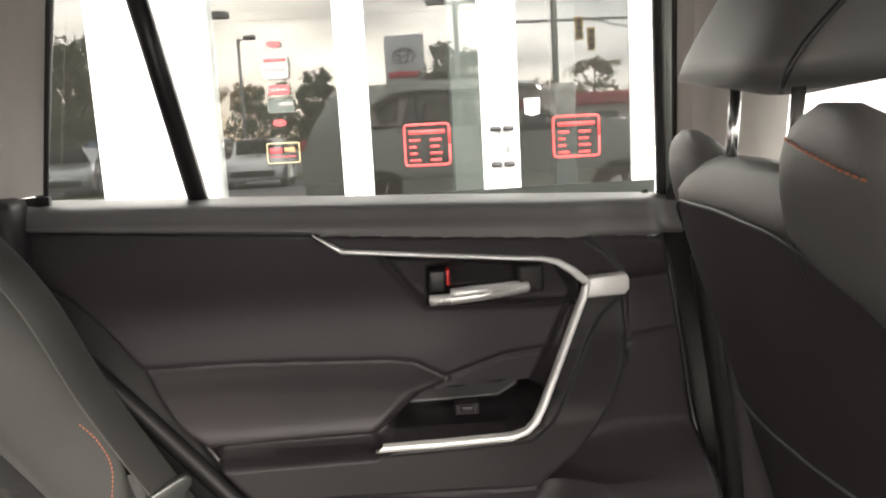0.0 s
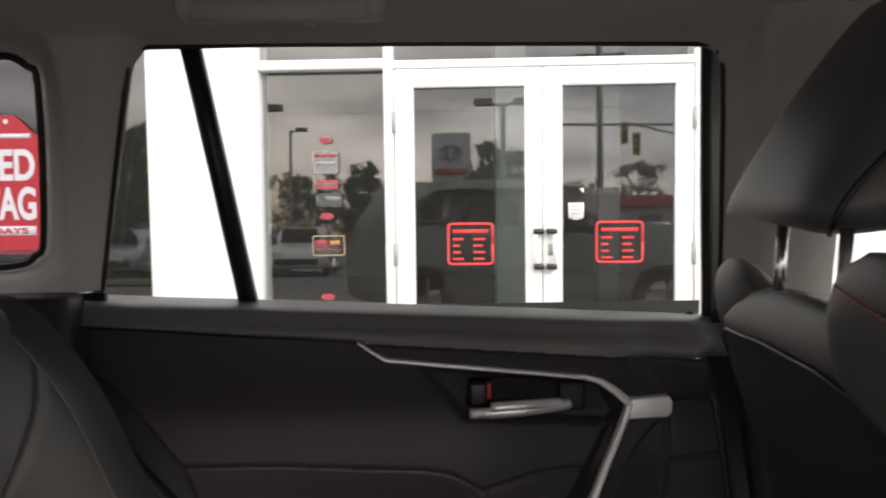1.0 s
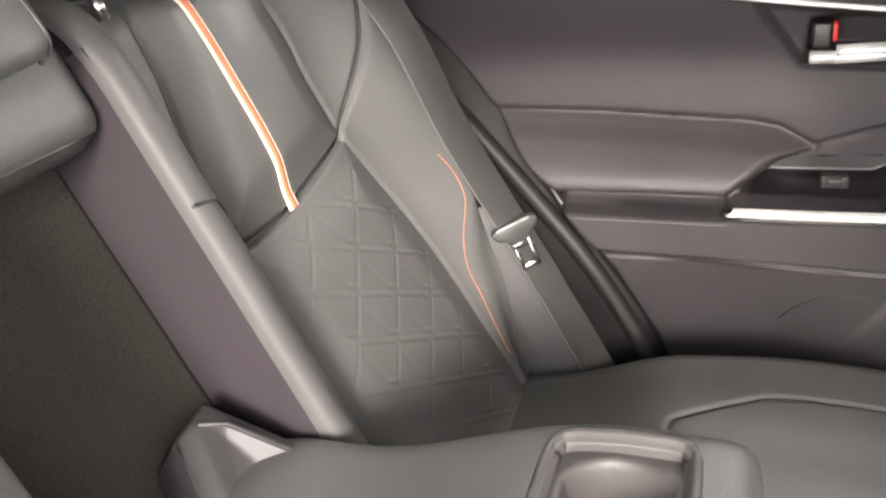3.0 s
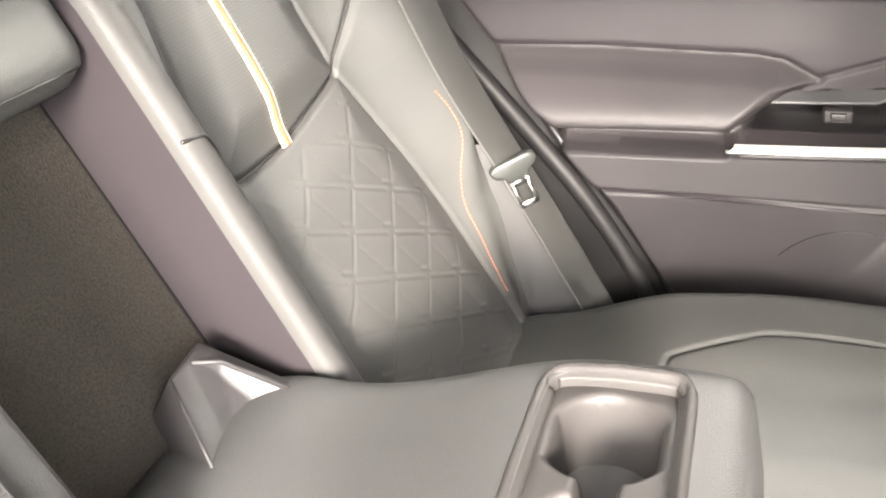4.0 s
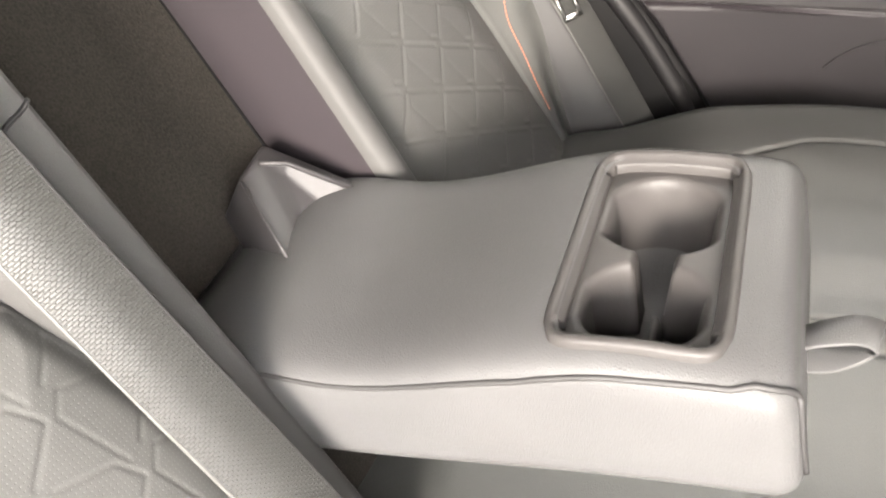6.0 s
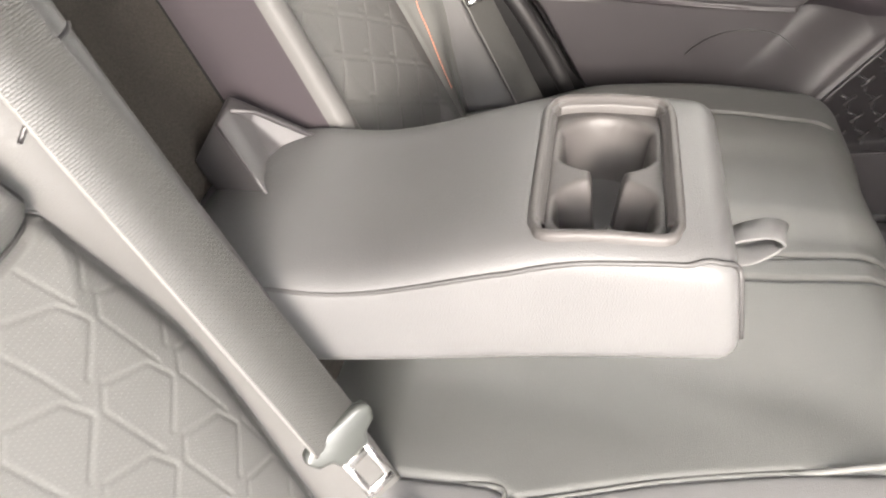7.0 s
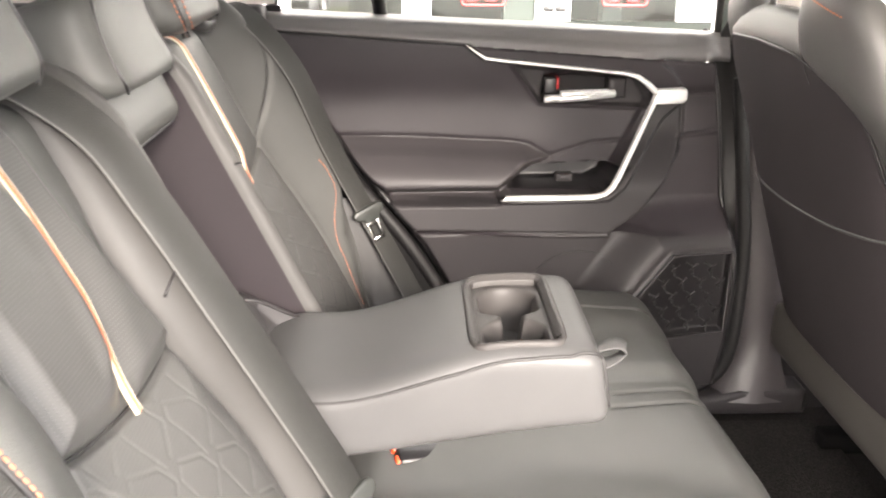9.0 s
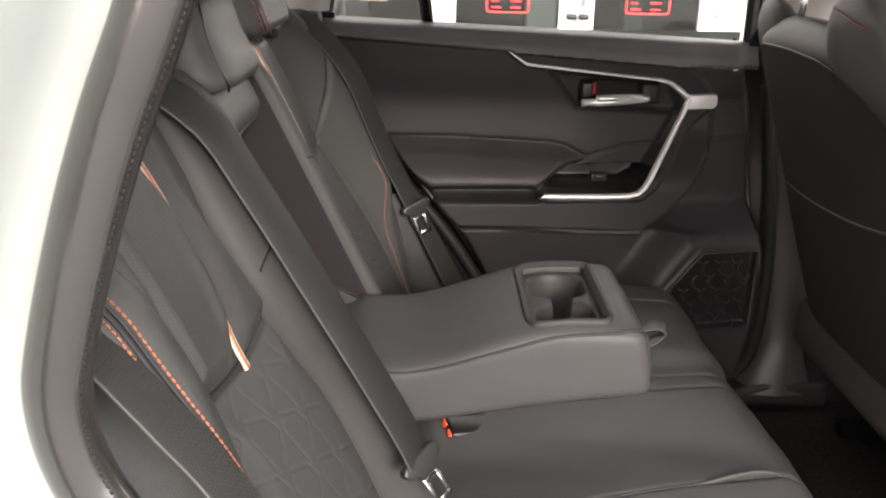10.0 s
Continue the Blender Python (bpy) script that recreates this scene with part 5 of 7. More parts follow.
HX, HY = np.meshgrid(np.linspace(-1.15, 1.5, 60), np.linspace(-0.63, 0.63, 50))
HZ = 1.425 + 0.055 * (1 - (HY / 0.63) ** 4) - 0.10 * sstep(0.9, 1.5, HX) - 0.10 * sstep(-0.6, -1.15, HX)
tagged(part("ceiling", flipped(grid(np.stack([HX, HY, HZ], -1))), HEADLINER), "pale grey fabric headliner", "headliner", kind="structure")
RX, RY = np.meshgrid(np.linspace(-1.2, 1.2, 30), np.linspace(-0.765, 0.765, 24))
RZ = 1.545 + 0.02 * (1 - (RY / 0.765) ** 2) - 0.06 * sstep(0.7, 1.2, RX) - 0.07 * sstep(-0.6, -1.2, RX) - 0.03 * sstep(0.62, 0.765, np.abs(RY))
ROOF = part("roof", grid(np.stack([RX, RY, RZ], -1)), PAINT)
# grab handle over the window
GH = thing("grab_handle", "pale folded grab handle on the headliner", "grab handle", (-0.07, 0.56, 1.40))
for gx in (-0.155, 0.015):
    under(part("mount", box((gx - 0.030, 0.535, 1.392), (gx + 0.030, 0.585, 1.428), 0.010), PILLAR), GH)
under(part("grip", sweep(smooth_line([(-0.165, 0.545, 1.402), (-0.12, 0.525, 1.398), (-0.07, 0.520, 1.397), (-0.02, 0.525, 1.398), (0.025, 0.545, 1.402)], 6), ring(0.010, 10, 0.014), (0, 1, 0)), PILLAR), GH)
under(part("coat_hook", box((-0.040, 0.522, 1.380), (-0.028, 0.534, 1.396), 0.003), PILLAR), GH)

# dark lower trim behind the seat, wheel arch side
tagged(part("side_trim_left", box((-0.90, 0.655, 0.30), (-0.36, 0.72, 1.074), 0.012), HARD), "dark plastic side trim behind the door", "side trim", kind="structure")
tagged(part("side_trim_right", box((-0.90, -0.72, 0.30), (-0.40, -0.655, 1.074), 0.012), HARD), "dark plastic side trim behind the doorway", "side trim", kind="structure")
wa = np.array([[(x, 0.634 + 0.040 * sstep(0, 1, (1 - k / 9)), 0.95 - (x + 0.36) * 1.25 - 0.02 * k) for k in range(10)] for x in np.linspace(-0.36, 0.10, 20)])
tagged(part("wheel_arch_trim", grid(wa), SHADOW_BLACK), "black trim between seat wing and door, gap's shade in its colour", "side trim", kind="structure")
tagged(part("parcel_shelf", box((-0.90, -0.65, 0.96), (-0.475, 0.65, 0.985), 0.006), HARD), "dark shelf behind the rear seat", "shelf", kind="structure")
tagged(part("cargo_back", box((-0.95, -0.72, 0.25), (-0.90, 0.72, 1.08), 0.01), HARD), "dark rear wall of the cabin", "side trim", kind="structure")

FX, FY = np.meshgrid(np.linspace(-0.40, 1.6, 80), np.linspace(-0.70, 0.70, 60))
FZ = 0.250 + 0.16 * np.exp(-(FY / 0.11) ** 4) * 0.55 + 0.004 * np.sin(17 * FX) * np.sin(13 * FY)
tagged(part("floor", grid(np.stack([FX, FY, FZ], -1)), FLOOR_CARPET), "dark carpeted car floor", "floor", kind="structure")
MAT_ = thing("floor_mat", "dark floor mat in the rear footwell", "floor mat", (0.5, 0.40, 0.256))
under(part("mat", box((0.36, 0.17, 0.252), (0.72, 0.62, 0.268), 0.005), mat("mat_pile", (0.024, 0.022, 0.021), 0.95, bump=1.0, bump_scale=300, fine=0.6, vary=0.25, spec=0.1)), MAT_)
# sill plate and foot of the centre pillar
SP = [(0.02, 0.31), (0.50, 0.31), (0.56, 0.325), (0.70, 0.325), (0.70, 0.27), (0.02, 0.27)]
XZ = Matrix(((1, 0, 0, 0), (0, 0, 1, 0), (0, 1, 0, 0), (0, 0, 0, 1)))
tagged(part("sill_plate", prism(SP, 0.085, Matrix.Translation((0, 0.635, 0)) @ XZ, 0.012), HARD), "dark plastic door sill plate", "sill", kind="structure")
# black filler sheets added to keep the gaps behind the door edges dark
jamb = mat("jamb_black", (0.008, 0.0075, 0.008), 0.55, vary=0.15, bump=0.2)
tagged(part("jamb_rear", prism([(-0.42, 1.07), (-0.34, 1.07), (-0.34, 0.98), (-0.20, 0.80), (-0.04, 0.60), (0.08, 0.30), (-0.42, 0.30)], 0.012, Matrix.Translation((0, 0.728, 0)) @ XZ, 0), jamb), "black filler sheet at the door jamb, behind the door edge", "door jamb", kind="structure")
tagged(part("jamb_front", prism([(0.478, 1.012), (0.500, 1.058), (0.62, 1.058), (0.66, 0.30), (0.48, 0.30), (0.49, 0.62), (0.474, 0.9)], 0.012, Matrix.Translation((0, 0.756, 0)) @ XZ, 0), jamb), "black filler sheet at the door jamb by the centre pillar", "door jamb", kind="structure")
pil = []
for z in np.linspace(0.30, 1.42, 30):
    flare = 0.075 * math.exp(-((z - 0.30) / 0.07) ** 1.3)
    x0, x1 = float(np.interp(z, [0.30, 0.33, 0.37, 0.42, 0.55, 0.72, 0.94, 1.03, 1.42], [0.498, 0.515, 0.545, 0.562, 0.553, 0.536, 0.514, 0.506, 0.478])), 0.655 - 0.03 * sstep(0.5, 1.2, z) + flare * 0.4
    yy = 0.675 if z < 1.0 else float(wall_y(z)) - 0.055
    pil.append([Vector((x0, yy + 0.06, z)), Vector((x0 + 0.004, yy + 0.01, z)), Vector((x0 + 0.018, yy - flare * 0.5, z)), Vector(((x0 + x1) / 2, yy - 0.010 - flare * 0.5, z)), Vector((x1 - 0.018, yy - flare * 0.5, z)), Vector((x1, yy + 0.05, z))])
low = [r for r in pil if r[0].z < 1.07]
high = [r for r in pil if r[0].z > 1.03]
tagged(part("pillar_lower", strip_mesh(low), mat("pillar_dark", (0.046, 0.041, 0.043), 0.45, bump=0.3, bump_scale=900, vary=0.12)), "dark plastic lower centre pillar trim", "pillar trim", kind="structure")
tagged(part("pillar_upper", strip_mesh(high), PILLAR), "pale grey upper centre pillar trim", "pillar trim", kind="structure")

# ---- front seat beside the closed door ----
SKIRT = mat("skirt", (0.040, 0.036, 0.032), 0.7, bump=0.4, bump_scale=700, vary=0.12)
FS = thing("car_seat", "dark leatherette front seat seen from behind", "front seat", (0.62, 0.36, 0.27))
TILT_F = 21.2


def fs_frame(h):
    """Centre of the front seat's back at height h."""
    return Vector((0.630 - (h - 0.55) * math.tan(radians(TILT_F)), 0.322, h))


def fs_half(h):
    return 0.262 + 0.006 * math.sin(min(1, max(0, (h - 0.45) / 0.45)) * math.pi) - 0.055 * max(0, (h - 0.93) / 0.19) ** 2


rear_rings = []
hs = [0.505, 0.515, 0.53, 0.55, 0.58, 0.64, 0.70, 0.76, 0.82, 0.88, 0.93, 0.97, 1.00, 1.03, 1.055, 1.075, 1.09, 1.10]
for h in hs:
    c = fs_frame(h)
    dep = 0.165 - 0.06 * sstep(0.45, 1.0, h)
    if h > 1.03:
        dep *= max(0.35, 1 - ((h - 1.03) / 0.085) ** 2)
    wv = fs_half(h) * 2 * (1 if h < 1.05 else 1 - 0.5 * ((h - 1.05) / 0.05) ** 2)
    rear_rings.append([c + Vector((b + 0.02, a, 0)) for a, b in super_ring(wv, dep, 44, 3.2)])
under(part("backrest", loft(rear_rings), LEATHER_FRONT_LIT, None, "smooth leatherette seat back"), FS)
# dark panel over the rear face, with a curved top edge
rows = []
for k in range(45):
    t = -1 + 2 * k / 44
    row = []
    for j in range(14):
        v = j / 13
        top = float(np.interp(t, [-1.0, -0.95, -0.88, -0.75, -0.6, -0.3, 0.2, 0.7, 0.88, 1.0], [0.60, 0.93, 1.00, 1.027, 1.036, 1.051, 1.055, 1.050, 1.035, 0.99]))
        h = 0.548 + (top - 0.548) * v
        c = fs_frame(h)
        w = fs_half(h) * 0.975
        dep = (0.165 - 0.06 * float(sstep(0.45, 1.0, h))) / 2
        curve = dep * (1 - abs(t * 0.955) ** 3.2) ** (1 / 3.2)
        edge = 0.004 * min(1, 6 * (1 - abs(t)), 8 * (1 - v) + 0.05)
        row.append(c + Vector((0.02 - curve - edge, t * w, 0)))
    rows.append(row)
under(part("back_panel", strip_mesh(rows), mat("seat_back_panel", (0.033, 0.028, 0.030), 0.6, bump=0.35, bump_scale=1300, vary=0.1, spec=0.25), None, "matte dark back panel"), FS)
pip = [r[-1] + Vector((-0.001, 0, 0)) for r in rows]
under(part("panel_seam", sweep(pip, ring(0.002, 6), (0, 0, 1)), BLACK), FS)
pocket = []
for k in range(24):
    t = -0.92 + 1.84 * k / 23
    h = 0.806 - 0.018 * t + 0.018 * t * t
    c = fs_frame(h)
    dep = (0.165 - 0.06 * float(sstep(0.45, 1.0, h))) / 2
    pocket.append(c + Vector((0.02 - dep * (1 - abs(t * 0.95) ** 3.2) ** (1 / 3.2) - 0.005, t * fs_half(h) * 0.955, 0)))
under(part("map_pocket", sweep(pocket, ring(0.0022, 6), (0, 0, 1)), LEATHER, None, "piped edge of the map pocket"), FS)
for t in (-0.45,):
    ln = []
    for h in np.linspace(1.01, 1.088, 10):
        c = fs_frame(h)
        dep = 0.105 * max(0.35, 1 - (max(0, h - 1.03) / 0.085) ** 2) / 2
        ln.append(c + Vector((0.0195 - dep * (1 - abs(t) ** 3.2) ** (1 / 3.2), t * fs_half(h) * (1 - 0.1 * (h - 1.01) / 0.08), 0)))
    under(part("cover_seam", sweep(ln, ring(0.0018, 6), (0, 1, 0)), BLACK), FS)
under(part("pocket_clip", box((-0.004, -0.007, -0.018), (0.006, 0.007, 0.018), 0.003, 2, Matrix.Translation((0.548, 0.578, 0.772)) @ Euler((radians(12), radians(-21), 0)).to_matrix().to_4x4()), STEEL, None, "small bright clip"), FS)
cush = loft([[Vector((x, 0.322 + a, z + b)) for a, b in super_ring(0.52, th, 36, 4)] for x, z, th in ((0.62, 0.49, 0.06), (0.66, 0.48, 0.12), (0.80, 0.48, 0.16), (1.00, 0.50, 0.15), (1.08, 0.50, 0.08))])
under(part("seat_base", cush, HARD), FS)
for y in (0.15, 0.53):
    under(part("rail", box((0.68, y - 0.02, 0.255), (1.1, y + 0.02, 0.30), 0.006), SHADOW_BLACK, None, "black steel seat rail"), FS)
under(part("lower_skirt", box((0.572, 0.062, 0.455), (0.650, 0.584, 0.556), 0.030, 4), SKIRT, None, "grey-brown lower strip"), FS)
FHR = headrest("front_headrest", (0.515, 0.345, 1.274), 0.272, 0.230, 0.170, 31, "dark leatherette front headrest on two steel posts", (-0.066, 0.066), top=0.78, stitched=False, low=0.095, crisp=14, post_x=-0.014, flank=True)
for t, dp, xo in ((-0.165, 0.082, -0.004), (0.165, 0.072, 0.0)):
    sh = []
    sg = math.copysign(1, t)
    for h in ((0.60, 0.66, 0.74, 0.82, 0.88) if t < 0 else ()) + (0.92, 0.95, 0.975, 0.99, 1.003, 1.014, 1.023, 1.030, 1.036, 1.042, 1.05, 1.06, 1.075, 1.09, 1.105, 1.118, 1.13, 1.14, 1.148, 1.154, 1.158):
        # the outer edge runs along the panel's piping, then over the shoulder
        y1 = float(np.interp(h, [0.60, 0.92, 0.96, 1.0, 1.023, 1.033, 1.045, 1.06], [0.064, 0.070, 0.080, 0.100, 0.136, 0.170, 0.205, 0.224]))
        y0 = float(np.interp(h, [0.60, 0.80, 0.95, 1.05], [0.036, 0.020, 0.006, 0.0])) if t < 0 else 0.062
        f = math.sqrt(max(0.03, 1 - max(0.0, (h - 0.985) / 0.173) ** 3))
        h = h if t < 0 else 0.92 + (h - 0.92) * 0.85
        m, w = (y1 + y0) / 2 - 0.328, (y1 - y0) + 0.004
        dd = dp * (0.62 + 0.38 * float(sstep(0.93, 1.05, h)))
        sh.append([fs_frame(h) + Vector((0.0075 + xo + 0.075 * t + 0.012 * (1 - float(sstep(0.95, 1.05, h))) + b * f, 0.006 + sg * -m + a * f, 0)) for a, b in super_ring(w, dd, 24, 3)])
    under(part("shoulder_bolster", loft(sh), LEATHER_FRONT_LIT, None, "rounded shoulder bolster"), FS)
st = []
for v in np.linspace(0, 1, 18):
    h, y = 1.134 - 0.020 * v, 0.160 - 0.105 * v
    f = math.sqrt(1 - ((h - 0.985) / 0.173) ** 3)
    a = (y - 0.112) / (0.114 * f)
    st.append(fs_frame(h) + Vector((0.0035 - 0.0124 - 0.0015 - 0.041 * f * (1 - abs(a) ** 3) ** (1 / 3), y - 0.322, 0)))
under(part("stitching", dashes(st, 0.005, 0.0022, 0.0013), THREAD, None, "orange contrast stitches"), FS)
# rear end of the centre console, with its air vents
CC = thing("centre_console", "dark centre console with grey-framed rear air vents", "console", (0.80, 0.0, 0.26))
under(part("body", box((0.585, -0.098, 0.26), (1.30, 0.098, 0.70), 0.022, 3), HARD, None, "dark plastic body"), CC)
under(part("armrest_lid", box((0.548, -0.100, 0.690), (0.93, 0.100, 0.757), 0.026, 4), LEATHER, None, "padded leatherette lid"), CC)
vm = Matrix.Translation((0.572, 0.0, 0.632)) @ Euler((0, radians(-10), 0)).to_matrix().to_4x4()
fl_ = [vm @ Vector((0, a, b)) for a, b in super_ring(0.176, 0.092, 48, 7)]
under(part("vent_frame", sweep(fl_ + fl_[:1], flat_bar(0.012, 0.012, 0.35), (1, 0, 0)), CHROME_DARK, None, "satin grey vent frame"), CC)
under(part("vent_box", box((0.006, -0.084, -0.043), (0.04, 0.084, 0.043), 0.004, 2, vm), BLACK), CC)
for yv in (-0.042, 0.042):
    for zv in (-0.024, -0.008, 0.008, 0.024):
        under(part("vent_slat", box((-0.002, yv - 0.036, zv - 0.0018), (0.016, yv + 0.036, zv + 0.0018), 0.001, 1, vm), HARD_LIGHT), CC)
    under(part("vent_knob", box((-0.006, yv - 0.006, -0.008), (0.004, yv + 0.006, 0.008), 0.002, 2, vm), STEEL), CC)
# unseen second front seat and headrest, added to block light into the cabin
copy_thing(FS, pose(FS.location.x + 0.24, FS.location.y - 0.644, FS.location.z))
copy_thing(FHR, pose(FHR.location.x + 0.24, FHR.location.y - 0.644, FHR.location.z))

GZ = -0.15
# ---- painted body: door frames, sides and wheels ----
fl = []
for k, p in enumerate(right_path):
    way = (right_path[min(k + 1, len(right_path) - 1)] - right_path[max(k - 1, 0)]).normalized()
    out = Vector((0, 1, 0)).cross(way)
    out = -out if out.dot(p - Vector((0.08, p.y, 0.85))) < 0 else out
    fl.append([p + out * a + Vector((0, b, 0)) for a, b in ((0.004, -0.004), (0.018, -0.010), (0.030, -0.030), (0.036, -0.062), (0.048, -0.075), (0.088, -0.082), (0.110, -0.090), (0.116, -0.13))])
rib = []
for k, p in enumerate(right_path):
    way = (right_path[min(k + 1, len(right_path) - 1)] - right_path[max(k - 1, 0)]).normalized()
    out = Vector((0, 1, 0)).cross(way)
    out = -out if out.dot(p - Vector((0.08, p.y, 0.85))) < 0 else out
    rib.append(p - out * 0.0145 + Vector((0, -0.0092, 0)))
under(part("ribbing", dashes(rib, 0.0020, 0.0016, 0.0007), BLACK, None, "row of fine moulded ribs"), RS)
tagged(part("door_frame", strip_mesh(fl), PAINT), "pale grey-green painted frame of the open doorway", "door frame", kind="structure")
lip = [r[5] + Vector((0, -0.004, 0)) for r in fl]
tagged(part("frame_weatherstrip", sweep(lip, ring(0.008, 8, 0.006), (0, 1, 0)), BLACK), "black weatherstrip on the doorway frame", "door seal", kind="structure")


def side_skin(side):
    """Body side of an estate-shaped car with window openings."""
    xs, zs = np.arange(-1.55, 2.95, 0.016), np.arange(0.10, 1.56, 0.014)
    X, Z = np.meshgrid(xs, zs)
    Y = 0.915 - 0.32 * np.maximum(0, Z - 1.0) ** 1.15 - 0.10 * sstep(0.3, 0.1, Z) - 0.22 * sstep(1.9, 2.95, X) ** 2 - 0.12 * sstep(-1.0, -1.55, X)
    P = np.stack([X, side * Y, Z], -1)
    cx, cz = centres(X), centres(Z)
    outline = [(-1.52, 0.25), (-1.55, 0.75), (-1.40, 1.10), (-1.15, 1.45), (-0.9, 1.53), (0.4, 1.545), (0.85, 1.50), (1.75, 1.05), (2.75, 0.92), (2.92, 0.65), (2.90, 0.25), (2.55, 0.12), (-1.2, 0.12)]
    keep = poly_sd(cx, cz, outline) < 0.01
    holes = [QWIN, TRIM_OPEN[:8], FWIN]
    if side < 0:
        holes.append([(-0.39, 1.40), (-0.43, 1.0), (-0.30, 0.82), (-0.06, 0.5), (0.0, 0.28), (0.56, 0.28), (0.56, 1.0), (0.46, 1.42)])
    for h in holes:
        keep &= poly_sd(cx, cz, h) > 0.07
    for wx in (-0.62, 2.06):
        keep &= np.hypot(cx - wx, cz - 0.20) > 0.385
    keep &= ~((cz > 0.985) & (cx > -0.42) & (cx < 1.55) & (cz < 1.44))
    if side > 0:
        keep &= poly_sd(cx, cz, [(-0.38, 0.28), (0.50, 0.28), (0.50, 1.03), (-0.38, 1.03)]) > -0.01
    return P, keep


CAR = thing("car", "pale grey-green painted estate car with open rear doorway", "car", (0.7, 0, GZ))
for side, nm in ((1, "body_side"), (-1, "body_side")):
    P, keep = side_skin(side)
    me = grid(P, keep)
    under(part(nm, me if side < 0 else flipped(me), PAINT), CAR)
bx, by = np.meshgrid(np.linspace(1.75, 2.92, 14), np.linspace(-0.80, 0.80, 14))
bz = 1.04 - 0.12 * (bx - 1.75) - 0.06 * (by / 0.8) ** 4 - 0.2 * sstep(2.75, 2.92, bx)
under(part("bonnet", grid(np.stack([bx, by, bz], -1)), PAINT), CAR)
for side, nm in ((1, "front_door_panel_left"), (-1, "front_door_panel_right")):
    tagged(part(nm, box((0.67, min(side * 0.70, side * 0.75), 0.24), (1.62, max(side * 0.70, side * 0.75), 1.02), 0.012), HARD), "dark plastic trim panel of the front door", "door panel", kind="structure")
tagged(part("dashboard", box((1.42, -0.74, 0.30), (1.75, 0.74, 1.00), 0.06, 3), HARD), "dark dashboard", "dashboard", kind="structure")
under(ROOF, CAR)
under(DOOR, CAR)


def across(profile, half, n=15):
    """A panel from side to side of the car, along a line of (x, z), bowed at its ends."""
    t = np.linspace(-1, 1, n)
    return strip_mesh([[Vector((x - math.copysign(0.10, x) * k ** 4, half(z) * k, z)) for k in t] for x, z in profile])


def body_half(z):
    return 0.80 - 0.25 * max(0, z - 1.0) - 0.06 * max(0, 0.35 - z)


under(part("tailgate", across([(-1.46, 1.08), (-1.52, 0.98), (-1.56, 0.80), (-1.55, 0.55)], body_half), PAINT, None, "pale grey-green tailgate"), CAR)
under(part("rear_bumper", across([(-1.55, 0.55), (-1.62, 0.52), (-1.62, 0.34), (-1.54, 0.18)], body_half), RUBBER, None, "dark plastic rear bumper"), CAR)
rg = under(part("rear_window", across([(-1.20, 1.465), (-1.34, 1.28), (-1.46, 1.08)], body_half), PRIVACY_GLASS, None, "smoke-tinted rear window"), CAR)
ws = under(part("windscreen", across([(1.19, 1.475), (1.48, 1.27), (1.77, 1.04)], lambda z: 0.74 - 0.14 * (z - 1.04)), TINT_GLASS, None, "clear windscreen"), CAR)
rg.visible_shadow = ws.visible_shadow = False
under(part("front_bumper", across([(2.88, 0.74), (2.95, 0.62), (2.96, 0.36), (2.88, 0.14)], lambda z: 0.71), PAINT, None, "painted front bumper"), CAR)
under(part("grille", box((2.90, -0.46, 0.36), (2.985, 0.46, 0.60), 0.03), BLACK, None, "black front grille"), CAR)
for side in (1, -1):
    under(part("headlight", box((2.74, side * 0.58 - 0.13, 0.64), (2.95, side * 0.58 + 0.13, 0.74), 0.03), STEEL, None, "clear headlight"), CAR)
    under(part("tail_light", box((-1.58, side * 0.66 - 0.12, 0.84), (-1.40, side * 0.66 + 0.12, 0.96), 0.03), RED, None, "red tail light"), CAR)
tyre_mat = mat("tyre", (0.018, 0.018, 0.018), 0.85, bump=0.6, bump_scale=60)
rim_mat = mat("alloy", (0.35, 0.35, 0.36), 0.3, metal=0.9)
for wx in (-0.62, 2.06):
    for side in (1, -1):
        rr = [(0.22, -0.10), (0.32, -0.105), (0.345, -0.08), (0.35, 0.0), (0.345, 0.08), (0.32, 0.105), (0.22, 0.10)]
        T_ = under(part("tyre", strip_mesh([[Vector((wx + r * math.cos(a), side * 0.80 + d, 0.20 + r * math.sin(a))) for r, d in rr] for a in np.linspace(0, 2 * math.pi, 37)]), tyre_mat), CAR)
        rb = bmesh.new()
        for k in range(5):
            a = 2 * math.pi * k / 5
            add_bm(rb, sweep([(wx, side * 0.88, 0.20), (wx + 0.23 * math.cos(a), side * 0.885, 0.20 + 0.23 * math.sin(a))], flat_bar(0.06, 0.03), (0, 1, 0)))
        add_bm(rb, sweep([(wx + 0.225 * math.cos(a), side * 0.87, 0.20 + 0.225 * math.sin(a)) for a in np.linspace(0, 2 * math.pi, 33)], flat_bar(0.05, 0.03), (0, 1, 0)))
        rim_o = part("rim", rb, rim_mat, T_)
        rim_o.matrix_parent_inverse = Matrix.Translation(CAR.location).inverted() @ Matrix.Translation(CAR.location)

# ---- outside: showroom front ----
BK, BY0 = -0.075, 5.22


def wall_m(x=0.0, z=0.0, off=0.0):
    """Frame of the facade: its x along the wall, y into the building."""
    a = math.atan(BK)
    return Matrix.Translation((x, BY0 + BK * x, z)) @ Euler((0, 0, a)).to_matrix().to_4x4() @ Matrix.Translation((0, off, 0))


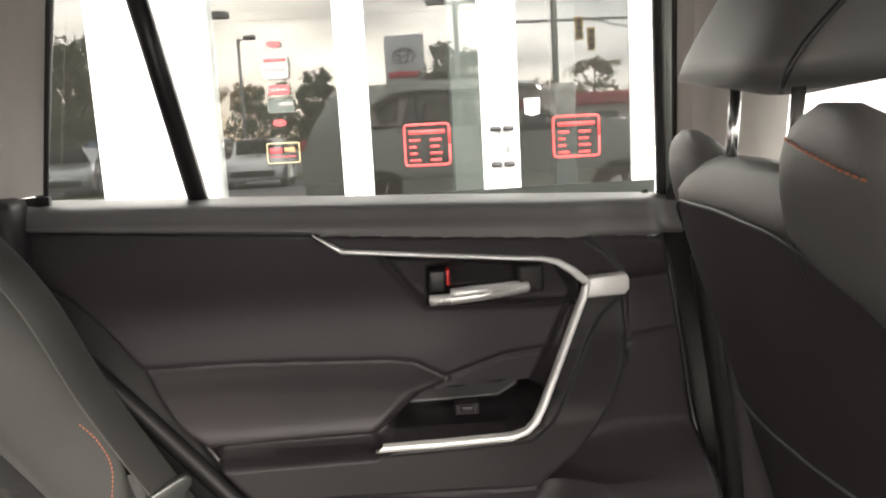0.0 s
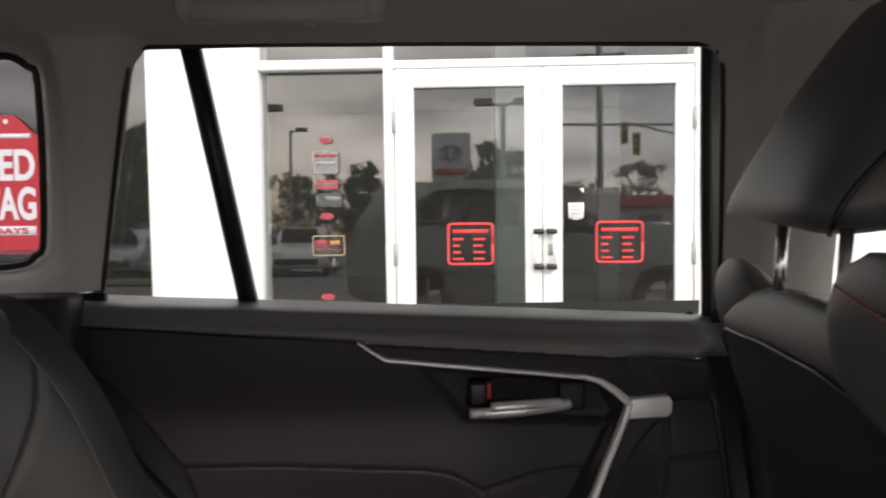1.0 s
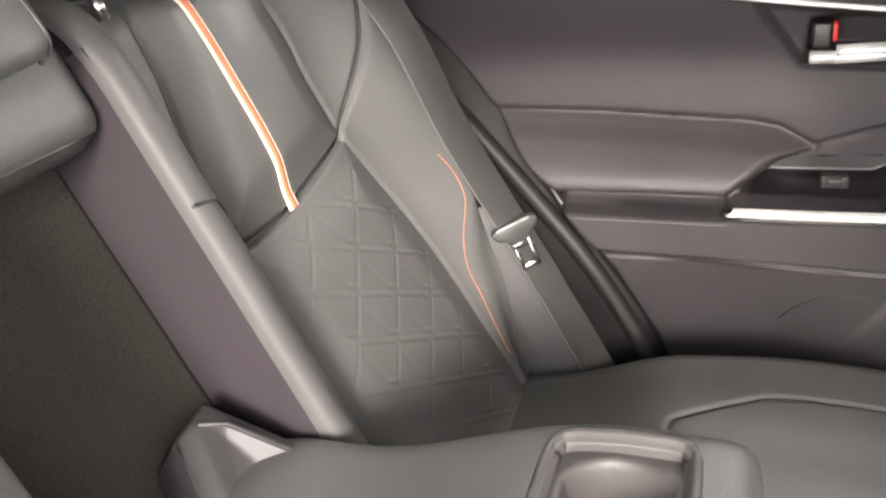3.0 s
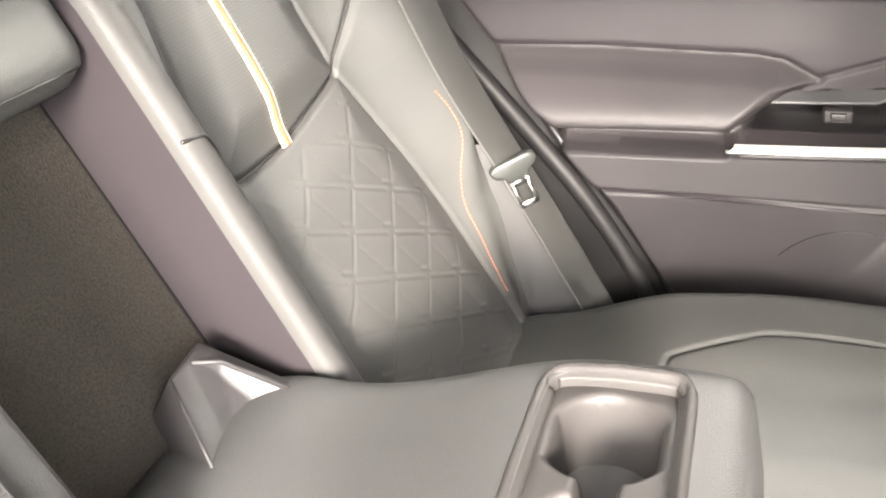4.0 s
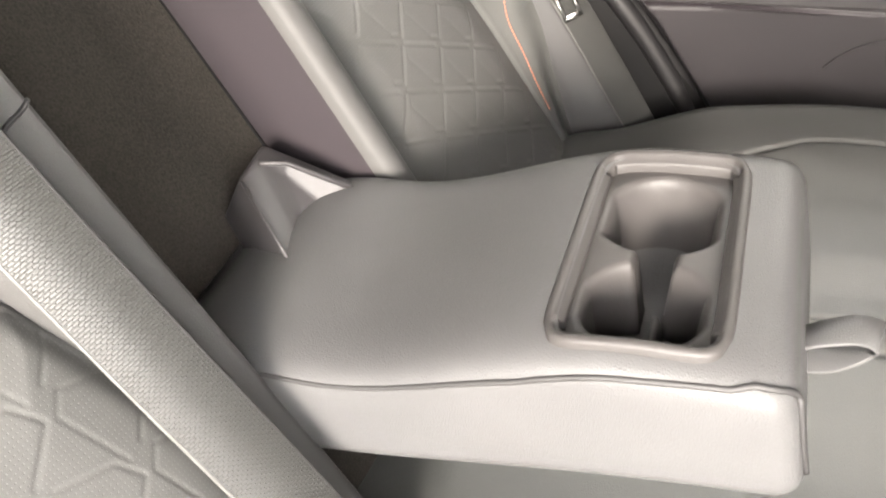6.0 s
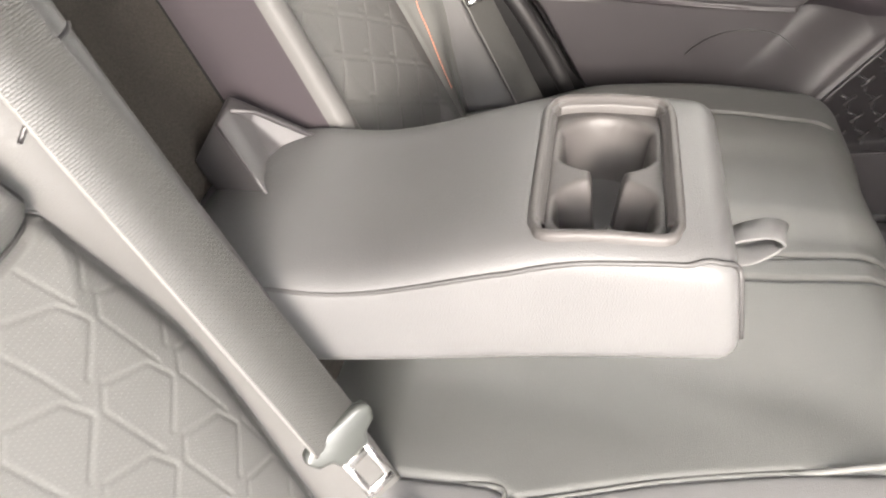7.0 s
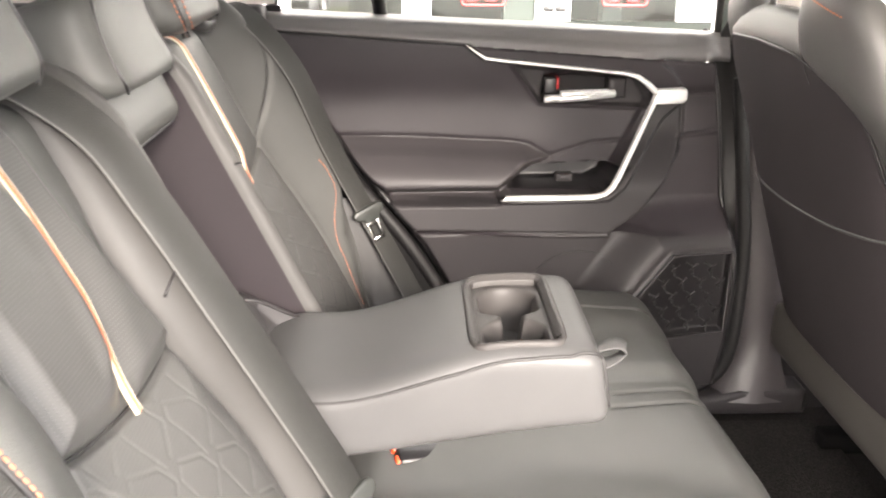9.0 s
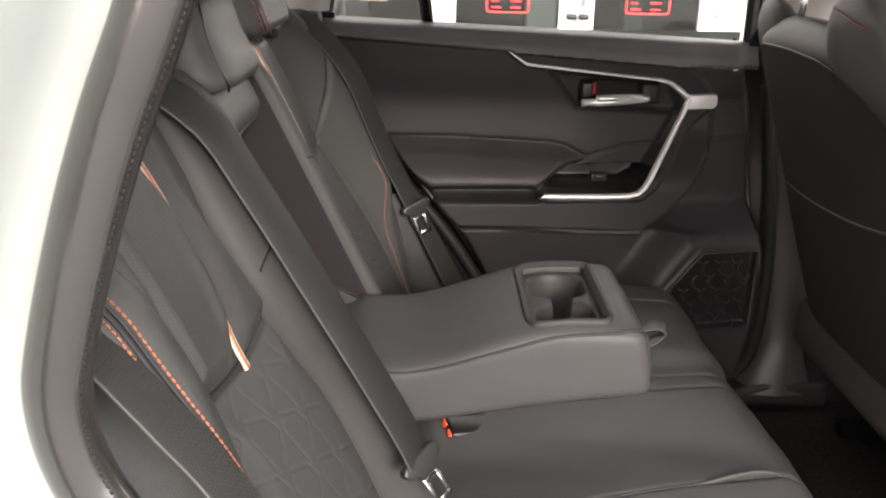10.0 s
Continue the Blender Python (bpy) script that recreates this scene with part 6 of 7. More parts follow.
WHITE = mat("white_panel", (0.80, 0.80, 0.79), 0.45, vary=0.03, vary_scale=2, bump=0.1, bump_scale=60)
FRAME = mat("white_frame", (0.78, 0.78, 0.76), 0.35, vary=0.04, vary_scale=4, bump=0.1, bump_scale=200)
SHOP_GLASS = glass("shop_glass", (0.68, 0.70, 0.69), 0.105)
SIGN_RED = mat("sign_red", (0.62, 0.04, 0.04), 0.5, vary=0.06, vary_scale=20)
TAG_RED = mat("tag_red", (0.50, 0.035, 0.045), 0.5, vary=0.08, vary_scale=6)
SIGN_WHITE = mat("sign_white", (0.80, 0.80, 0.80), 0.5, vary=0.04)
SIGN_DARK = mat("sign_dark", (0.04, 0.045, 0.045), 0.5, vary=0.1)
ASPHALT = mat("asphalt", (0.16, 0.16, 0.162), 0.9, bump=0.8, bump_scale=90, vary=0.25, vary_scale=0.8, fine=0.3)
CONCRETE = mat("concrete", (0.32, 0.31, 0.29), 0.85, bump=0.5, bump_scale=60, vary=0.15, vary_scale=2, fine=0.1)
GRASS = mat("grass", (0.075, 0.10, 0.035), 0.9, bump=1.0, bump_scale=40, vary=0.35, vary_scale=3, fine=0.4)
GREY_METAL = mat("pole_grey", (0.30, 0.31, 0.31), 0.5, metal=0.3, vary=0.1)


def slab(x0, x1, z0, z1, d0, d1, bevel=0.004, m=None):
    return box((x0, d0, z0), (x1, d1, z1), bevel, 1, m if m is not None else wall_m())


gr = bmesh.new()
bmesh.ops.create_grid(gr, x_segments=2, y_segments=2, size=1500)
bmesh.ops.translate(gr, vec=(0, 0, GZ), verts=gr.verts)
tagged(part("ground", gr, ASPHALT, smooth=False), "grey asphalt of the car lot", "ground", kind="structure")
tagged(part("pavement", box((-14, 2.9, GZ - 0.1), (14, 5.6, GZ + 0.12), 0.02), CONCRETE), "pale concrete walk along the showroom", "pavement", kind="structure")

FAC = tagged(new("facade"), "white showroom front with glazed entrance doors", "facade", kind="structure")
# columns and rails: (x0, x1, z0, z1, front, back)
C0 = GZ + 0.12
under(part("column", slab(-1.70, -0.975, C0, 4.0, -0.06, 0.20), WHITE, None, "broad white clad column"), FAC)
under(part("column_joint", slab(-1.702, -0.973, 1.962, 1.966, -0.0615, 0.15, 0), GREY_METAL), FAC)
under(part("column", slab(1.765, 6.5, C0, 4.0, -0.06, 0.20), WHITE, None, "white clad wall"), FAC)
under(part("mullion", slab(-0.175, -0.115, C0, 4.0, -0.05, 0.10), FRAME), FAC)
under(part("mullion", slab(-3.375, -3.31, C0, 4.0, -0.05, 0.10), FRAME), FAC)
under(part("mullion", slab(-2.225, -2.160, C0, 4.0, -0.05, 0.10), FRAME), FAC)
under(part("mullion", slab(-7.5, -7.43, C0, 4.0, -0.05, 0.10), FRAME), FAC)
under(part("transom", slab(-0.975, -0.175, 1.960, 2.020, -0.05, 0.10), FRAME), FAC)
under(part("transom", slab(-0.115, 1.765, 1.955, 2.005, -0.05, 0.10), FRAME), FAC)
under(part("transom", slab(-7.5, -1.70, 2.60, 2.66, -0.05, 0.10), FRAME), FAC)
under(part("base_rail", slab(-7.5, -1.70, C0, C0 + 0.10, -0.05, 0.10), FRAME), FAC)
under(part("base_rail", slab(-0.975, -0.175, C0, C0 + 0.10, -0.05, 0.10), FRAME), FAC)
under(part("fascia", slab(-14, 6.5, 4.0, 5.6, -0.10, 0.25), WHITE, None, "white fascia"), FAC)
under(part("wall_end", slab(-14, -7.5, C0, 4.0, -0.06, 0.20), WHITE), FAC)


def pane(name, x0, x1, z0, z1, off, label):
    b = bmesh.new()
    lean = math.tan(radians(1.7))
    zm = (z0 + z1) / 2
    M = wall_m()
    for w in ((x0, z0), (x1, z0), (x1, z1), (x0, z1)):
        b.verts.new(M @ Vector((w[0], off + lean * (w[1] - zm), w[1])))
    b.faces.new(list(b.verts))
    return under(part(name, b, SHOP_GLASS, None, label, smooth=False), FAC)


pane("glass_pane", -0.975, -0.175, C0 + 0.1, 1.96, 0.04, "dark reflective glass")
pane("glass_pane", -0.975, -0.175, 2.02, 4.0, 0.04, "dark reflective glass")
pane("glass_pane", -0.115, 1.765, 2.005, 4.0, 0.04, "dark reflective glass")
pane("glass_pane", -2.16, -1.70, C0 + 0.1, 2.6, 0.04, "dark reflective glass")
pane("glass_pane", -3.31, -2.225, C0 + 0.1, 2.6, 0.04, "dark reflective glass")
pane("glass_pane", -7.43, -3.375, C0 + 0.1, 2.6, 0.04, "dark reflective glass")
pane("glass_pane", -7.43, -1.70, 2.66, 4.0, 0.04, "dark reflective glass")


def leaf(x0, x1, gx0, gx1, hinge_x, pull_x, label):
    D = thing("entrance_door", label, "door", wall_m(x0).translation.to_tuple(), "entrance doors")
    D.location.z = C0
    for nm, a in (("stile", (x0, gx0, C0 + 0.01, 1.95)), ("stile", (gx1, x1, C0 + 0.01, 1.95)), ("top_rail", (gx0, gx1, 1.835, 1.95)), ("bottom_rail", (gx0, gx1, C0 + 0.01, C0 + 0.22))):
        under(part(nm, slab(*a, -0.045, 0.02), FRAME), D)
    p = pane("glass_pane", gx0, gx1, C0 + 0.22, 1.835, -0.012, "dark reflective glass")
    under(p, D)
    for z in (0.78, 1.62, 0.2):
        under(part("hinge", slab(hinge_x - 0.012, hinge_x + 0.012, z - 0.07, z + 0.07, -0.062, -0.044, 0.003), GREY_METAL), D)
    M = wall_m()
    line = [M @ Vector((pull_x, -0.045, 0.93)), M @ Vector((pull_x, -0.10, 0.93)), M @ Vector((pull_x, -0.115, 0.905)), M @ Vector((pull_x, -0.115, 0.725)), M @ Vector((pull_x, -0.10, 0.70)), M @ Vector((pull_x, -0.045, 0.70))]
    under(part("pull_bar", sweep(line[2:4], ring(0.013, 10), (1, 0, 0)), FRAME, None, "white pull bar"), D)
    for z in (0.925, 0.703):
        under(part("pull_bracket", slab(pull_x - 0.055 if pull_x > 0.82 else pull_x - 0.012, pull_x + 0.012 if pull_x > 0.82 else pull_x + 0.055, z - 0.016, z + 0.016, -0.125, -0.044, 0.006), BLACK, None, "black bracket"), D)
    return D


leaf(-0.108, 0.818, 0.012, 0.712, -0.112, 0.772, "white framed glass entrance door with opening-hours decal")
leaf(0.824, 1.758, 0.945, 1.648, 1.762, 0.896, "white framed glass entrance door with hours decal and notice")
tagged(part("door_lock", slab(0.853, 0.885, 0.77, 0.845, -0.056, -0.044, 0.004), GREY_METAL), "grey lock plate on the entrance door", "lock")


def decal_hours(x0, z1, w, h):
    D = thing("hours_decal", "red framed opening-hours decal on the door glass", "decal", wall_m((x0 + w / 2)).translation.to_tuple(), "hours decals")
    D.location.z = z1 - h
    M = wall_m(0, 0, -0.030)
    cx, cz = x0 + w / 2, z1 - h / 2
    lp = [M @ Vector((cx + a, 0, cz + b)) for a, b in super_ring(w - 0.014, h - 0.014, 60, 14)]
    under(part("border", sweep(lp + lp[:1], flat_bar(0.004, 0.014), (0, 1, 0)), SIGN_RED), D)

    def bar(a, b, z, t):
        under(part("text_bar", slab(a, b, z - t / 2, z + t / 2, -0.0335, -0.0310, 0, wall_m()), SIGN_RED), D)
    bar(x0 + 0.035, x0 + w - 0.035, z1 - 0.055, 0.024)
    for k, (l1, l2) in enumerate(((0.07, 0.075), (0.045, 0.06), (0.05, 0.075), (0.07, 0.07))):
        z = z1 - 0.105 - k * 0.042
        bar(x0 + 0.035, x0 + 0.035 + l1, z, 0.015)
        bar(x0 + 0.165, x0 + 0.165 + l2, z, 0.015)
    return D


decal_hours(0.217, 0.981, 0.296, 0.270)
decal_hours(1.153, 0.984, 0.300, 0.266)
NT = thing("door_notice", "small white notice taped to the door glass", "notice", wall_m(1.03).translation.to_tuple())
NT.location.z = 1.0
under(part("sheet", prism([(0.985, 1.005), (1.03, 0.990), (1.078, 1.005), (1.080, 1.10), (0.983, 1.10)], 0.003, wall_m(0, 0, -0.033) @ XZ), SIGN_WHITE), NT)
for z in (1.075, 1.055, 1.035):
    under(part("text_bar", slab(1.0, 1.06, z - 0.004, z + 0.004, -0.0345, -0.0332, 0), GREY_METAL), NT)


def see_through(m, cover):
    """A printed film that lets part of what lies behind it through."""
    n, l = m.node_tree.nodes, m.node_tree.links
    tr, mx = n.new("ShaderNodeBsdfTransparent"), n.new("ShaderNodeMixShader")
    mx.inputs["Fac"].default_value = cover
    l.new(tr.outputs["BSDF"], mx.inputs[1])
    l.new(n["Principled BSDF"].outputs["BSDF"], mx.inputs[2])
    l.new(mx.outputs["Shader"], n["Material Output"].inputs["Surface"])
    return m


# sticker colours dulled to stand in for the glass haze over them
DULL_RED = see_through(mat("dull_red", (0.42, 0.07, 0.08), 0.5, vary=0.1), 0.6)
DULL_WHITE = see_through(mat("dull_white", (0.30, 0.28, 0.275), 0.5, vary=0.08), 0.5)
FILM_DARK = see_through(mat("film_green", (0.10, 0.12, 0.11), 0.5, vary=0.1), 0.45)


def sticker(x, z, w, h, mt, label, bars=()):
    S = thing("window_sticker", label, "sticker", wall_m(x).translation.to_tuple(), "window stickers")
    S.location.z = z - h / 2
    lp = [wall_m(0, 0, 0.012) @ Vector((x + a, 0, z + b)) for a, b in super_ring(w, h, 24, 2.6 if h < 0.06 else 9)]
    b = bmesh.new()
    b.faces.new([b.verts.new(p) for p in lp])
    ex = bmesh.ops.extrude_face_region(b, geom=b.faces[:])
    bmesh.ops.translate(b, vec=(0, 0.002, 0), verts=[v for v in ex["geom"] if isinstance(v, bmesh.types.BMVert)])
    bmesh.ops.recalc_face_normals(b, faces=b.faces)
    under(part("film", b, mt, smooth=False), S)
    for bx0, bx1, bz, t, bm_ in bars:
        under(part("text_bar", slab(x + bx0, x + bx1, z + bz - t / 2, z + bz + t / 2, 0.009, 0.0112, 0), bm_), S)


for z in (1.517, 1.030, 0.507):
    sticker(-0.563, z, 0.085, 0.042, DULL_RED, "small red oval window sticker")
sticker(-0.563, 1.375, 0.165, 0.145, DULL_WHITE, "pale window sticker with red lettering bars", ((-0.07, 0.07, 0.045, 0.018, DULL_RED), (-0.06, 0.06, -0.005, 0.02, GREY_METAL)))
sticker(-0.553, 1.235, 0.14, 0.060, DULL_RED, "red window sticker with white lettering bar", ((-0.05, 0.05, 0, 0.016, DULL_WHITE),))
sticker(-0.545, 1.135, 0.17, 0.085, FILM_DARK, "dark green window sticker", ((-0.02, 0.075, 0.01, 0.026, DULL_WHITE),))
FR = thing("window_sticker", "clear window sticker with gold frame and red band", "sticker", wall_m(-0.553).translation.to_tuple(), "window stickers")
FR.location.z = 0.774
lp = [wall_m(0, 0, 0.010) @ Vector((-0.553 + a, 0, 0.84 + b)) for a, b in super_ring(0.205, 0.125, 32, 16)]
under(part("border", sweep(lp + lp[:1], flat_bar(0.003, 0.005), (0, 1, 0)), mat("gold", (0.45, 0.38, 0.22), 0.5)), FR)
under(part("text_bar", slab(-0.640, -0.560, 0.835, 0.875, 0.008, 0.0105, 0), DULL_RED), FR)
under(part("text_bar", slab(-0.545, -0.480, 0.845, 0.872, 0.008, 0.0105, 0), mat("dull_orange", (0.40, 0.18, 0.08), 0.6)), FR)
under(part("text_bar", slab(-0.640, -0.470, 0.812, 0.820, 0.008, 0.0105, 0), DULL_RED), FR)
# sale tag on the glass beside the quarter window
TG = thing("sale_tag_poster", "tall red tag-shaped sale poster on the showroom glass", "poster", wall_m(-2.68).translation.to_tuple())
TG.location.z = 0.75
tag = [(-2.905, 0.80), (-2.905, 1.575), (-2.86, 1.600), (-2.76, 1.685), (-2.72, 1.712), (-2.63, 1.712), (-2.585, 1.685), (-2.50, 1.600), (-2.455, 1.575), (-2.455, 0.80)]
under(part("sheet", prism(tag, 0.004, wall_m(0, 0, 0.025) @ XZ, 0), TAG_RED, smooth=False), TG)
eye = [wall_m(0, 0, 0.0225) @ Vector((-2.676 + a, 0, 1.672 + b)) for a, b in ring(0.016, 16)]
eb = bmesh.new()
eb.faces.new([eb.verts.new(p) for p in eye])
under(part("eyelet", eb, SIGN_WHITE, smooth=False), TG)
under(part("emblem", sweep([wall_m(0, 0, 0.022) @ Vector((-2.815 + a, 0, 1.577 + b)) for a, b in ring(0.028, 20, 0.020) + ring(0.028, 20, 0.020)[:1]], flat_bar(0.002, 0.006), (0, 1, 0)), SIGN_WHITE), TG)
under(part("brand_bar", slab(-2.775, -2.515, 1.562, 1.592, 0.0215, 0.0245, 0), SIGN_WHITE), TG)


def words(text, x, z, size, width, mt, parent):
    cu = bpy.data.curves.new("words", "FONT")
    cu.body, cu.size, cu.align_x, cu.extrude, cu.offset = text, 1.0, "LEFT", 0.004, 0.03
    tmp = new("words", cu)
    bpy.context.view_layer.update()
    me = bpy.data.meshes.new_from_object(tmp.evaluated_get(bpy.context.evaluated_depsgraph_get()))
    bpy.data.objects.remove(tmp, do_unlink=True)
    v = np.zeros(len(me.vertices) * 3)
    me.vertices.foreach_get("co", v)
    v = v.reshape(-1, 3)
    lo, hi = v.min(0), v.max(0)
    v[:, 0] = (v[:, 0] - lo[0]) / (hi[0] - lo[0]) * width
    v[:, 1] = (v[:, 1] - lo[1]) / (hi[1] - lo[1]) * size
    M = wall_m(0, 0, 0.0205)
    out = [M @ Vector((x + a, -0.002 - c * 0.2, z + b)) for a, b, c in v]
    me.vertices.foreach_set("co", np.array([tuple(p) for p in out]).ravel())
    under(part("lettering", me, mt, None, smooth=False), parent)


words("RED", -2.850, 1.285, 0.205, 0.36, SIGN_WHITE, TG)
words("TAG", -2.850, 1.025, 0.220, 0.36, SIGN_WHITE, TG)
under(part("band", slab(-2.86, -2.50, 0.925, 0.985, 0.0215, 0.0245, 0), SIGN_WHITE), TG)
words("DAYS", -2.79, 0.935, 0.040, 0.24, TAG_RED, TG)
# web address over the doors, as plain bars
for k, (a, b) in enumerate(((0.02, 0.20), (0.24, 0.28), (0.30, 0.46), (1.09, 1.13))):
    tagged(part("lettering_bar", slab(a, b, 2.125, 2.16, 0.030, 0.034, 0), SIGN_WHITE), "white lettering strip on the glass above the doors", "lettering", group="lettering bars")
# interior: hall behind the glass, its dimness put into dark wall colour
IN = tagged(new("showroom"), "dim showroom interior behind the glass", "interior", kind="structure")
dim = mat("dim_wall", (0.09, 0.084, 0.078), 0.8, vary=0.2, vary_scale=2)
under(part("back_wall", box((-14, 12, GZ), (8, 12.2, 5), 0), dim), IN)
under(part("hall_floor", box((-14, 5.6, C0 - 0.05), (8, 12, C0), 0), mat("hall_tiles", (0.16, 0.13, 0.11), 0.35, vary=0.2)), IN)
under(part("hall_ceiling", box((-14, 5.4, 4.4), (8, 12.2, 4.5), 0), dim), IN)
under(part("inner_post", box((0.62, 6.4, C0), (0.86, 6.6, 4.4), 0.01), mat("inner_post", (0.16, 0.18, 0.17), 0.5)), IN)
under(part("inner_post", box((1.42, 6.4, C0), (1.58, 6.6, 4.4), 0.01), mat("inner_post_grey", (0.13, 0.14, 0.135), 0.5)), IN)

# ---- the lot behind, which the showroom glass mirrors ----


def parked_car(x, y, turn, paint, label, tall=1.45, length=4.6):
    C = thing("parked_car", label, "car", (0, 0, 0), "parked cars")
    h = tall
    prof = [(-length / 2, 0.35), (-length / 2 + 0.02, 0.80), (-length / 2 + 0.55, 0.92 if tall < 1.6 else 1.05), (-length / 2 + 1.15, h - 0.06), (-0.3, h), (0.45, h - 0.05), (1.15, 0.98), (length / 2 - 0.25, 0.80), (length / 2, 0.62), (length / 2, 0.32), (length / 2 - 0.2, 0.22), (-length / 2 + 0.2, 0.22)]
    rings = []
    for w, k in ((-0.88, 0.90), (-0.90, 0.97), (-0.72, 1.0), (0.72, 1.0), (0.90, 0.97), (0.88, 0.90)):
        rings.append([Vector((px, w * (1 if pz < 0.95 else 0.80), 0.2 + (pz - 0.2) * k)) for px, pz in prof])
    part("body", loft(rings), paint, C)
    gl_m = CAR_GLASS
    part("windscreen", prism([(-0.60, 0.0), (0.60, 0.0), (0.50, 0.55), (-0.50, 0.55)], 0.01, Matrix.Translation((1.10, 0, 0.97)) @ Euler((radians(90), 0, radians(90))).to_matrix().to_4x4() @ Euler((radians(38), 0, 0)).to_matrix().to_4x4()), gl_m, C)
    part("rear_screen", prism([(-0.60, 0.0), (0.60, 0.0), (0.50, 0.5), (-0.50, 0.5)], 0.01, Matrix.Translation((-length / 2 + 0.56, 0, 0.93)) @ Euler((radians(90), 0, radians(-90))).to_matrix().to_4x4() @ Euler((radians(40), 0, 0)).to_matrix().to_4x4()), gl_m, C)
    for s in (1, -1):
        part("side_window", prism([(-length / 2 + 1.0, 0.98), (0.95, 0.98), (0.45, h - 0.11), (-length / 2 + 1.3, h - 0.11)], 0.01, Matrix.Translation((0, s * 0.745, 0)) @ XZ), gl_m, C)
        part("headlight", box((length / 2 - 0.32, s * 0.62 - 0.18, 0.60), (length / 2 + 0.01, s * 0.62 + 0.18, 0.72), 0.03), HEADLAMP, C)
        for wx in (-length / 2 + 0.85, length / 2 - 0.9):
            tw = sweep([(wx + 0.24 * math.cos(a), s * 0.80, 0.32 + 0.24 * math.sin(a)) for a in np.linspace(0, 2 * math.pi, 25)], flat_bar(0.20, 0.16), (0, 1, 0))
            part("wheel", tw, tyre_mat, C)
            part("rim", sweep([(wx, s * 0.84, 0.32), (wx, s * 0.895, 0.32)], ring(0.19, 16), (1, 0, 0)), rim_mat, C)
    part("grille", box((length / 2 - 0.03, -0.62, 0.34), (length / 2 + 0.015, 0.62, 0.52), 0.02), BLACK, C)
    C.matrix_world = Matrix.Translation((x, y, GZ)) @ Euler((0, 0, radians(turn))).to_matrix().to_4x4()
    return C


CAR_GLASS = mat("parked_glass", (0.02, 0.024, 0.026), 0.08, vary=0.1)
HEADLAMP = mat("headlamp", (0.55, 0.56, 0.56), 0.15, vary=0.1)
P_WHITE = mat("paint_white", (0.72, 0.73, 0.73), 0.25, vary=0.03, coat=0.6)
P_SILVER = mat("paint_silver", (0.40, 0.42, 0.43), 0.28, metal=0.4, vary=0.03, coat=0.6)
P_BLUE = mat("paint_blue", (0.025, 0.05, 0.11), 0.25, vary=0.05, coat=0.6)
P_RED = mat("paint_red", (0.22, 0.025, 0.03), 0.25, vary=0.05, coat=0.6)
P_DARK = mat("paint_dark", (0.03, 0.033, 0.036), 0.25, vary=0.05, coat=0.6)
CARS = [(-7.0, -16.0, 80, P_WHITE, "white saloon car parked in the lot", 1.45), (-9.6, -18.0, 92, P_RED, "dark red estate car parked in the lot", 1.66),
        (-12.2, -14.8, 78, P_SILVER, "silver saloon car parked facing the showroom", 1.45), (-15.2, -15.2, 82, P_SILVER, "silver saloon car parked in the row", 1.45),
        (-13.4, -19.5, 80, P_BLUE, "dark blue estate car parked behind", 1.78), (-18.5, -15.5, 85, P_WHITE, "white saloon car at the end of the row", 1.45),
        (3.4, -15.5, 95, P_SILVER, "silver saloon car parked across the lane", 1.5), (6.5, -15.0, 90, P_DARK, "dark estate car parked across the lane", 1.68),
        (0.2, -18.5, 88, P_DARK, "dark saloon car parked across the lane", 1.45), (9.8, -16.5, 92, P_WHITE, "white estate car parked across the lane", 1.68),
        (-22.0, -17.0, 88, P_DARK, "dark saloon car at the far row", 1.45), (-25.5, -17.5, 88, P_SILVER, "silver estate car at the far row", 1.66)]
for x, y, turn, pt, lb, tall in CARS:
    parked_car(x, y, turn, pt, lb, tall)
tagged(part("grass_strip", box((-40, -12.2, GZ), (-8.5, -8.6, GZ + 0.06), 0.02), GRASS), "strip of green lawn beside the lot", "lawn", kind="structure")
tagged(part("grass_verge", box((-80, -27, GZ), (80, -21, GZ + 0.08), 0.02), GRASS), "green verge beside the road", "lawn", kind="structure")

POLE_M = mat("pole_bronze", (0.16, 0.16, 0.16), 0.5, vary=0.1)


def lot_lamp(x, y, h, heads=2):
    L = thing("street_lamp", "tall grey lot lamp with flat heads", "street lamp", (x, y, GZ), "lot lamps")
    under(part("pole", sweep([(x, y, GZ), (x, y, GZ + h)], ring(0.075, 10), (1, 0, 0)), GREY_METAL), L)
    under(part("base", sweep([(x, y, GZ), (x, y, GZ + 0.6)], ring(0.25, 14), (1, 0, 0)), CONCRETE), L)
    for s in ((-1, 1) if heads == 2 else (1,)):
        under(part("arm", sweep([(x, y, GZ + h - 0.1), (x + s * 0.35, y, GZ + h)], ring(0.04, 8), (0, 1, 0)), GREY_METAL), L)
        under(part("lamp_head", box((x + s * 0.3 - (0.5 if s < 0 else 0), y - 0.2, GZ + h - 0.06), (x + s * 0.3 + (0.5 if s > 0 else 0), y + 0.2, GZ + h + 0.12), 0.03), POLE_M), L)


lot_lamp(-0.65, -14.0, 4.85)
lot_lamp(-7.6, -13.2, 4.75)
lot_lamp(-11.8, -30.0, 6.3, 1)
lot_lamp(-20.0, -16.0, 6.5)

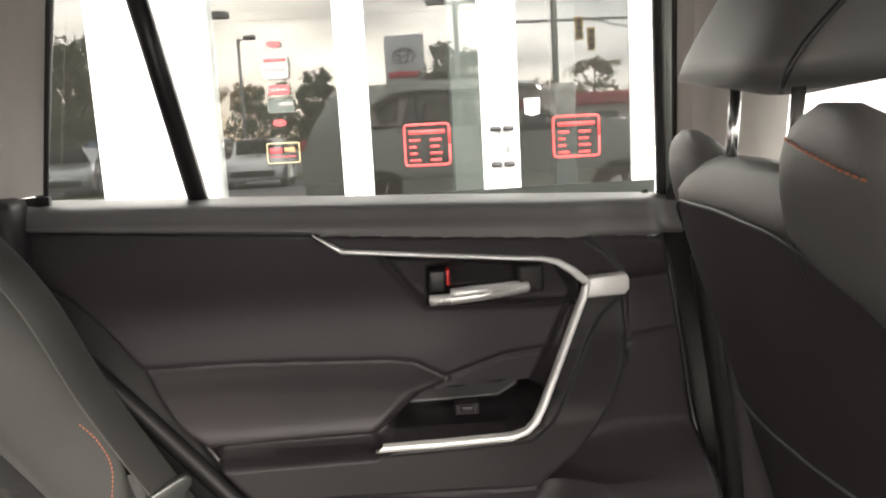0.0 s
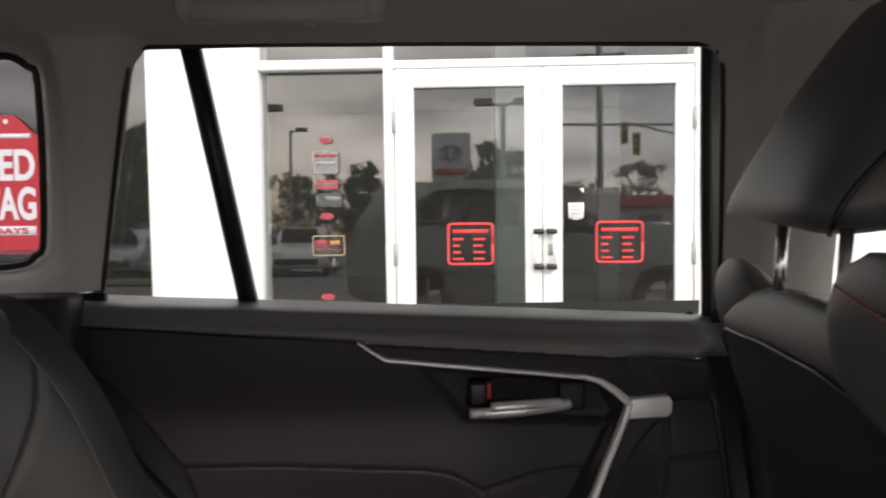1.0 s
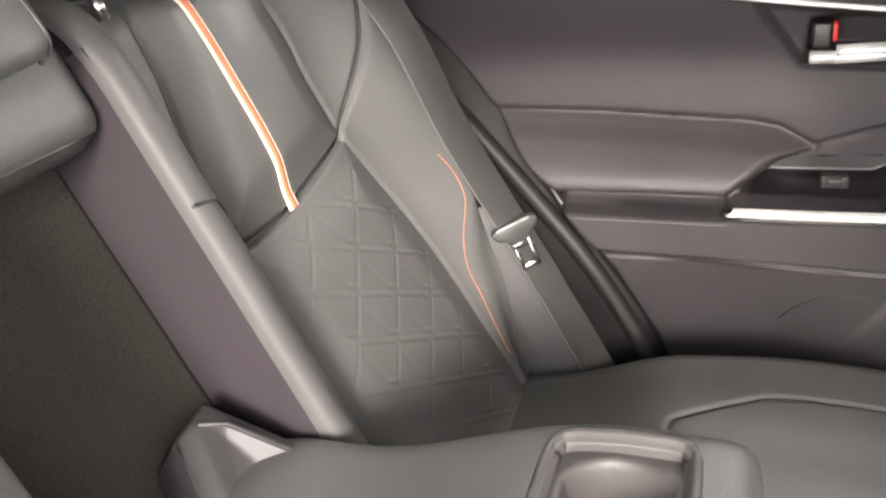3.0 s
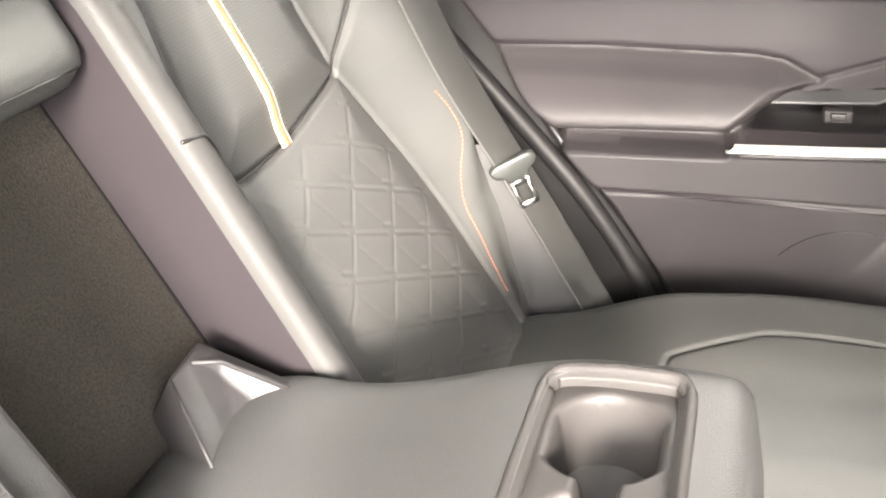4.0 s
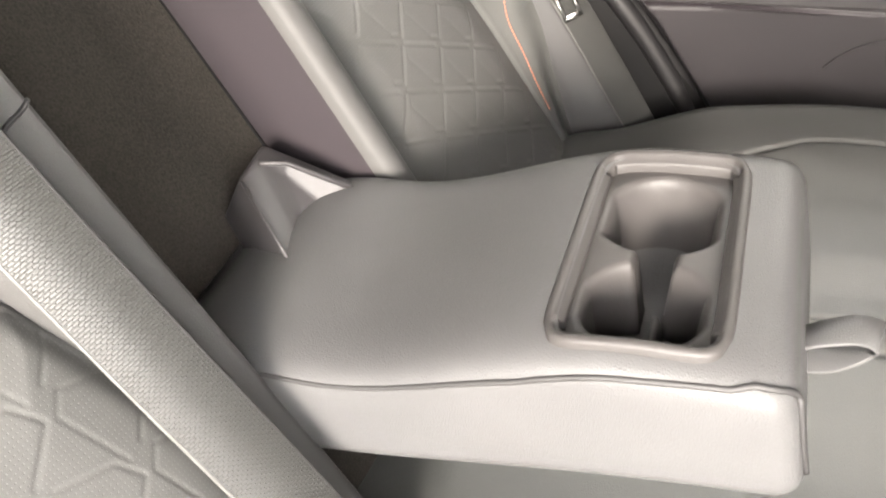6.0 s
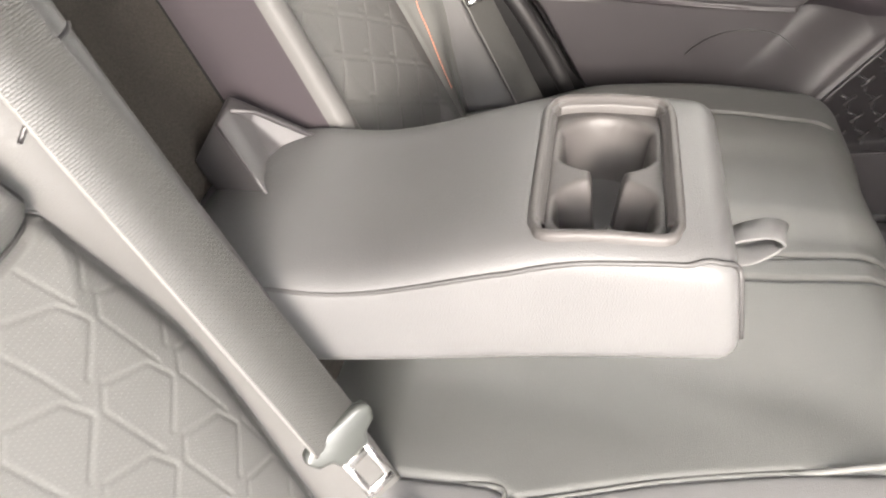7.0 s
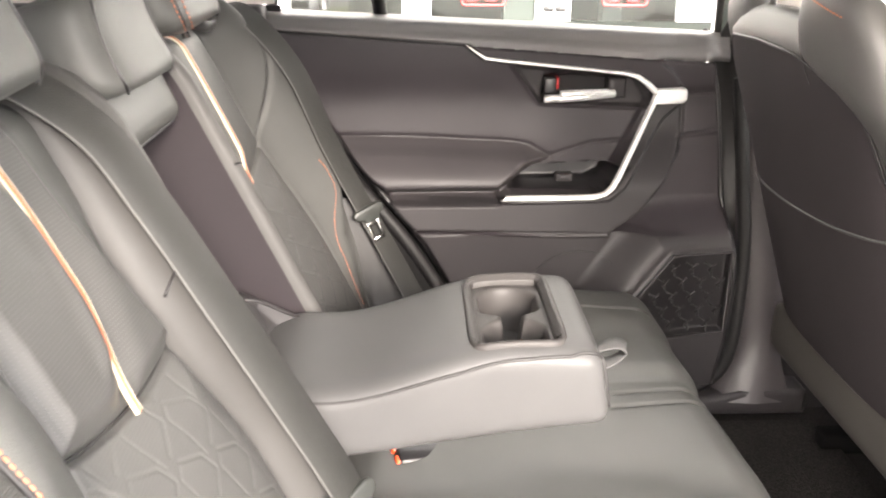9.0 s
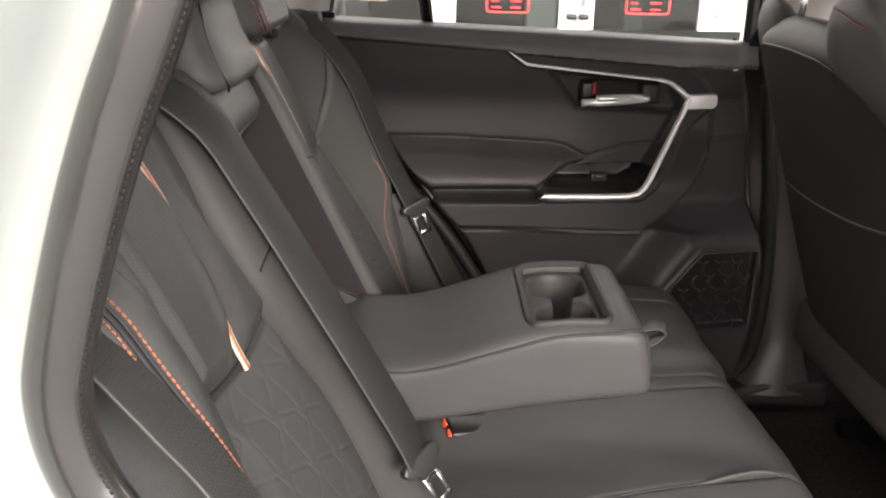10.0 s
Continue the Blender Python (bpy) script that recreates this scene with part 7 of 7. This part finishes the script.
TS = thing("traffic_signal", "yellow traffic signals on a mast arm over the road", "traffic signal", (9.5, -30, GZ))
under(part("mast", sweep([(9.5, -30, GZ), (9.5, -30, 6.6)], ring(0.13, 10), (1, 0, 0)), GREY_METAL), TS)
under(part("arm", sweep([(9.5, -30, 5.9), (1.0, -30, 6.1)], ring(0.07, 8), (0, 1, 0)), GREY_METAL), TS)
under(part("brace", sweep([(9.5, -30, 4.6), (4.4, -30, 6.0)], ring(0.04, 8), (0, 1, 0)), GREY_METAL), TS)
yel = mat("signal_yellow", (0.55, 0.33, 0.05), 0.5, vary=0.08)
for sx, sz in ((3.82, 5.65), (4.35, 5.15)):
    under(part("signal_head", box((sx - 0.17, -30.15, sz - 0.5), (sx + 0.17, -29.9, sz + 0.5), 0.03), yel, None, "yellow three-lamp head"), TS)
    for k in (-0.3, 0, 0.3):
        under(part("lens", sweep([(sx, -29.88, sz + k), (sx, -29.80, sz + k)], ring(0.11, 14), (1, 0, 0)), BLACK), TS)
UP = thing("utility_pole", "tall wooden utility pole with wires", "utility pole", (2.9, -34, GZ))
wood = mat("pole_wood", (0.14, 0.11, 0.08), 0.8, bump=0.6, bump_scale=40, vary=0.2)
under(part("pole", sweep([(2.9, -34, GZ), (2.9, -34, 12)], ring(0.16, 10), (1, 0, 0)), wood), UP)
under(part("crossarm", box((1.7, -34.1, 9.9), (4.1, -33.9, 10.1), 0.02), wood), UP)
for k, z in enumerate((7.4, 9.6)):
    wire = [(x, -34, z - 0.9 * (1 - ((x - 2.9) / 40) ** 2) + 0.9) for x in np.linspace(-36, 48, 24)]
    under(part("wire", sweep([(x, y, z0) for x, y, z0 in wire], ring(0.014, 5), (0, 1, 0)), BLACK), UP)

PY = thing("pylon_sign", "tall pale pylon sign with a plain emblem", "sign", (-3.35, -24, GZ))
under(part("post", box((-3.8, -24.2, GZ), (-2.9, -23.9, 2.6), 0.02), GREY_METAL), PY)
under(part("board", box((-4.1, -24.3, 2.6), (-2.6, -23.8, 5.1), 0.04), mat("pylon_grey", (0.42, 0.44, 0.45), 0.4, vary=0.05)), PY)
for rx, rz in ((0.42, 0.28), (0.18, 0.28), (0.32, 0.11)):
    under(part("emblem", sweep([(-3.35 + a, -23.76, 4.3 + b + (0.10 if rz < 0.2 else 0)) for a, b in ring(rx, 28, rz) + ring(rx, 28, rz)[:1]], flat_bar(0.05, 0.05), (0, 1, 0)), SIGN_DARK), PY)
under(part("brand_bar", box((-3.95, -23.79, 3.45), (-2.75, -23.75, 3.70), 0), TAG_RED), PY)
RB = thing("roadside_building", "low building with red roof across the road", "building", (-1, -44, GZ))
under(part("wall", box((-4, -52, GZ), (10, -44, 2.7), 0.05), mat("far_wall", (0.45, 0.42, 0.38), 0.8, vary=0.1, vary_scale=1)), RB)
under(part("roof", box((-4.6, -52.6, 2.7), (10.6, -43.4, 3.5), 0.2), mat("red_roof", (0.32, 0.05, 0.05), 0.6, vary=0.1, vary_scale=1)), RB)
for k in range(6):
    under(part("window", box((-3.2 + k * 2.2, -44.05, 0.9), (-1.8 + k * 2.2, -43.95, 2.3), 0.02), CAR_GLASS), RB)

BARK = mat("bark", (0.09, 0.07, 0.05), 0.9, bump=0.8, bump_scale=30, vary=0.3)
LEAF = mat("leaf_green", (0.17, 0.19, 0.085), 0.7, vary=0.4, vary_scale=0.7)
LEAF_D = mat("leaf_dark", (0.08, 0.10, 0.05), 0.7, vary=0.4, vary_scale=0.7)
LEAF_A = mat("leaf_autumn", (0.34, 0.235, 0.095), 0.7, vary=0.4, vary_scale=0.7)


def tree(x, y, h, r, mt, label, conifer=False, n=700):
    rnd = random.Random(int(x * 31 + y * 17 + h * 7))
    T = thing("tree", label, "tree", (x, y, GZ), "trees")
    tk = [(x, y, GZ), (x + 0.05 * h * rnd.uniform(-1, 1) * 0.3, y, GZ + h * 0.4), (x, y, GZ + h * 0.85)]
    bm = loft([[Vector(p) + Vector((q * math.cos(a), q * math.sin(a), 0)) for a in np.linspace(0, 2 * math.pi, 8, endpoint=False)] for p, q in zip(tk, (0.03 * h, 0.02 * h, 0.006 * h))])
    for k in range(6):
        a = rnd.uniform(0, 6.28)
        z0 = GZ + h * rnd.uniform(0.3, 0.6)
        add_bm(bm, sweep([(x, y, z0), (x + 0.6 * r * math.cos(a), y + 0.6 * r * math.sin(a), z0 + 0.22 * h)], ring(0.012 * h, 6), (0, 0, 1)))
    under(part("trunk", bm, BARK), T)
    V, F = [], []
    clumps = []
    for k in range(34):
        u, a = rnd.random(), rnd.uniform(0, 2 * math.pi)
        if conifer:
            z, rr = h * (0.12 + 0.86 * u), r * (1 - u) ** 0.9 * rnd.uniform(0.35, 1.0)
        else:
            z, rr = h * (0.28 + 0.66 * u), r * math.sin(math.pi * min(1, 0.14 + 0.80 * u)) ** 0.6 * rnd.uniform(0.25, 1.0)
        clumps.append((Vector((x + rr * math.cos(a), y + rr * math.sin(a), GZ + z)), (0.10 if conifer else 0.15) * h * rnd.uniform(0.6, 1.2) * (1 - 0.5 * u)))
    for k in range(3 * n):
        c0, cr = clumps[k % len(clumps)]
        c = c0 + Vector((rnd.gauss(0, 0.5), rnd.gauss(0, 0.5), rnd.gauss(0, 0.38))) * cr
        sz = 0.022 * h * rnd.uniform(0.6, 1.2)
        q = Euler((rnd.uniform(0, 6), rnd.uniform(0, 6), rnd.uniform(0, 6))).to_matrix()
        i = len(V)
        V += [tuple(c + q @ Vector(p) * sz) for p in ((-1, -0.5, 0), (0.2, -0.8, 0.2), (1, 0.1, 0), (0.1, 0.8, -0.2))]
        F.append((i, i + 1, i + 2, i + 3))
    me = bpy.data.meshes.new("crown")
    me.from_pydata(V, [], F)
    under(part("crown", me, mt, smooth=False), T)
    return T


tree(-1.35, -22.0, 4.7, 1.25, LEAF_D, "dark green bushy tree by the road", False, 1600)
tree(-9.6, -36.0, 5.3, 1.7, LEAF_D, "dark green broad tree across the road", False, 1200)
rt = random.Random(5)
for k in range(26):
    tx = -62 + k * 4.6 + rt.uniform(-1.5, 1.5)
    tree(tx, -50 - rt.uniform(0, 12), rt.uniform(5.6, 7.6), rt.uniform(2.4, 3.8), rt.choice((LEAF, LEAF_D, LEAF_A, LEAF_A)), "roadside tree with uneven crown in early autumn", False, 520)
for tx, ty, th in ((-16.0, -22, 5.6), (-20.0, -24, 6.0), (-25, -24, 6.4), (-30, -24, 6.0), (-18.0, -27, 6.5), (-35, -26, 7)):
    tree(tx, ty, th, th * 0.42, LEAF_D, "dark tree behind the parked cars", False, 900)
